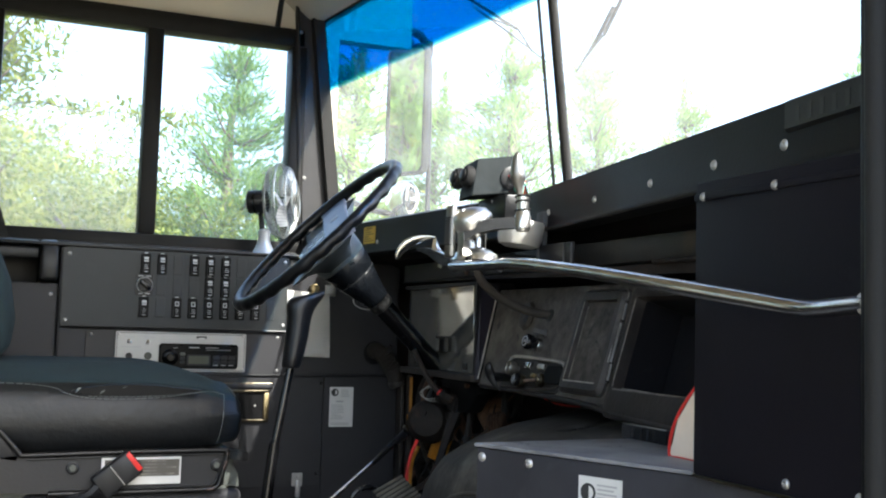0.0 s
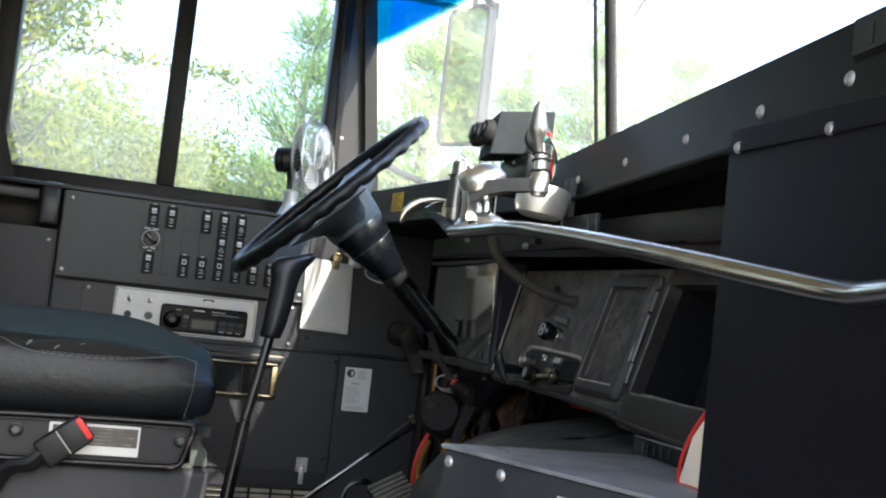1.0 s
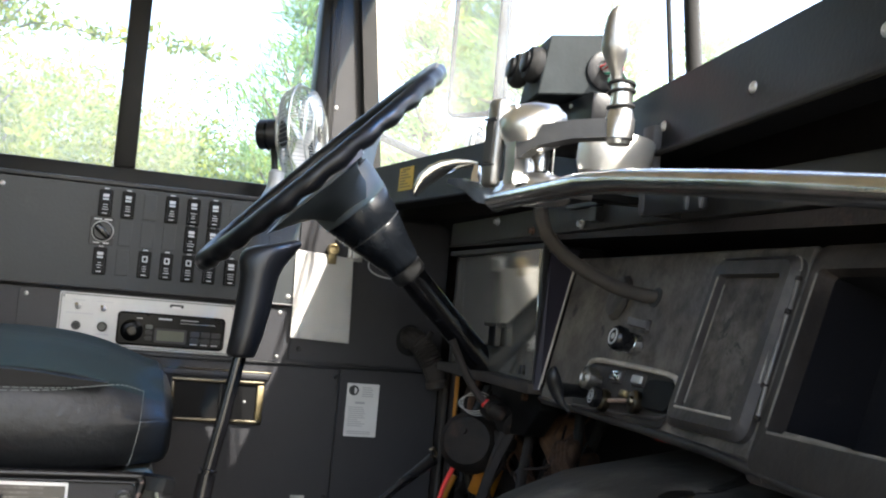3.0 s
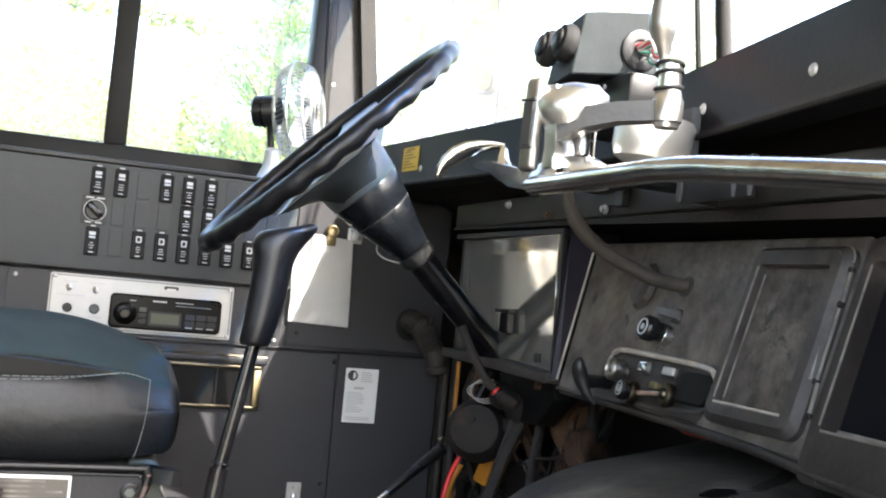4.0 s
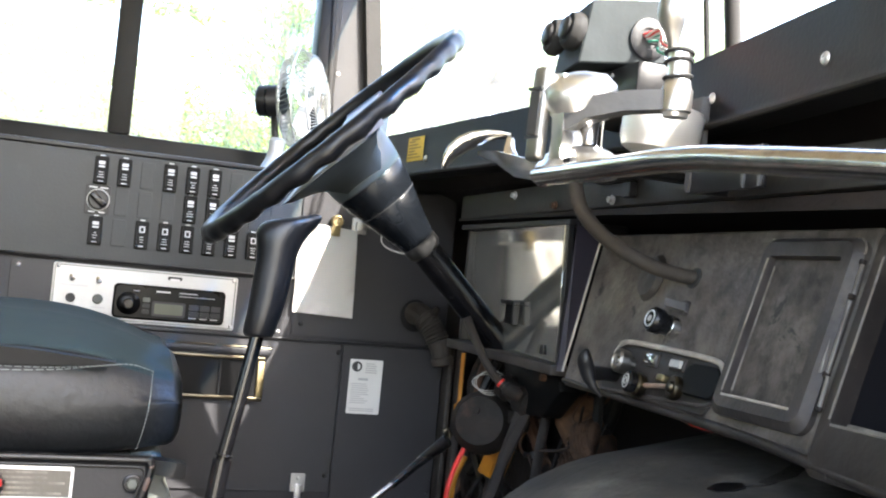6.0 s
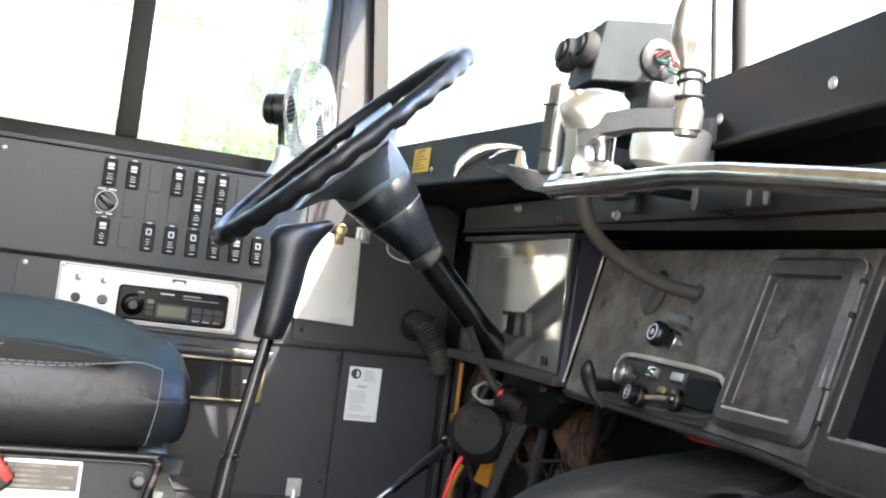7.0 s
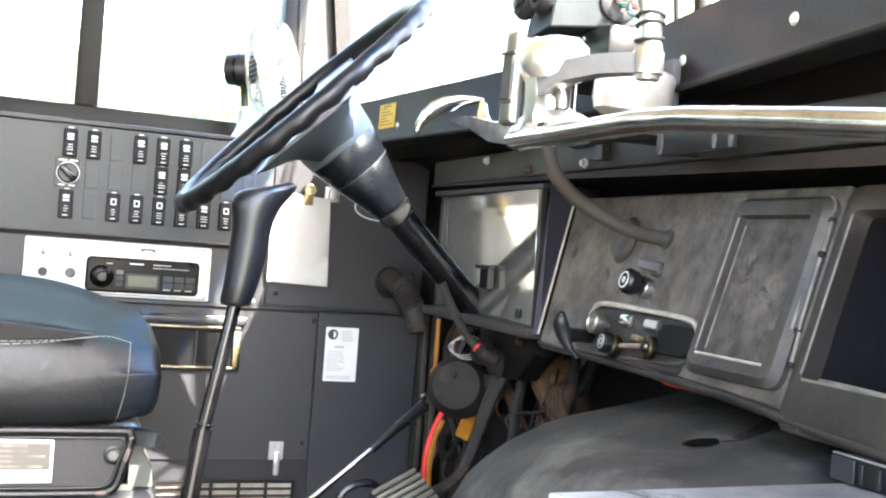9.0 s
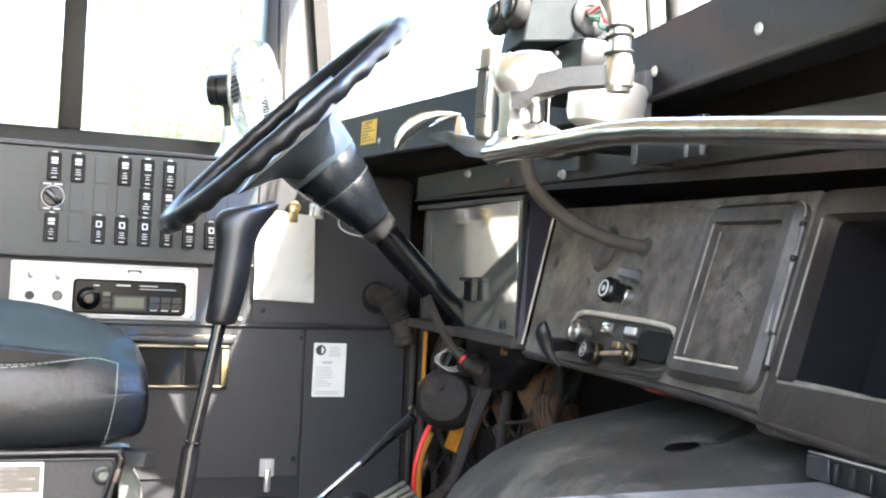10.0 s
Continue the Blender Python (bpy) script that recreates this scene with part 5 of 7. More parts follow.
part("hub_pad", lathe([(0.02, 0.010), (0.050, 0.010), (0.066, 0.011), (0.070, 0.013), (0.066, 0.018), (0.058, 0.030), (0.05, 0.036)], WC, WA, 32, 1.0, 0.9), COLUMN2, st, "black horn pad")
# upper section paler than the black ones below: reflection given as colour
cov = part("column_cover", lathe([(0.040, 0.028), (0.0575, 0.034), (0.0585, 0.045), (0.0550, 0.075), (0.0535, 0.080)], WC, WA, 40, 0.95, 1.0), COLUMN, st, "smooth plastic shroud below the wheel")
part("cover_section", lathe([(0.0520, 0.080), (0.0532, 0.083), (0.0475, 0.112), (0.0445, 0.122)], WC, WA, 40), COLUMN2, cov)
part("cover_section", lathe([(0.0430, 0.122), (0.0442, 0.125), (0.0340, 0.160), (0.0265, 0.190), (0.0245, 0.194)], WC, WA, 40), COLUMN2, cov)
part("collar", lathe([(0.0225, 0.192), (0.0262, 0.194), (0.0262, 0.208), (0.0215, 0.214)], WC, WA, 24), WORNCOLLAR, st, "worn grey collar")
for h, r in ((0.0805, 0.0540), (0.1225, 0.0446)):
    part("seam", tube([wm @ Vector((r * math.cos(a), r * math.sin(a), h)) for a in [2 * math.pi * k / 40 for k in range(40)]], 0.0007, 6, closed=True), INK, cov)
part("worn_edge", loft([[wm @ Vector((r * math.cos(radians(a + d)), r * math.sin(radians(a + d)), h)) for d, r in ((-w_, r0 + 0.0007), (w_, r0 + 0.0007), (w_, r0 - 0.003), (-w_, r0 - 0.003))] for h, r0, a, w_ in
                        ((0.128, 0.0434, 172, 1.0), (0.145, 0.0384, 172, 4.0), (0.165, 0.0327, 172, 7.0), (0.178, 0.0292, 173, 14.0), (0.190, 0.0266, 174, 26.0))]), WORNCOLLAR, cov, "paint worn to bare metal near the collar", smooth=60)
part("column_tube", cyl(WC + WA * 0.205, WA, 0.0212, 0.200, 28), TUBEBLACK, st, "shiny black column tube")
part("tube_end", lathe([(0.0212, 0.0), (0.0195, 0.006), (0.014, 0.010), (0.004, 0.012)], WC + WA * 0.405, WA, 28), TUBEBLACK, st)
for q_, r_, m_ in (((-0.0215, 0.0095), 0.0022, RUSTY), ((-0.0195, 0.0135), 0.0016, BLACK)):
    part("cable", tube([wm @ Vector((q_[1], -q_[0], h)) for h in (0.212, 0.26, 0.31, 0.36)], r_, 8), m_, st, "thin cable along the tube")
part("wire", tube(smooth_line([(0.757, 2.44, 0.604), (0.742, 2.44, 0.592), (0.743, 2.44, 0.578), (0.762, 2.44, 0.569), (0.80, 2.435, 0.566)], 6), 0.0011, 6), GREYWALL, st)
sh = thing("corrugated_conduit", (0.94, 2.4, 0.38), "black corrugated cable conduit under the column", "conduit")
cp = smooth_line([(0.872, 2.42, 0.486), (0.884, 2.415, 0.460), (0.898, 2.41, 0.433), (0.916, 2.40, 0.406), (0.938, 2.385, 0.385)], 20)
part("conduit", tube(cp, [0.0066 if k % 2 else 0.0054 for k in range(len(cp))], 10), material("grey_brown_conduit", (0.030, 0.025, 0.022), 0.65, vary=0.4, scale=30, bump=0.2), sh, smooth=0)
part("tape", tube([cp[-15], cp[-14], cp[-13]], 0.0074, 10), RED, sh, "red tape")
part("joint", lathe([(0.006, 0), (0.010, 0.004), (0.011, 0.02), (0.007, 0.028)], (0.926, 2.390, 0.394), (0.75, -0.25, -0.40), 14), GRIME, sh)

# ---- gear selector ----
gs = thing("gear_shifter", (0.498, 2.12, 0.0), "black gear selector with a moulded grip on a steel rod", "gear lever")
rings = []
for z, xl, xr, ry in ((0.4565, 0.5225, 0.5415, 0.010), (0.4572, 0.5175, 0.5465, 0.0155), (0.461, 0.5155, 0.5485, 0.0172), (0.48, 0.5180, 0.5540, 0.0182), (0.51, 0.5205, 0.5600, 0.0190), (0.535, 0.5225, 0.5630, 0.0192), (0.548, 0.5225, 0.5655, 0.0194),
                       (0.558, 0.5210, 0.5700, 0.0196), (0.566, 0.5200, 0.5760, 0.0196), (0.573, 0.5205, 0.5825, 0.0192), (0.579, 0.5230, 0.5868, 0.0186), (0.583, 0.5275, 0.5880, 0.0170), (0.586, 0.5350, 0.5862, 0.0135), (0.5872, 0.5460, 0.5800, 0.008)):
    k_ = max(0.0, min(1.0, (z - 0.545) / 0.03))
    cx, rx = (xl + xr) / 2, (xr - xl) / 2
    rings.append([(cx + rx * math.cos(a), 2.1235 + ry * math.sin(a), z + 0.005 * k_ * math.cos(a)) for a in [2 * math.pi * k / 24 for k in range(24)]])
part("grip", loft(rings), RIMBLACK, gs, "moulded black grip", smooth=70)
part("rod", tube([(0.5315, 2.125, 0.458), (0.520, 2.123, 0.39), (0.508, 2.121, 0.325)], 0.0074, 14), RODBLACK, gs, "thin black steel rod")
part("ring", cyl((0.5095, 2.121, 0.333), (-0.17, 0, -1), 0.0099, 0.003, 16), RODBLACK, gs)
part("rod_foot", tube([(0.508, 2.121, 0.327), (0.498, 2.12, 0.24), (0.475, 2.12, 0.0)], [0.0098, 0.010, 0.011], 16), RODBLACK, gs)
part("floor_boot", lathe([(0.05, 0), (0.048, 0.008), (0.03, 0.016), (0.028, 0.03), (0.018, 0.045)], (0.475, 2.12, 0.0), (0.08, 0, 1), 20), RUBBER, gs)

# ---- door control on the dash ----
dc = thing("door_control", (0.75, 1.85, 0.62), "chrome and cast aluminium door opening lever with long bar", "door control")
bar = smooth_line([(0.713, 1.832, 0.626), (0.703, 1.72, 0.622), (0.696, 1.60, 0.619)], 4) + smooth_line([(0.698, 1.55, 0.616), (0.702, 1.40, 0.600), (0.705, 1.23, 0.579), (0.718, 1.075, 0.558)], 4) + [Vector((0.717, 1.045, 0.5555)), Vector((0.705, 1.01, 0.556)), Vector((0.690, 0.957, 0.558)), Vector((0.680, 0.938, 0.558))]
part("bar", tube([p + Vector((0, 0, 0.004)) for p in bar], 0.0080, 14, flat=1.5, up=(1, 0, 0)), BARCHROME, dc, "long worn chrome bar", smooth=70)
part("bar_end", join(cyl((0.688, 0.953, 0.562), (-0.5, -0.85, 0), 0.0105, 0.02, 18)), STEELPLATE, dc, "white plastic end clamp")
part("bar_tip", lathe([(0.008, 0), (0.009, 0.004), (0.006, 0.010)], (0.713, 1.828, 0.629), (0.08, 1, -0.01), 14), CHROME, dc)
part("pull_lever", loft([[(x - 0.002, y, z + h), (x + 0.004, y - 0.002, z + h), (x + 0.004, y - 0.002, z - h), (x - 0.002, y, z - h)] for x, y, z, h in ((0.722, 1.838, 0.633, 0.005), (0.728, 1.88, 0.640, 0.009), (0.736, 1.95, 0.650, 0.010), (0.742, 2.02, 0.666, 0.006), (0.738, 2.065, 0.673, 0.0025))]), CHROME, dc, "flat chrome pull lever", smooth=30)
part("hook_post", loft([[(x - w, y, z), (x, y - 0.003, z), (x + w, y, z), (x, y + 0.003, z)] for x, y, z, w in ((0.757, 2.016, 0.666, 0.009), (0.755, 2.021, 0.677, 0.006), (0.757, 2.026, 0.689, 0.004))]), CHROME, dc, smooth=30)
hk = [((0.758, 2.040, 0.691), 0.0025), ((0.749, 2.048, 0.6915), 0.0045), ((0.738, 2.056, 0.690), 0.0065), ((0.726, 2.064, 0.685), 0.0085), ((0.716, 2.070, 0.677), 0.0095), ((0.708, 2.074, 0.667), 0.0085), ((0.703, 2.077, 0.657), 0.0065), ((0.700, 2.078, 0.647), 0.004), ((0.699, 2.078, 0.643), 0.0015)]
part("hook", tube([(x, y - 0.014, 0.691 - (0.691 - z) * 0.82) for (x, y, z), r in hk], [r * 1.18 for p, r in hk], 14, flat=0.55, up=(0.5, 0.4, 0.8)), CHROME, dc, "broad curved finger hook", smooth=70)
part("cast_plate", boxm(pose(0.716, 1.859, 0.687, 0, 2, 20), 0.012, 0.019, 0.084, 0.005, 3), DULL, dc)
part("plate_web", loft([[(0.722 + a, y - b, z) for a, b in ((0, 0), (0.004, 0.014), (0.026, 0.004), (0.022, -0.010))] for y, z in ((1.846, 0.648), (1.843, 0.665), (1.846, 0.690), (1.852, 0.722))]), ALU, dc, "pale cast web", smooth=40)
part("plate_inset", boxm(pose(0.7098, 1.8575, 0.687, 0, 2, 20), 0.0025, 0.013, 0.040, 0.001, 1), FORGED, dc, "dark steel inset")
for z in (0.6655, 0.7085):
    part("plate_groove", boxm(pose(0.7099, 1.8575, z, 0, 2, 20), 0.0030, 0.017, 0.002), INK, dc)
part("body", lathe([(0.012, -0.022), (0.024, -0.018), (0.032, -0.004), (0.032, 0.010), (0.024, 0.020), (0.006, 0.024)], (0.748, 1.846, 0.703), (-0.25, -0.20, 1), 24), ALU, dc, "rounded cast housing")
part("arm", bevelled(loft([[(x + w, y + w, z - h), (x - w, y - w, z - h), (x - w, y - w, z + h), (x + w, y + w, z + h)] for x, y, z, w, h in ((0.732, 1.838, 0.681, 0.006, 0.0120), (0.748, 1.823, 0.692, 0.007, 0.0092), (0.772, 1.803, 0.698, 0.007, 0.0085), (0.803, 1.780, 0.7005, 0.007, 0.0085))]), 0.002, 2), FORGED, dc, "flat forged arm", smooth=40)
part("boss", lathe([(0.010, -0.014), (0.011, -0.010), (0.0128, -0.009), (0.0132, 0.009), (0.0118, 0.011), (0.0105, 0.017), (0.0095, 0.018), (0.0098, 0.040), (0.006, 0.043)], (0.803, 1.779, 0.7005), (0, 0, 1), 24), ALU, dc)
part("pivot_pin", lathe([(0.0125, -0.004), (0.0135, 0.0), (0.0118, 0.003), (0.0118, 0.034)], (0.757, 1.841, 0.660), (0, 0, 1), 20), CHROME, dc)
foot = lathe([(0.048, -0.012), (0.057, -0.006), (0.052, 0.003), (0.036, 0.011), (0.018, 0.015), (0.013, 0.018)], (0.757, 1.857, 0.648), (0, 0, 1), 28)
for v in foot.verts:
    v.co.x = 0.757 + (v.co.x - 0.757) * 0.62
part("foot", foot, ALU, dc, "wide domed foot")
part("bolt", cyl((0.745, 1.825, 0.705), (0.1, 0, 1), 0.009, 0.006, 6), ZINC, dc)
gpts = [(0.804, 1.787, 0.712), (0.803, 1.787, 0.725), (0.801, 1.787, 0.745), (0.798, 1.787, 0.765), (0.796, 1.787, 0.785), (0.795, 1.786, 0.803), (0.795, 1.786, 0.812)]
part("grip", tube(smooth_line(gpts, 4), [0.0046] * 9 + [0.005, 0.0062, 0.0078, 0.0098, 0.0115, 0.0122, 0.0118, 0.011, 0.0102, 0.0092, 0.0082, 0.007, 0.006, 0.0045, 0.003, 0.001], 14), DULL, dc, "tapered grey lever grip", smooth=70)
for k in range(3):
    part("cable_tie", tube([(0.803 + 0.0112 * math.cos(a), 1.780 + 0.0112 * math.sin(a), (0.7205, 0.7335, 0.7405)[k] + 0.0015 * math.cos(a + k)) for a in [2 * math.pi * j / 20 for j in range(20)]], 0.0017, 6, closed=True), RUBBER, dc)
part("dish", lathe([(0.004, -0.024), (0.024, -0.023), (0.034, -0.018), (0.0375, -0.008), (0.0385, 0.018), (0.036, 0.022), (0.033, 0.018), (0.031, 0.0), (0.002, -0.006)], (0.856, 1.893, 0.694), (0.10, -0.06, 1), 32), PALEALU, dc, "dulled pale metal cup")
part("back_bracket", join(box(0.896, 0.906, 1.889, 1.914, 0.662, 0.734, 0.002), box(0.896, 0.931, 1.889, 1.914, 0.655, 0.6618, 0.001)), RODDULL, dc, "grey steel bracket")
part("mount", join(box(0.728, 0.800, 1.815, 1.900, 0.638, 0.648, 0.003), box(0.800, 0.930, 1.900, 1.928, 0.652, 0.660, 0.002)), DEEP, dc)

# control box with switch boots
cb = thing("control_box", (0.84, 1.98, 0.75), "dark grey metal box with wires and rubber knobs", "control box")
part("case", prism([(0.798, 1.945, 0.8235), (0.884, 1.945, 0.837), (0.884, 1.945, 0.772), (0.788, 1.945, 0.759)], (0.012, 0.085, 0), 0.0015, 1), CASE, cb, smooth=0)
part("stem", box(0.830, 0.868, 1.900, 2.012, 0.720, 0.7605, 0.003), BLACKPAINT, cb)
part("screw", cyl((0.831, 1.951, 0.753), (-1, 0, 0), 0.0025, 0.003, 10), ZINC, cb)
part("base_strap", box(0.820, 0.905, 1.915, 2.01, 0.708, 0.716, 0.002), BLACKPAINT, cb)
for y, z in ((1.962, 0.792), (2.005, 0.794)):
    part("knob", lathe([(0.016, 0), (0.019, 0.003), (0.020, 0.010), (0.017, 0.016), (0.004, 0.018)], (0.796 + (z - 0.79) * 0.2, y, z), (-1, 0.05, 0.18), 20, 1.0, 1.0), RUBBER, cb)
    part("knob_cap", lathe([(0.011, 0), (0.012, 0.004), (0.009, 0.006)], (0.781, y, z + 0.003), (-1, 0.05, 0.18), 18), BLACK, cb)
gh = Vector((0.862, 1.944, 0.794))
part("grommet", lathe([(0.021, 0), (0.021, 0.002), (0.019, 0.003), (0.011, 0.003), (0.010, 0.0005), (0.001, 0.0005)], gh, (0, -1, 0), 26), BLACK, cb)
for k, mt_ in enumerate((RED, RED, WHITE, GREEN, INK)):
    part("wire", tube(smooth_line([gh + Vector((-0.006 + k * 0.002, 0.0, 0.004 - k * 0.002)), gh + Vector((0.004 + k * 0.002, -0.022, 0.006 - k * 0.004)), gh + Vector((0.016, -0.02 - k * 0.002, -0.010 - k * 0.003)), gh + Vector((0.022 + k * 0.002, -0.004, -0.035)), gh + Vector((0.030, 0.006, -0.062 - k * 0.003))], 6), 0.0012, 6), mt_, cb)

for k, mt_ in enumerate((WHITE, RED, WHITE, GREEN)):
    part("wire", tube(smooth_line([gh + Vector((-0.004 + k * 0.002, -0.002, 0.002)), gh + Vector((-0.006, -0.030 - k * 0.004, 0.004 - k * 0.003)), gh + Vector((-0.022 - k * 0.002, -0.070, -0.016 - k * 0.004)), gh + Vector((-0.036, -0.112, -0.036 - k * 0.003)), gh + Vector((-0.046, -0.142, -0.060 - k * 0.004))], 6), 0.0013, 6), mt_, cb)

# ---- lower dash ----
def low_x(z):
    return 0.975 + (z - 0.60) * 0.30


LN = Vector((-1.0, 0.0, 0.30)).normalized()


def slab(ya, yb, za, zb, lift, depth, r=0.0, bev=0.0):
    """A plate on the sloping lower dash, raised by lift and that deep."""
    outline = rounded_rect(yb, ya, za, zb, r) if r else [(yb, za), (ya, za), (ya, zb), (yb, zb)]
    return prism([Vector((low_x(z), y, z)) + LN * lift for y, z in outline], -LN * depth, bev, 1)


ld = thing("lower_dash", (0.95, 1.9, 0.42), "dusty dark plastic lower dashboard with hatch and open bin", "dashboard")
part("face", prism([Vector((low_x(z), y, z)) for y, z in ((1.728, 0.422), (2.193, 0.422), (2.225, 0.614), (1.728, 0.614))], -LN * 0.012, 0.003, 1), DUSTY, ld)


def on_dash(y, z, lift):
    return Vector((low_x(z), y, z)) + LN * lift


bin_out, bin_mid, bin_in = rounded_rect(1.22, 1.7255, 0.406, 0.612, 0.014, 5), rounded_rect(1.228, 1.7195, 0.416, 0.604, 0.012, 5), rounded_rect(1.252, 1.7085, 0.4485, 0.5895, 0.006, 5)
part("bin_face", loft([[on_dash(y, z, -0.012) for y, z in bin_out], [on_dash(y, z, 0.001) for y, z in bin_out], [on_dash(y, z, 0.0055) for y, z in bin_mid],
                       [on_dash(y, z, 0.0055) for y, z in bin_in], [on_dash(y, z, -0.014) for y, z in bin_in]], caps=False), BIN, ld, smooth=30)
# back and walls darker than the bin face: shade inside the bin, as colour
part("bin_back", slab(1.7145, 1.246, 0.443, 0.595, -0.085, 0.004), BINSHADE, ld, "inside of the open storage bin, its shade in the colour")
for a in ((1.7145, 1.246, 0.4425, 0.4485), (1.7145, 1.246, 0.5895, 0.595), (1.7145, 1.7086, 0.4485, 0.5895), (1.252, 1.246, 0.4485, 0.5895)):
    part("bin_wall", slab(*a, -0.0145, 0.070), BINSHADE, ld)
part("worn_edge", tube([on_dash(1.7092, z, 0.0052) for z in (0.586, 0.52, 0.452)], 0.0012, 6), WORN, ld, "scuffed light edge")
part("worn_edge", tube([on_dash(y, 0.4480, 0.0050) for y in (1.706, 1.60, 1.45)], 0.0014, 6), WORN, ld, "scuffed light edge")
part("worn_edge", tube([on_dash(y, 0.4515, -0.010) for y in (1.703, 1.66, 1.62)], [0.0028, 0.0022, 0.0008], 6), WORN, ld, "scuffed light edge")
part("lower_lip", tube(smooth_line([Vector((low_x(z), y, z)) + LN * 0.0 for y, z in ((2.192, 0.427), (2.0, 0.424), (1.80, 0.421), (1.60, 0.408), (1.22, 0.398))], 5), [0.003] * 3 + [0.004] * 5 + [0.005] * 13, 10), BIN, ld)


outer_line, ridge_line, inner_line = rounded_rect(1.7305, 1.870, 0.434, 0.602, 0.014, 5), rounded_rect(1.738, 1.860, 0.4405, 0.5965, 0.012, 5), rounded_rect(1.751, 1.851, 0.4525, 0.5835, 0.003, 5)
hd = part("hatch", loft([[on_dash(y, z, 0.0) for y, z in outer_line], [on_dash(y, z, 0.006) for y, z in outer_line], [on_dash(y, z, 0.0125) for y, z in ridge_line],
                         [on_dash(y, z, 0.0120) for y, z in inner_line], [on_dash(y, z, 0.0010) for y, z in inner_line]]), BINRAIL, ld, "dusty hatch door with raised frame", smooth=25)
part("hatch_panel", slab(1.8505, 1.7515, 0.453, 0.583, 0.0030, 0.003), HATCHDUST, hd)
part("worn_edge", tube([on_dash(1.8518, z, 0.0117) for z in (0.581, 0.52, 0.455)], 0.0011, 6), WORN, hd, "scuffed light edge")
part("worn_edge", tube([on_dash(1.8490, z, 0.0035) for z in (0.576, 0.52, 0.458)], 0.0009, 6), WORN, hd, "scuffed light edge")
part("worn_edge", tube([on_dash(y, 0.4515, 0.0118) for y in (1.850, 1.80, 1.752)], 0.0014, 6), EDGEPALE, hd, "scuffed light edge")
part("worn_edge", tube([on_dash(y, z, 0.0062) for y, z in [(1.862, 0.6018)] + [q for q in reversed(outer_line[5:10])] + [(1.7305, 0.580)]], 0.0010, 6), WORN, hd, "scuffed light edge")
for y, za, zb in ((1.7265, 0.553, 0.578), (1.7355, 0.486, 0.549), (1.7265, 0.486, 0.547), (1.7225, 0.458, 0.484)):
    part("hinge_rod", tube([on_dash(y - 0.001, za, 0.008), on_dash(y + 0.001, zb, 0.008)], 0.0017, 8), RODGREY, hd, "bare steel hinge pin")
for y, z in ((1.7225, 0.457), (1.727, 0.485), (1.728, 0.5505), (1.7285, 0.580)):
    part("hinge_knuckle", cyl(on_dash(y, z, 0.008) - Vector((0, 0, 0.002)), (0.3, 0, 1), 0.0032, 0.004, 10), GRIME, hd)
part("hinge_leaf", slab(1.7345, 1.7275, 0.487, 0.548, 0.0062, 0.004, 0, 0.0006), BINRAIL, hd)
part("edge_strip", tube([on_dash(2.1955, 0.436, 0.004), on_dash(2.2095, 0.522, 0.004), on_dash(2.2245, 0.608, 0.004)], 0.0016, 6), EDGEPALE, ld, "bare metal edge")
part("hole_boss", lathe([(0.022, 0), (0.023, 0.002), (0.019, 0.008), (0.010, 0.010), (0.002, 0.009)], Vector((low_x(0.560), 2.066, 0.560)), LN, 20, 1.0, 1.25), BINRAIL, ld)
part("hose_hole", lathe([(0.0118, 0), (0.0118, 0.0012), (0.009, 0.0014)], Vector((low_x(0.562), 1.983, 0.562)), LN, 20), INK, ld)

hose = thing("rubber_hose", (0.80, 1.9, 0.56), "grey-brown ribbed rubber hose into the dash", "hose")
hp = smooth_line([(0.832, 2.022, 0.662), (0.834, 2.018, 0.640), (0.843, 2.012, 0.617), (0.872, 2.006, 0.592), (0.918, 1.997, 0.571), (0.950, 1.989, 0.564), (0.976, 1.983, 0.562)], 8)
part("hose", tube(hp, 0.0080, 14), material("old_grey_rubber", (0.040, 0.034, 0.029), 0.75, vary=0.25, scale=40, bump=0.4, grain=250), hose, smooth=80)

ks = thing("headlight_switch", (0.95, 1.99, 0.51), "black round pull switch with a white ring", "switch")
ko = Vector((low_x(0.507), 1.984, 0.507))
kd = Vector((-1, 0.0, 0.28)).normalized()
part("nut", cyl(ko, kd, 0.012, 0.012, 14), CHROME, ks)
part("knob", lathe([(0.0085, 0), (0.011, 0.003), (0.0115, 0.010), (0.0140, 0.013), (0.0140, 0.022), (0.0115, 0.025), (0.001, 0.0252)], ko + kd * 0.008, kd, 22), BLACKGLOSS, ks)
part("ring_mark", tube([axis_frame(ko + kd * 0.0335, kd) @ Vector((0.0085 * math.cos(a), 0.0085 * math.sin(a), 0)) for a in [2 * math.pi * k / 22 for k in range(22)]], 0.0008, 6, closed=True), LEGEND, ks)
part("dot_mark", cyl(ko + kd * 0.0332, kd, 0.0035, 0.0008, 12), GREYINK, ks)
tgl = thing("toggle_switch", (0.97, 1.975, 0.53), "small grey lever switch on the dash", "switch")
to = Vector((low_x(0.529), 1.978, 0.529))
part("body", boxm(axis_frame(to + LN * 0.003, LN), 0.014, 0.016, 0.006, 0.002), BINRAIL, tgl)
part("lever", loft([[to + LN * a + Vector((0, y, z)) for a, z in ((lo, -0.005), (lo, 0.005), (hi, 0.004), (hi, -0.004))] for y, lo, hi in ((-0.010, 0.004, 0.008), (0.0, 0.006, 0.013), (0.012, 0.012, 0.020), (0.014, 0.013, 0.019))]), RODDULL, tgl, "flat grey lever", smooth=30)

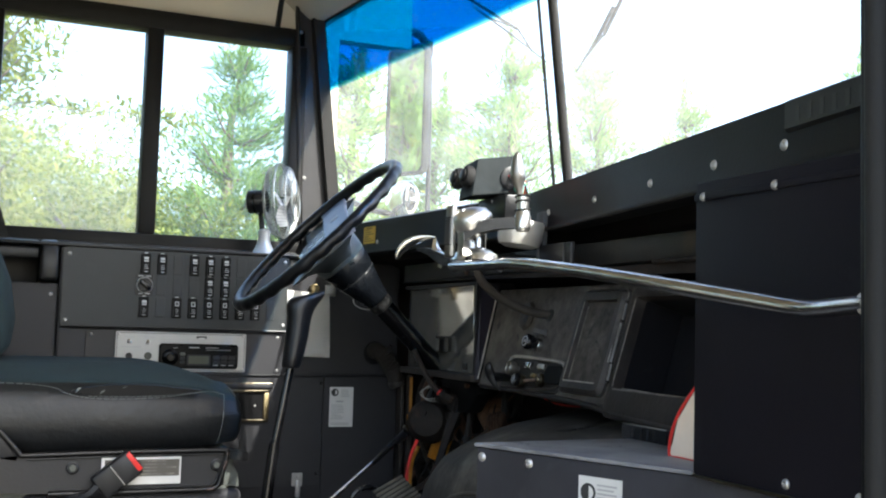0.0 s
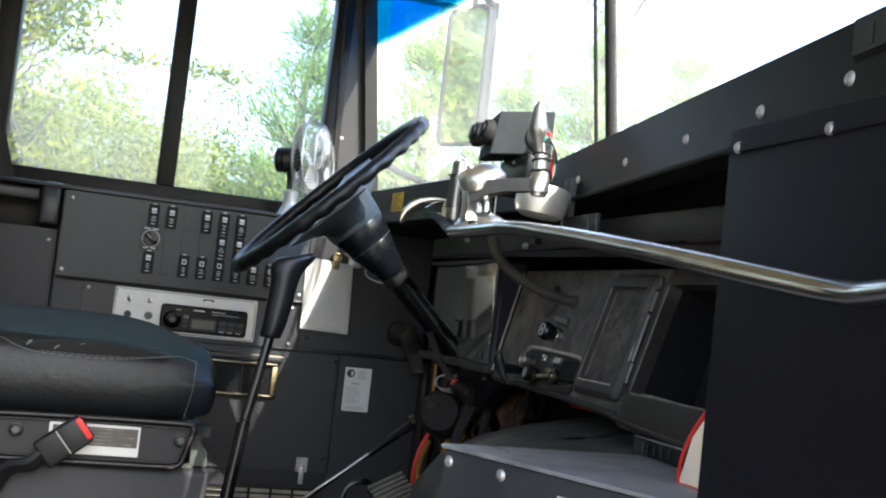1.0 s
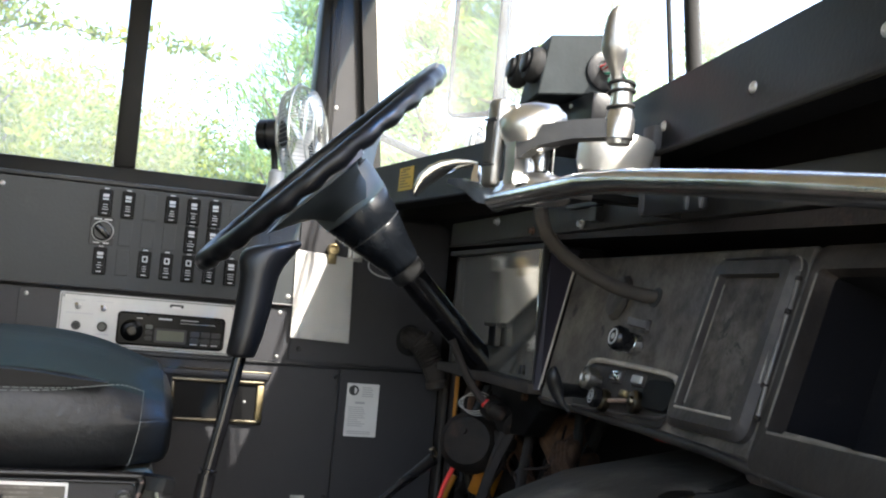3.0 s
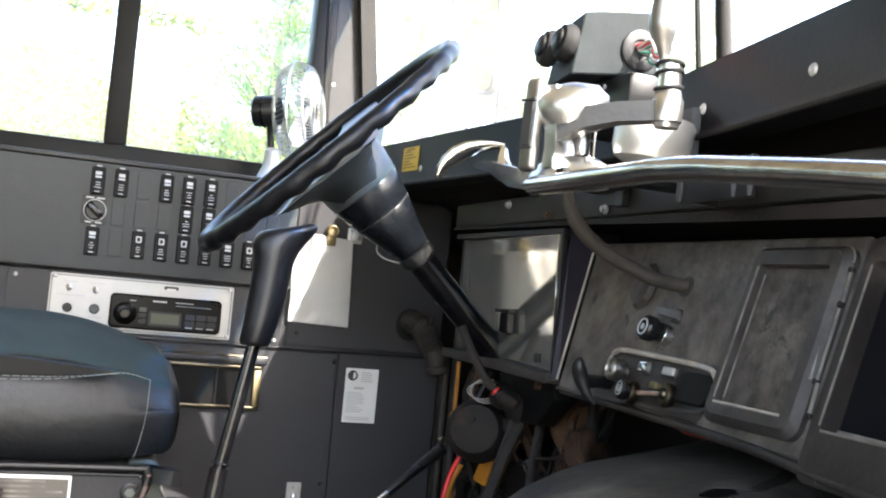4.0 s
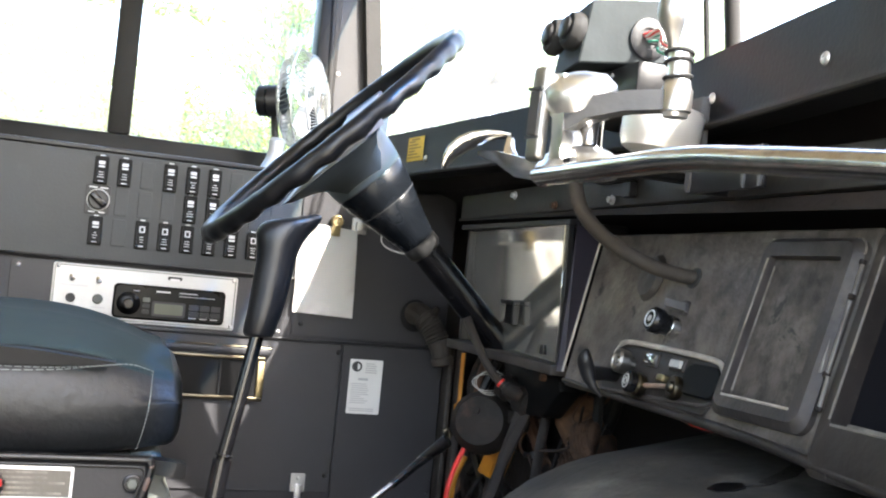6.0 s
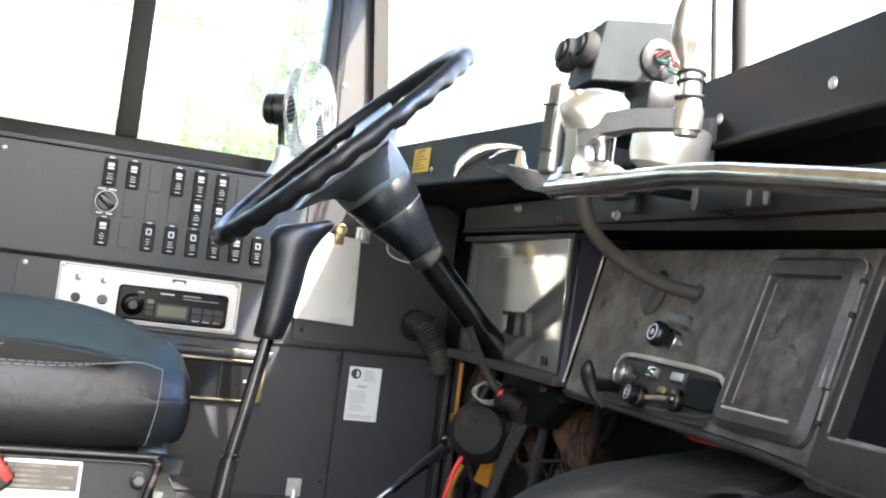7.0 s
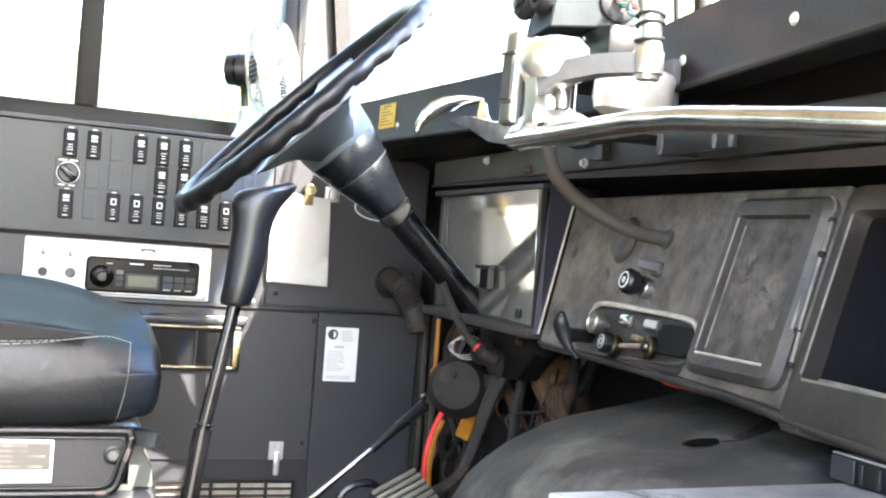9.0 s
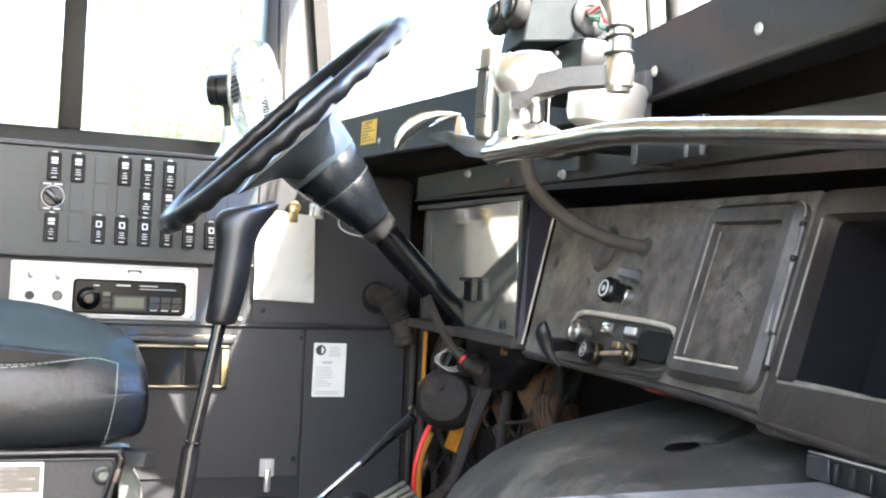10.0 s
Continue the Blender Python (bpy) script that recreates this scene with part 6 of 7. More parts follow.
vl = thing("air_valve_panel", (0.95, 2.02, 0.44), "grimy recessed plate with chrome valve knobs", "valve panel")
part("plate", slab(2.094, 1.8745, 0.428, 0.481, 0.003, 0.003, 0.012, 0.0015), BIN, vl)
part("rim", tube(smooth_line([on_dash(y, z, 0.0045) for y, z in ((2.084, 0.470), (2.076, 0.480), (2.055, 0.4848), (1.97, 0.4838), (1.892, 0.4812), (1.872, 0.4755), (1.862, 0.462), (1.860, 0.452))], 5), [0.0016] * 5 + [0.0030] * 24 + [0.0024, 0.0020, 0.0016, 0.0013, 0.0010, 0.0008, 0.0006], 8), EDGEPALE, vl, "rubbed pale upper rim", smooth=70)
part("lower_rim", tube(smooth_line([on_dash(y, z, 0.0035) for y, z in ((1.866, 0.446), (1.885, 0.4375), (1.94, 0.4345), (2.02, 0.4310), (2.085, 0.4285))], 5), 0.0022, 8), BINRAIL, vl, smooth=70)
part("rubber_block", slab(1.9295, 1.8665, 0.4435, 0.4745, 0.0075, 0.006, 0.013, 0.0015), DEEP, vl, "dark worn rubber block")
vd = Vector((-0.97, 0.12, 0.2)).normalized()
vk = on_dash(2.037, 0.4615, 0.003)
part("knob", lathe([(0.006, 0), (0.006, 0.006), (0.0118, 0.007), (0.0132, 0.010), (0.0132, 0.019), (0.0115, 0.0215), (0.0104, 0.0195), (0.0048, 0.0195), (0.0045, 0.0215), (0.0008, 0.0215)], vk, vd, 26), DULL, vl, "ribbed chrome knob", smooth=25)
for y, z, w, h, m_ in ((2.000, 0.4705, 0.020, 0.0105, CHROME), (1.949, 0.4705, 0.021, 0.0085, STEELPLATE)):
    part("button_frame", boxm(axis_frame(on_dash(y, z, 0.004), LN, (0, 1, 0)), h + 0.005, w + 0.005, 0.004, 0.001, 1), BINRAIL, vl)
    part("button", boxm(axis_frame(on_dash(y, z, 0.0065), LN, (0, 1, 0)), h, w, 0.005, 0.0015, 2), m_, vl)
part("wheel", lathe([(0.006, 0), (0.0115, 0.001), (0.0125, 0.004), (0.0125, 0.008), (0.0105, 0.010), (0.006, 0.010), (0.005, 0.013), (0.001, 0.0135)], on_dash(1.934, 0.4475, 0.003), vd, 24), TARNISH, vl, "tarnished brass wheel", smooth=25)
part("wheel", lathe([(0.006, 0), (0.0118, 0.002), (0.0128, 0.005), (0.0128, 0.010), (0.011, 0.012), (0.006, 0.012)], on_dash(1.992, 0.4410, 0.008), vd, 24), TARNISH, vl, "tarnished brass wheel", smooth=25)
part("rod", tube([on_dash(1.990, 0.4410, 0.014), on_dash(1.933, 0.4475, 0.012)], 0.0026, 10), RODCOPPER, vl, "worn copper rod")
part("bracket", boxm(axis_frame(on_dash(1.965, 0.4535, 0.006), LN, (0, 1, 0)), 0.008, 0.014, 0.010, 0.002), BRASS, vl)
part("cap", lathe([(0.0105, 0), (0.0115, 0.002), (0.0115, 0.008), (0.0095, 0.010), (0.001, 0.0102)], on_dash(1.992, 0.4410, 0.020), vd, 22), BLACKGLOSS, vl)
for r_ in (0.0072, 0.0035):
    part("cap_mark", tube([axis_frame(on_dash(1.992, 0.4410, 0.020) + vd * 0.0104, vd) @ Vector((r_ * math.cos(a), r_ * math.sin(a), 0)) for a in [2 * math.pi * k / 18 for k in range(18)]], 0.0005, 6, closed=True), GREYINK, vl)
th = thing("pull_handle", (0.90, 2.05, 0.45), "black curved pull handle under the dash", "handle")
part("stem", tube([(0.945, 2.075, 0.446), (0.905, 2.055, 0.449), (0.878, 2.04, 0.450)], [0.008, 0.0075, 0.009], 12), BLACK, th)
part("blade", tube(smooth_line([(0.872, 2.036, 0.476), (0.871, 2.037, 0.465), (0.876, 2.038, 0.452), (0.881, 2.034, 0.438), (0.890, 2.028, 0.426)], 5), [0.002, 0.004, 0.006, 0.007, 0.008, 0.0085, 0.009, 0.009, 0.009, 0.009, 0.009, 0.0085, 0.008, 0.007, 0.006, 0.0055, 0.005, 0.004, 0.003, 0.002, 0.0015], 10, flat=0.7), BLACK, th, smooth=70)

ic = thing("instrument_cluster", (0.95, 2.4, 0.44), "instrument housing behind a polished flat cover sheet", "instrument panel")
part("housing", join(box(0.951, 1.02, 2.24, 2.64, 0.432, 0.628, 0.003)), BLACKPAINT, ic)
part("cover", turned(box(-0.004, 0.0, 0, 0.388, 0, 0.1755, 0.0008, 1), pose(0.9245, 2.212, 0.4438, 0, -1.8, -3.0)), GAUGEGLASS, ic, "polished reflecting cover sheet")
part("bezel", join(box(0.918, 0.950, 2.205, 2.6085, 0.6195, 0.627, 0.001, 1), box(0.918, 0.9258, 2.205, 2.2115, 0.4436, 0.6194, 0.001, 1), box(0.930, 0.950, 2.6005, 2.6085, 0.4436, 0.6194, 0.001, 1)), BLACKPAINT, ic)
part("side_plate", prism([(0.9165, 2.2035, 0.436), (0.9275, 2.2035, 0.624), (0.979, 2.2265, 0.624), (0.9235, 2.1955, 0.436)], (0.001, 0.002, 0)), NAVY, ic, "navy side plate")
part("lower_ledge", box(0.910, 0.950, 2.205, 2.6085, 0.430, 0.4432, 0.002, 2), LEDGE, ic, "grimy brown-grey ledge below the cover")
part("cover_latch", join(*[box(0.913, 0.9225, *a, 0.001, 1) for a in ((2.350, 2.400, 0.511, 0.5165), (2.350, 2.3560, 0.4835, 0.5105))]), BLACKPAINT, ic, "black catch hook")
part("catch_plate", box(0.9185, 0.9225, 2.3565, 2.392, 0.4835, 0.5105), DEEP, ic)
part("cover_notch", box(0.918, 0.9212, 2.252, 2.262, 0.452, 0.464, 0.001), BLACK, ic)

rail = thing("dash_rail", (0.94, 1.9, 0.64), "dark steel cross rail with rusty lower edge", "rail")
part("rail", box(0.932, 0.952, 1.15, 2.66, 0.640, 0.678, 0.003), RAIL, rail)
part("flange", box(0.918, 0.932, 1.15, 1.598, 0.634, 0.640, 0.002), GRIME, rail)
part("bracket", join(box(0.887, 0.892, 1.770, 1.890, 0.638, 0.676, 0.002, 2), box(0.892, 0.931, 1.884, 1.890, 0.640, 0.676, 0.001, 1)), BLACKPAINT, rail, "black steel bracket under the bar")
for y, w_ in ((1.886, 0.0045), (1.797, 0.0022), (1.773, 0.0028)):
    part("bracket_rib", loft([[(0.8850, y - w, z), (0.8850, y + w, z), (0.8872, y + w, z), (0.8872, y - w, z)] for z, w in ((0.6395, w_ * 0.5), (0.648, w_), (0.664, w_ * 0.7), (0.6755, w_ * 0.4))]), RODDULL, rail, "scuffed bare edge")
part("bracket_hole", cyl((0.888, 1.783, 0.664), (-1, 0, 0), 0.005, 0.002, 14), INK, rail)
part("clip_plate", join(box(0.921, 0.931, 2.065, 2.150, 0.667, 0.676, 0.001, 1), box(0.921, 0.931, 2.065, 2.083, 0.648, 0.666, 0.001, 1)), BLACKPAINT, rail)
part("clip_gap", box(0.9285, 0.9312, 2.084, 2.150, 0.652, 0.6665), INK, rail)
for y, z, m_ in ((2.424, 0.668, ZINC), (2.281, 0.6475, RUSTY), (2.120, 0.648, ZINC)):
    part("bolt", join(cyl((0.9325, y, z), (-1, 0, 0), 0.0042, 0.009, 6), cyl((0.931, y, z), (-1, 0, 0), 0.0062, 0.003, 14)), m_, rail)
part("rust_band", loft([[(0.9295, y, z), (0.9295, y, z + h), (0.933, y, z + h), (0.933, y, z)] for y, z, h in ((1.15, 0.612, 0.022), (1.68, 0.6215, 0.014), (1.95, 0.6265, 0.010), (2.20, 0.632, 0.006), (2.66, 0.637, 0.003))]), RUSTFAINT, rail, "rust along the lower edge")

# ---- engine cover, side boxes ----
ec = thing("engine_cover", (0.95, 1.95, 0.0), "grey padded engine cover with dusty scuffed mat", "engine cover")
er = []
for x, zt, yl in ((0.738, 0.22, 1.99), (0.744, 0.290, 2.03), (0.762, 0.335, 2.08), (0.80, 0.358, 2.125), (0.85, 0.370, 2.17), (0.92, 0.380, 2.225), (1.19, 0.415, 2.30)):
    er.append([(x, yl + 0.012, 0.0), (x, yl + 0.006, zt - 0.18), (x, yl - 0.006, zt - 0.11), (x, yl - 0.025, zt - 0.075), (x, yl - 0.065, zt - 0.05), (x, yl - 0.13, zt - 0.028), (x, yl - 0.22, zt - 0.008), (x, yl - 0.33, zt), (x, 1.70, zt), (x, 1.655, zt - 0.03), (x, 1.65, 0.0)])
eb = loft(er)
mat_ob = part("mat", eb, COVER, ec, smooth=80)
# faces of the mat below 0.19 m take a darker second material
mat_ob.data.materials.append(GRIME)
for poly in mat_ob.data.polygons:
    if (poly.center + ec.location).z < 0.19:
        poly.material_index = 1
part("seam", tube(smooth_line([(0.744, 1.95, 0.235), (0.744, 1.9, 0.262), (0.745, 1.8, 0.284), (0.746, 1.66, 0.288)], 5), 0.0035, 8), COVER, ec)
part("hand_hole", prism([(0.884, 1.808, 0.3745), (0.898, 1.819, 0.3765), (0.910, 1.820, 0.3782), (0.923, 1.811, 0.3800), (0.916, 1.796, 0.3790), (0.900, 1.790, 0.3768), (0.886, 1.794, 0.3748)], (0, 0, 0.0012), 0.0004, 1), DEEP, ec, "dark torn hand hole")
# the shadow of a dented crease, drawn as a thin dark tube on the mat
part("crease", tube(smooth_line([(0.918, 1.800, 0.3800), (0.935, 1.796, 0.3818), (0.955, 1.806, 0.3842), (0.985, 1.835, 0.3880)], 5), [0.0006] + [0.0016] * 7 + [0.0022] * 5 + [0.003] * 2 + [0.001], 8), GRIME, ec, "crease in the mat, its shadow drawn as a dark line", smooth=80)
part("tear", prism([(0.935, 1.805, 0.3830), (0.975, 1.83, 0.3880), (1.02, 1.865, 0.3935), (1.025, 1.85, 0.3940), (0.98, 1.812, 0.3885), (0.94, 1.795, 0.3835)], (0, 0, 0.0008)), GRIME, ec, "dark greasy scuff")

sb = thing("step_well_box", (0.85, 1.3, 0.0), "black metal box with dusty top beside the steps", "box")
outl = [(0.655, 1.602), (0.786, 1.316), (0.787, 1.0), (1.16, 1.0), (1.17, 1.646)]
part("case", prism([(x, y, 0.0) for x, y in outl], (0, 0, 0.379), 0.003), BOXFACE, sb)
part("lid", prism([(x - (0.003 if x < 0.9 else 0), y + (0.003 if y > 1.6 else 0), 0.3795) for x, y in outl], (0, 0, 0.005), 0.0015), BOX, sb, "dusty scuffed lid, sky reflection in its pale colour")
dd = Vector((0.786 - 0.655, 1.316 - 1.602, 0)).normalized()
dn = Vector((dd.y, -dd.x, 0))
dn = dn if dn.x < 0 else -dn
for s in (0.010, 0.088):
    screw(sb, Vector((0.655, 1.602, 0.367)) + dd * s + dn * 0.0005, dn, 0.0062)
lm = axis_frame(Vector((0.655, 1.602, 0.339)) + dd * 0.196, dn)
lab = part("label", boxm(lm, 0.062, 0.046, 0.0012), WHITE, sb, "white label with round emblem")
part("emblem", cyl(lm @ Vector((-0.017, 0.004, 0.0004)), dn, 0.011, 0.0006, 22), INK, lab)
part("emblem_light", prism([lm @ Vector((-0.017 + 0.008 * math.cos(radians(a)), 0.004 + 0.008 * math.sin(radians(a)), 0.0012)) for a in range(-80, 90, 20)], dn * 0.0002), WHITE, lab)
part("print", join(*[boxm(lm @ pose(0.010 - (k % 2) * 0.002, 0.014 - 0.005 * k, 0.0008), 0.028 - 0.005 * (k % 2), 0.002, 0.0006) for k in range(6)]), GREYINK, lab, smooth=0)

tpn = thing("tall_side_panel", (0.79, 1.2, 0.36), "tall black sheet metal panel with bright screws", "panel")
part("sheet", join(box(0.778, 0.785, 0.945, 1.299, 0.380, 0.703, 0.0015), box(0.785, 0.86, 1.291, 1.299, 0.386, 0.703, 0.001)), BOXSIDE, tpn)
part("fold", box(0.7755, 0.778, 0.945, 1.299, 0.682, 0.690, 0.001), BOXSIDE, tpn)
part("bottom_edge", box(0.7745, 0.7778, 0.945, 1.298, 0.380, 0.3835, 0.001), TARNISH, tpn, "bright metal strip along the lower edge")
for y, z in ((1.284, 0.686), (1.167, 0.686), (1.149, 0.394), (1.054, 0.395)):
    screw(tpn, (0.777, y, z), (-1, 0, 0), 0.0052)

pch = thing("red_edged_pouch", (0.86, 1.43, 0.382), "cream pouch with red piping standing on the box", "pouch")
pb = loft([[(0.842, 1.437, 0.381), (0.850, 1.29, 0.381), (0.862, 1.29, 0.381), (0.856, 1.437, 0.381)], [(0.846, 1.425, 0.43), (0.850, 1.29, 0.43), (0.866, 1.29, 0.43), (0.860, 1.425, 0.43)], [(0.858, 1.400, 0.475), (0.862, 1.29, 0.475), (0.868, 1.29, 0.475), (0.864, 1.400, 0.475)]])
part("pouch", bevelled(pb, 0.004, 2), POUCH, pch, smooth=60)
part("piping", tube(smooth_line([(0.841, 1.30, 0.385), (0.8415, 1.41, 0.384), (0.842, 1.437, 0.388), (0.8455, 1.428, 0.43), (0.858, 1.402, 0.474), (0.863, 1.385, 0.479), (0.864, 1.29, 0.479)], 5), 0.0020, 8), RED, pch, "red piping")

vb = thing("vent_block", (0.93, 1.57, 0.381), "small black slotted vent block on the box lid", "vent")
part("body", box(0.900, 0.955, 1.530, 1.636, 0.385, 0.4045, 0.002), BLACK, vb)
part("top_edge", box(0.8985, 0.902, 1.530, 1.636, 0.4045, 0.406, 0.0005, 1), ZINC, vb, "bright worn top edge")
part("end_cap", box(0.8975, 0.8998, 1.612, 1.636, 0.386, 0.4035, 0.0008, 1), PANEL, vb)
for k in range(4):
    part("louvre", box(0.8970, 0.8998, 1.603 - k * 0.017, 1.607 - k * 0.017, 0.3875, 0.4015, 0.0006, 1), SEATPL, vb)

# ---- foot well ----
hbk = thing("brake_lever", (0.66, 2.3, 0.19), "steel rod lever with black sleeve in the foot well", "lever")
part("rod", tube([(0.60, 2.27, 0.155), (0.663, 2.30, 0.196), (0.79, 2.366, 0.274)], [0.0048, 0.0046, 0.004], 12), CHROME, hbk)
part("sleeve", tube([(0.765, 2.353, 0.258), (0.80, 2.372, 0.281), (0.852, 2.40, 0.312)], [0.0055, 0.0065, 0.0095], 12), BLACKGLOSS, hbk)
part("fork", tube(smooth_line([(0.848, 2.398, 0.309), (0.856, 2.40, 0.318), (0.852, 2.40, 0.328), (0.846, 2.40, 0.325)], 4), 0.003, 8), TARNISH, hbk)
PEDAL = material("worn_grey_pedal_rubber", (0.115, 0.104, 0.086), 0.7, vary=0.3, scale=30, bump=0.2)
pd = thing("brake_pedal", (0.85, 2.35, 0.1), "worn grey ribbed rubber pedal", "pedal")
pu = Vector((0.86, 0.10, 0.42)).normalized()
pn = Vector((-0.35, -0.55, 0.75))
pn = (pn - pu * pn.dot(pu)).normalized()
pv = pn.cross(pu)
pmx = Matrix((pv, pu, pn)).transposed().to_4x4()
pmx.translation = (0.815, 2.335, 0.193)
part("pad", boxm(pmx, 0.080, 0.075, 0.014, 0.005, 2), RUBBER, pd)
for k in range(7):
    part("rib", boxm(pmx @ pose(-0.033 + k * 0.011, 0, 0.0085), 0.006, 0.070, 0.006, 0.0015, 1), PEDAL, pd)
part("pedal_arm", tube(smooth_line([pmx @ Vector((0, 0, -0.008)), (0.90, 2.37, 0.22), (0.94, 2.39, 0.30), (0.975, 2.40, 0.37)], 5), 0.006, 8, flat=1.4), GRIME, pd)
cl = thing("black_cable_loop", (0.77, 2.4, 0.15), "black cable loop on the floor panel", "cable")
part("cable", tube(smooth_line([(0.735, 2.40, 0.165), (0.745, 2.40, 0.192), (0.775, 2.40, 0.203), (0.80, 2.40, 0.190), (0.815, 2.40, 0.16), (0.82, 2.40, 0.0)], 6), 0.006, 8), BLACKGLOSS, cl)
can = thing("wiper_motor", (0.94, 2.5, 0.25), "dark grimy round motor housing under the dash", "motor")
part("housing", lathe([(0.02, -0.045), (0.042, -0.036), (0.047, -0.01), (0.047, 0.02), (0.036, 0.04), (0.012, 0.046)], (0.945, 2.50, 0.325), (-0.5, -0.8, 0.2), 24), GRIME, can)
part("terminal", cyl((0.925, 2.475, 0.345), (-0.6, -0.7, 0.3), 0.006, 0.014, 10), GRIME, can)
part("lug", boxm(pose(0.985, 2.47, 0.335, 0, 20, 30), 0.05, 0.02, 0.02, 0.004), GRIME, can)
rc = thing("red_cable", (0.9, 2.5, 0.15), "thick bright red battery cable in the foot well", "cable")
part("cable", tube(smooth_line([(0.918, 2.50, 0.288), (0.902, 2.495, 0.255), (0.892, 2.49, 0.215), (0.896, 2.49, 0.17), (0.91, 2.49, 0.10), (0.92, 2.5, 0.0)], 6), 0.0038, 10), RED, rc)
oc = thing("orange_cable", (0.92, 2.52, 0.1), "orange cable behind the red cable", "cable")
part("cable", tube(smooth_line([(0.930, 2.53, 0.27), (0.915, 2.53, 0.23), (0.912, 2.525, 0.17), (0.925, 2.52, 0.08), (0.93, 2.52, 0.0)], 6), 0.006, 10), ORANGE, oc)
ob_ = thing("orange_connector", (0.99, 2.55, 0.23), "orange plastic connector block", "connector")
part("block", boxm(pose(0.992, 2.55, 0.262, 10, 15, 20), 0.034, 0.03, 0.058, 0.004), ORANGE, ob_)
part("stem", tube([(0.985, 2.55, 0.24), (0.975, 2.55, 0.16), (0.97, 2.55, 0.0)], 0.007, 8), GRIME, ob_)
yr = thing("yellow_rod", (1.01, 2.8, 0.28), "thin yellow painted rod in the dark corner", "rod")
part("rod", tube([(1.012, 2.80, 0.408), (1.012, 2.80, 0.315)], 0.004, 8), ORANGE, yr)
part("tip", lathe([(0.004, 0), (0.009, 0.004), (0.009, 0.016), (0.004, 0.02)], (1.012, 2.80, 0.298), (0, 0, 1), 12), ORANGE, yr)
for i, (a, b, c, w) in enumerate((((0.965, 2.40, 0.37), (0.940, 2.40, 0.29), (0.908, 2.38, 0.19), 0.009), ((0.995, 2.38, 0.38), (0.985, 2.38, 0.30), (0.970, 2.36, 0.20), 0.008))):
    s_ = thing("pedal_strut", c, "dark steel strut under the dash", "strut", group="pedal struts")
    part("strut", tube([a, b, c, (c[0] - 0.02, c[1], 0.0)], w, 8, flat=0.35, up=(0, 1, 0)), GRIME, s_)
    part("pivot", cyl(Vector(a) - Vector((0, 0.012, 0)), (0, 1, 0), 0.012, 0.024, 14), GRIME, s_)
bt = thing("steering_boot", (0.92, 2.8, 0.40), "ribbed grey rubber boot at the wall", "boot")
bp = smooth_line([(0.928, 2.866, 0.470), (0.931, 2.834, 0.470), (0.941, 2.814, 0.459), (0.953, 2.804, 0.441), (0.964, 2.799, 0.418), (0.970, 2.797, 0.395)], 9)
br_ = [(0.0225, 0.0195)[k % 2] if 15 < k < 34 else (0.0210 if k <= 15 else 0.0205 - 0.0003 * (k - 34)) for k in range(len(bp))]
part("boot", tube(bp, br_, 16), material("grey_boot_rubber", (0.027, 0.023, 0.020), 0.7, vary=0.4, scale=30, bump=0.3), bt, smooth=12)
part("boot_tab", boxm(pose(0.950, 2.800, 0.477, 15, 20, 0), 0.011, 0.010, 0.022, 0.004, 2), GRIME, bt)
part("boot_end", lathe([(0.018, -0.004), (0.021, 0.0), (0.020, 0.010), (0.012, 0.014)], bp[-1], Vector(bp[-1]) - Vector(bp[-4]), 14), LEDGE, bt)
part("flange", lathe([(0.027, 0), (0.027, 0.002), (0.022, 0.003)], (0.928, 2.8535, 0.466), (0, -1, 0), 22, 1.0, 1.1), DEEP, bt)
wl = thing("loose_wires", (0.93, 2.5, 0.36), "loop of thin pale wires under the dash", "wires")
for k in range(3):
    part("wire", tube([(0.925 + 0.024 * math.cos(a) + k * 0.003, 2.45, 0.392 + (0.012 + k * 0.003) * math.sin(a)) for a in [2 * math.pi * j / 24 for j in range(24)]], 0.0007, 5, closed=True), GREYWALL, wl)
for k in range(3):
    part("wire", tube(smooth_line([(0.97, 2.02 - k * 0.01, 0.412), (0.985, 1.99, 0.407 - k * 0.002), (1.0, 1.94, 0.406 - k * 0.002), (1.01, 1.88, 0.412)], 5), 0.0010, 5), (GRIME, RED, GRIME)[k], wl)
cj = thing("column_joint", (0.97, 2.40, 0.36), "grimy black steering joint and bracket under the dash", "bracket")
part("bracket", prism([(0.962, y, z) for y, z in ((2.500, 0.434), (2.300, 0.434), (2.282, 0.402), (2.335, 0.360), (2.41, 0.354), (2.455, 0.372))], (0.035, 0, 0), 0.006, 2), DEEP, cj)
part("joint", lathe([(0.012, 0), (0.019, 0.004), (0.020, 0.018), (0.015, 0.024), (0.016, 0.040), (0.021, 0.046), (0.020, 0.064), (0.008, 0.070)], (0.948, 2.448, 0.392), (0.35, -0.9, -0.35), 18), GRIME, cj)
for y, z in ((2.33, 0.415), (2.40, 0.385)):
    part("bolt", cyl(Vector((0.962, y, z)), (-1, 0, 0.1), 0.0055, 0.008, 6), RUSTY, cj)
bl = thing("brown_duct", (1.03, 2.35, 0.25), "brown dirty fibre air duct under the dash", "duct")
duct = lathe([(0.016, -0.01), (0.028, 0.0), (0.034, 0.02), (0.029, 0.04), (0.036, 0.065), (0.031, 0.11), (0.038, 0.14), (0.03, 0.18)], (1.045, 2.40, 0.372), (0.25, -0.35, -0.8), 20)
for v in duct.verts:
    v.co += Vector((math.sin(v.co.z * 310 + v.co.y * 170), math.sin(v.co.x * 290 + v.co.z * 210), math.sin(v.co.y * 330))) * 0.004
part("duct", duct, FIBRE, bl)
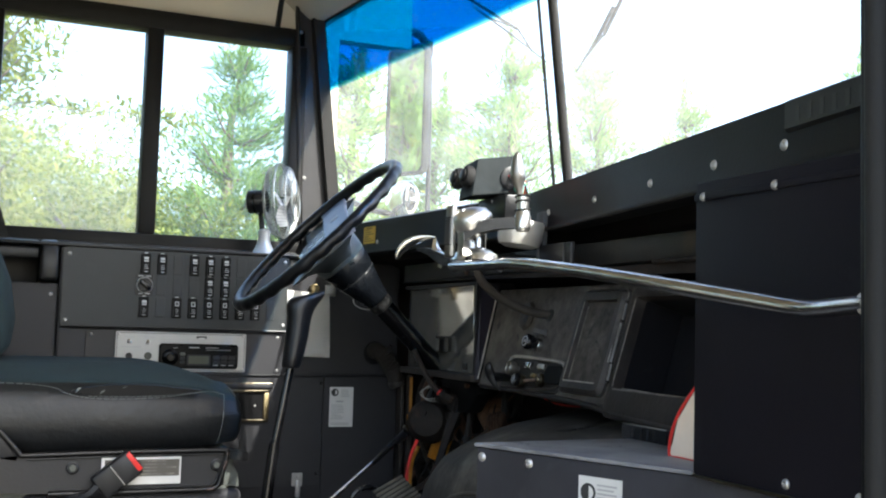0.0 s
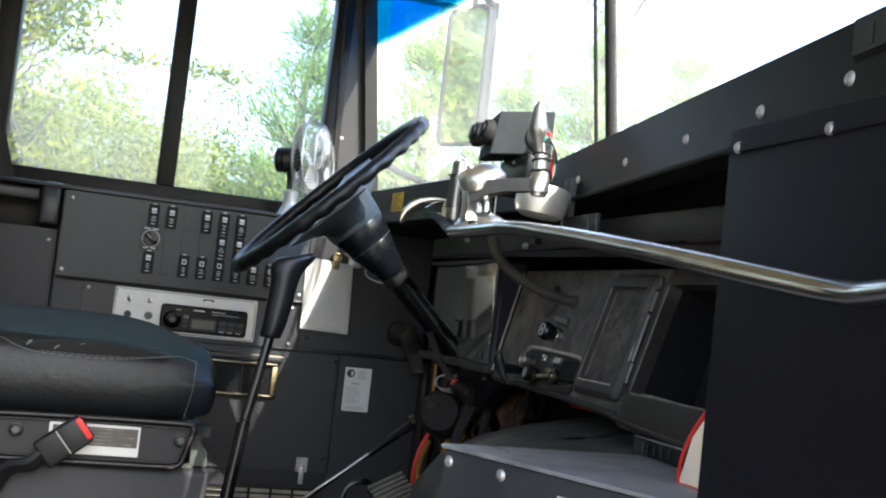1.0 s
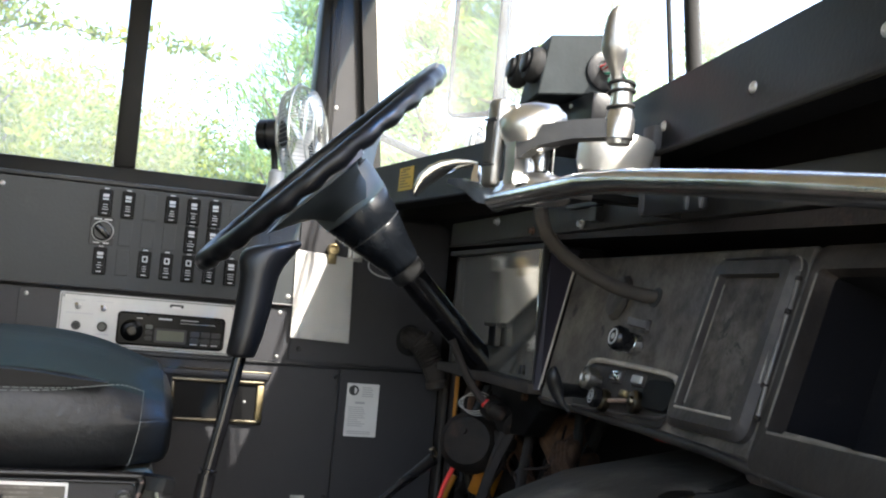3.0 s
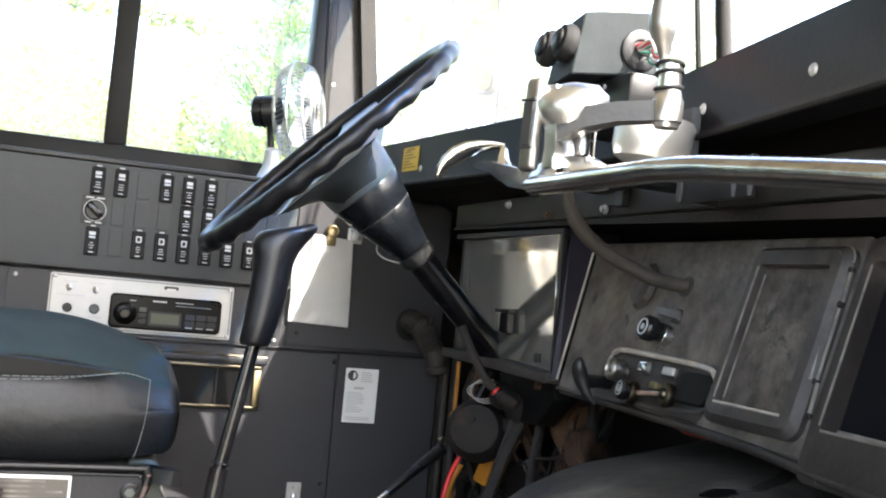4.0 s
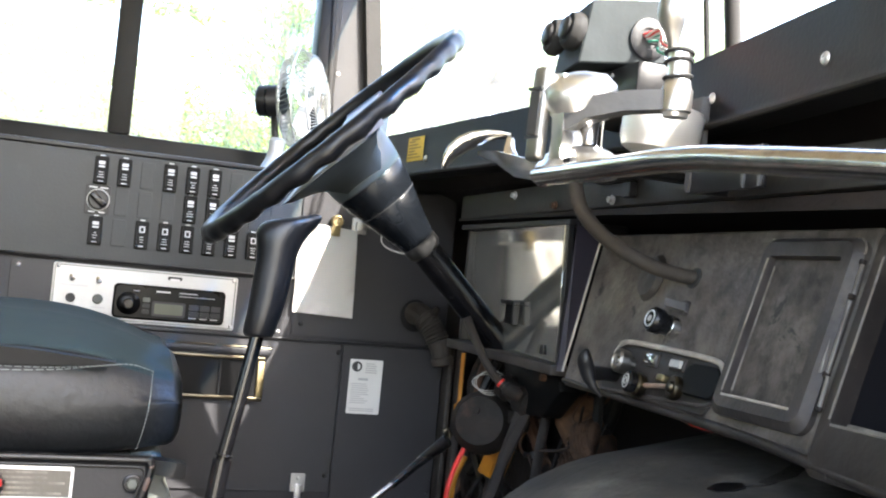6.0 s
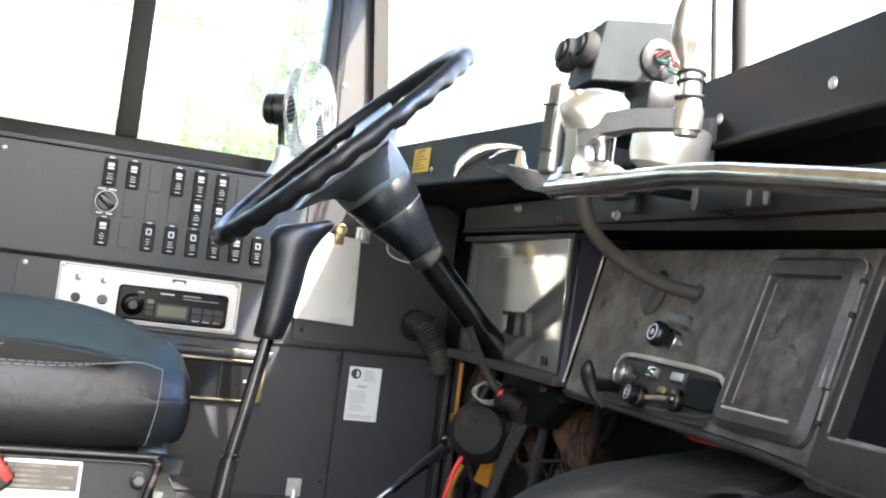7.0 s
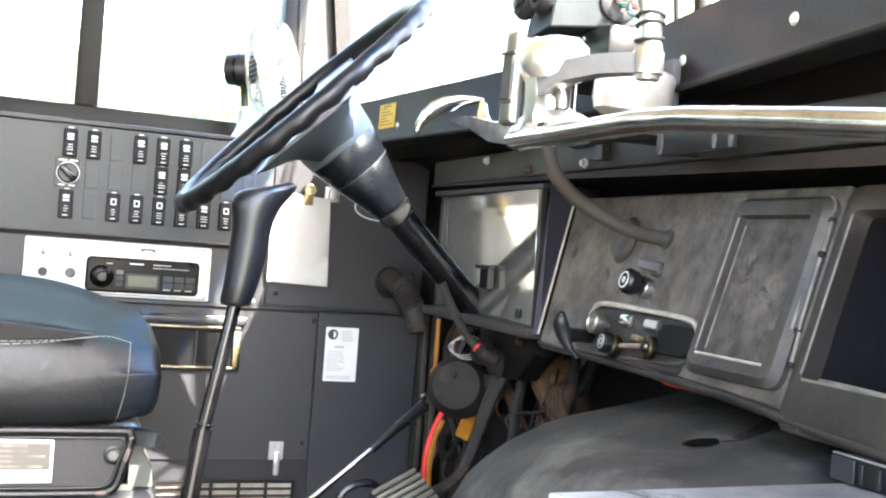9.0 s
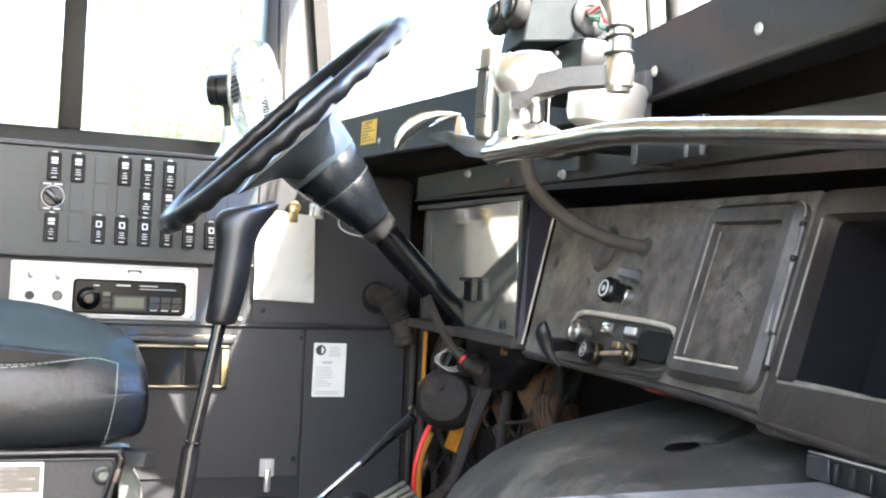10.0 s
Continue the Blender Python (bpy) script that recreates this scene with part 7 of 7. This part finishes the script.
part("clamp", lathe([(0.035, 0.0), (0.035, 0.008)], (1.058, 2.38, 0.33), (0.25, -0.35, -0.8), 20), GRIME, bl)
kp = thing("kick_panel_edge", (1.0, 2.84, 0.2), "rusty steel edge strip of the foot well", "strip")
part("strip", box(0.994, 1.004, 2.825, 2.86, 0.0, 0.412, 0.002), LEDGE, kp)
part("strip", box(1.006, 1.018, 2.800, 2.822, 0.0, 0.412, 0.002), LEDGE, kp)
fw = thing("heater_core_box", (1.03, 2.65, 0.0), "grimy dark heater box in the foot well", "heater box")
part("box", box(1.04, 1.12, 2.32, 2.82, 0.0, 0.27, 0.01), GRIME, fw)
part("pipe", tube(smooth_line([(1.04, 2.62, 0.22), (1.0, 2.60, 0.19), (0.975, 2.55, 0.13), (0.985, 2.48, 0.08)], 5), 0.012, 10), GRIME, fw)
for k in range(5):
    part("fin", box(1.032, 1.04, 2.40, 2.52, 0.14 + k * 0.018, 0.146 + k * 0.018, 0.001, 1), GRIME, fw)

# a tangle of cables and hoses in the dark behind the pedals
rnd = random.Random(23)
for k in range(12):
    m_ = (GRIME, RUBBER, GRIME, RUSTY, BLACK, RUBBER)[k % 6]
    x0, y0 = rnd.uniform(0.99, 1.08), rnd.uniform(2.30, 2.78)
    pts = [(x0, y0, 0.0)]
    for j in range(4):
        pts.append((x0 + rnd.uniform(-0.03, 0.04), y0 + rnd.uniform(-0.06, 0.06), 0.10 + j * 0.085 + rnd.uniform(-0.02, 0.02)))
    pts.append((x0 + 0.06, y0 + rnd.uniform(-0.05, 0.05), 0.50))
    c_ = thing("hose", (x0, y0, 0.0), "dirty cable or hose behind the pedals", "hose", group="hoses behind the pedals")
    r_ = rnd.uniform(0.004, 0.012)
    part("hose", tube(smooth_line(pts, 5), r_, 8), m_, c_)
    part("clamp", tube([pts[2], Vector(pts[2]) + (Vector(pts[3]) - Vector(pts[2])) * 0.15], r_ * 1.25, 10), GRIME, c_)

# thin loose wires and cable ends among the hoses
rnd = random.Random(41)
WIREMATS = (BLACK, GRIME, RUSTY, BLACK, GRIME, FIBRE, RUBBER, RUSTY)
for k in range(14):
    y0, z0 = rnd.uniform(2.30, 2.70), rnd.uniform(0.14, 0.38)
    x0 = 0.985 + rnd.uniform(0.0, 0.05)
    pts = [(x0 + 0.05, y0 + rnd.uniform(-0.03, 0.03), z0 + 0.06)]
    for j in range(3):
        pts.append((x0 + rnd.uniform(-0.012, 0.02), y0 + rnd.uniform(-0.05, 0.05), z0 - 0.025 * j + rnd.uniform(-0.02, 0.02)))
    pts.append((x0 + 0.06, y0 + rnd.uniform(-0.06, 0.06), z0 - 0.12))
    w_ = thing("loose_wire", pts[2], "thin dirty wire hanging in the foot well", "wire", group="loose wires in the foot well")
    r_ = rnd.uniform(0.0010, 0.0028)
    part("wire", tube(smooth_line(pts, 5), r_, 6), WIREMATS[k % 8], w_)
    part("terminal", tube([pts[2], Vector(pts[2]) + (Vector(pts[3]) - Vector(pts[2])) * 0.25], r_ * 1.7, 8), (GRIME, BLACK)[k % 2], w_)
# torn insulation lumps round the duct
INSUL = material("torn_brown_insulation", (0.060, 0.031, 0.017), 0.95, vary=0.6, scale=60, bump=0.8, grain=130, dust=(0.018, 0.011, 0.008), dust_at=0.50, dust_scale=30)
for k, (x, y, z, r, long) in enumerate(((1.015, 2.300, 0.338, 0.022, 2.1), (1.03, 2.36, 0.285, 0.026, 1.3))):
    lump = bmesh.new()
    bmesh.ops.create_icosphere(lump, subdivisions=5, radius=r)
    for v in lump.verts:
        d = v.co.normalized()
        v.co *= 0.88 + 0.10 * math.sin(d.x * 4 + k) + 0.08 * math.sin(d.y * 6 + 2 * k) + 0.05 * math.sin(d.z * 17 + d.x * 13) + 0.04 * math.sin(d.x * 41 + d.y * 29) * math.sin(d.z * 37 + k)
        v.co.y *= long
    solo("insulation_lump", turned(lump, pose(x, y, z, 33, 10, -25 + 30 * k)), INSUL, (x, y, z), "torn brown fibre insulation round the duct", "insulation", group="torn insulation", smooth=70)
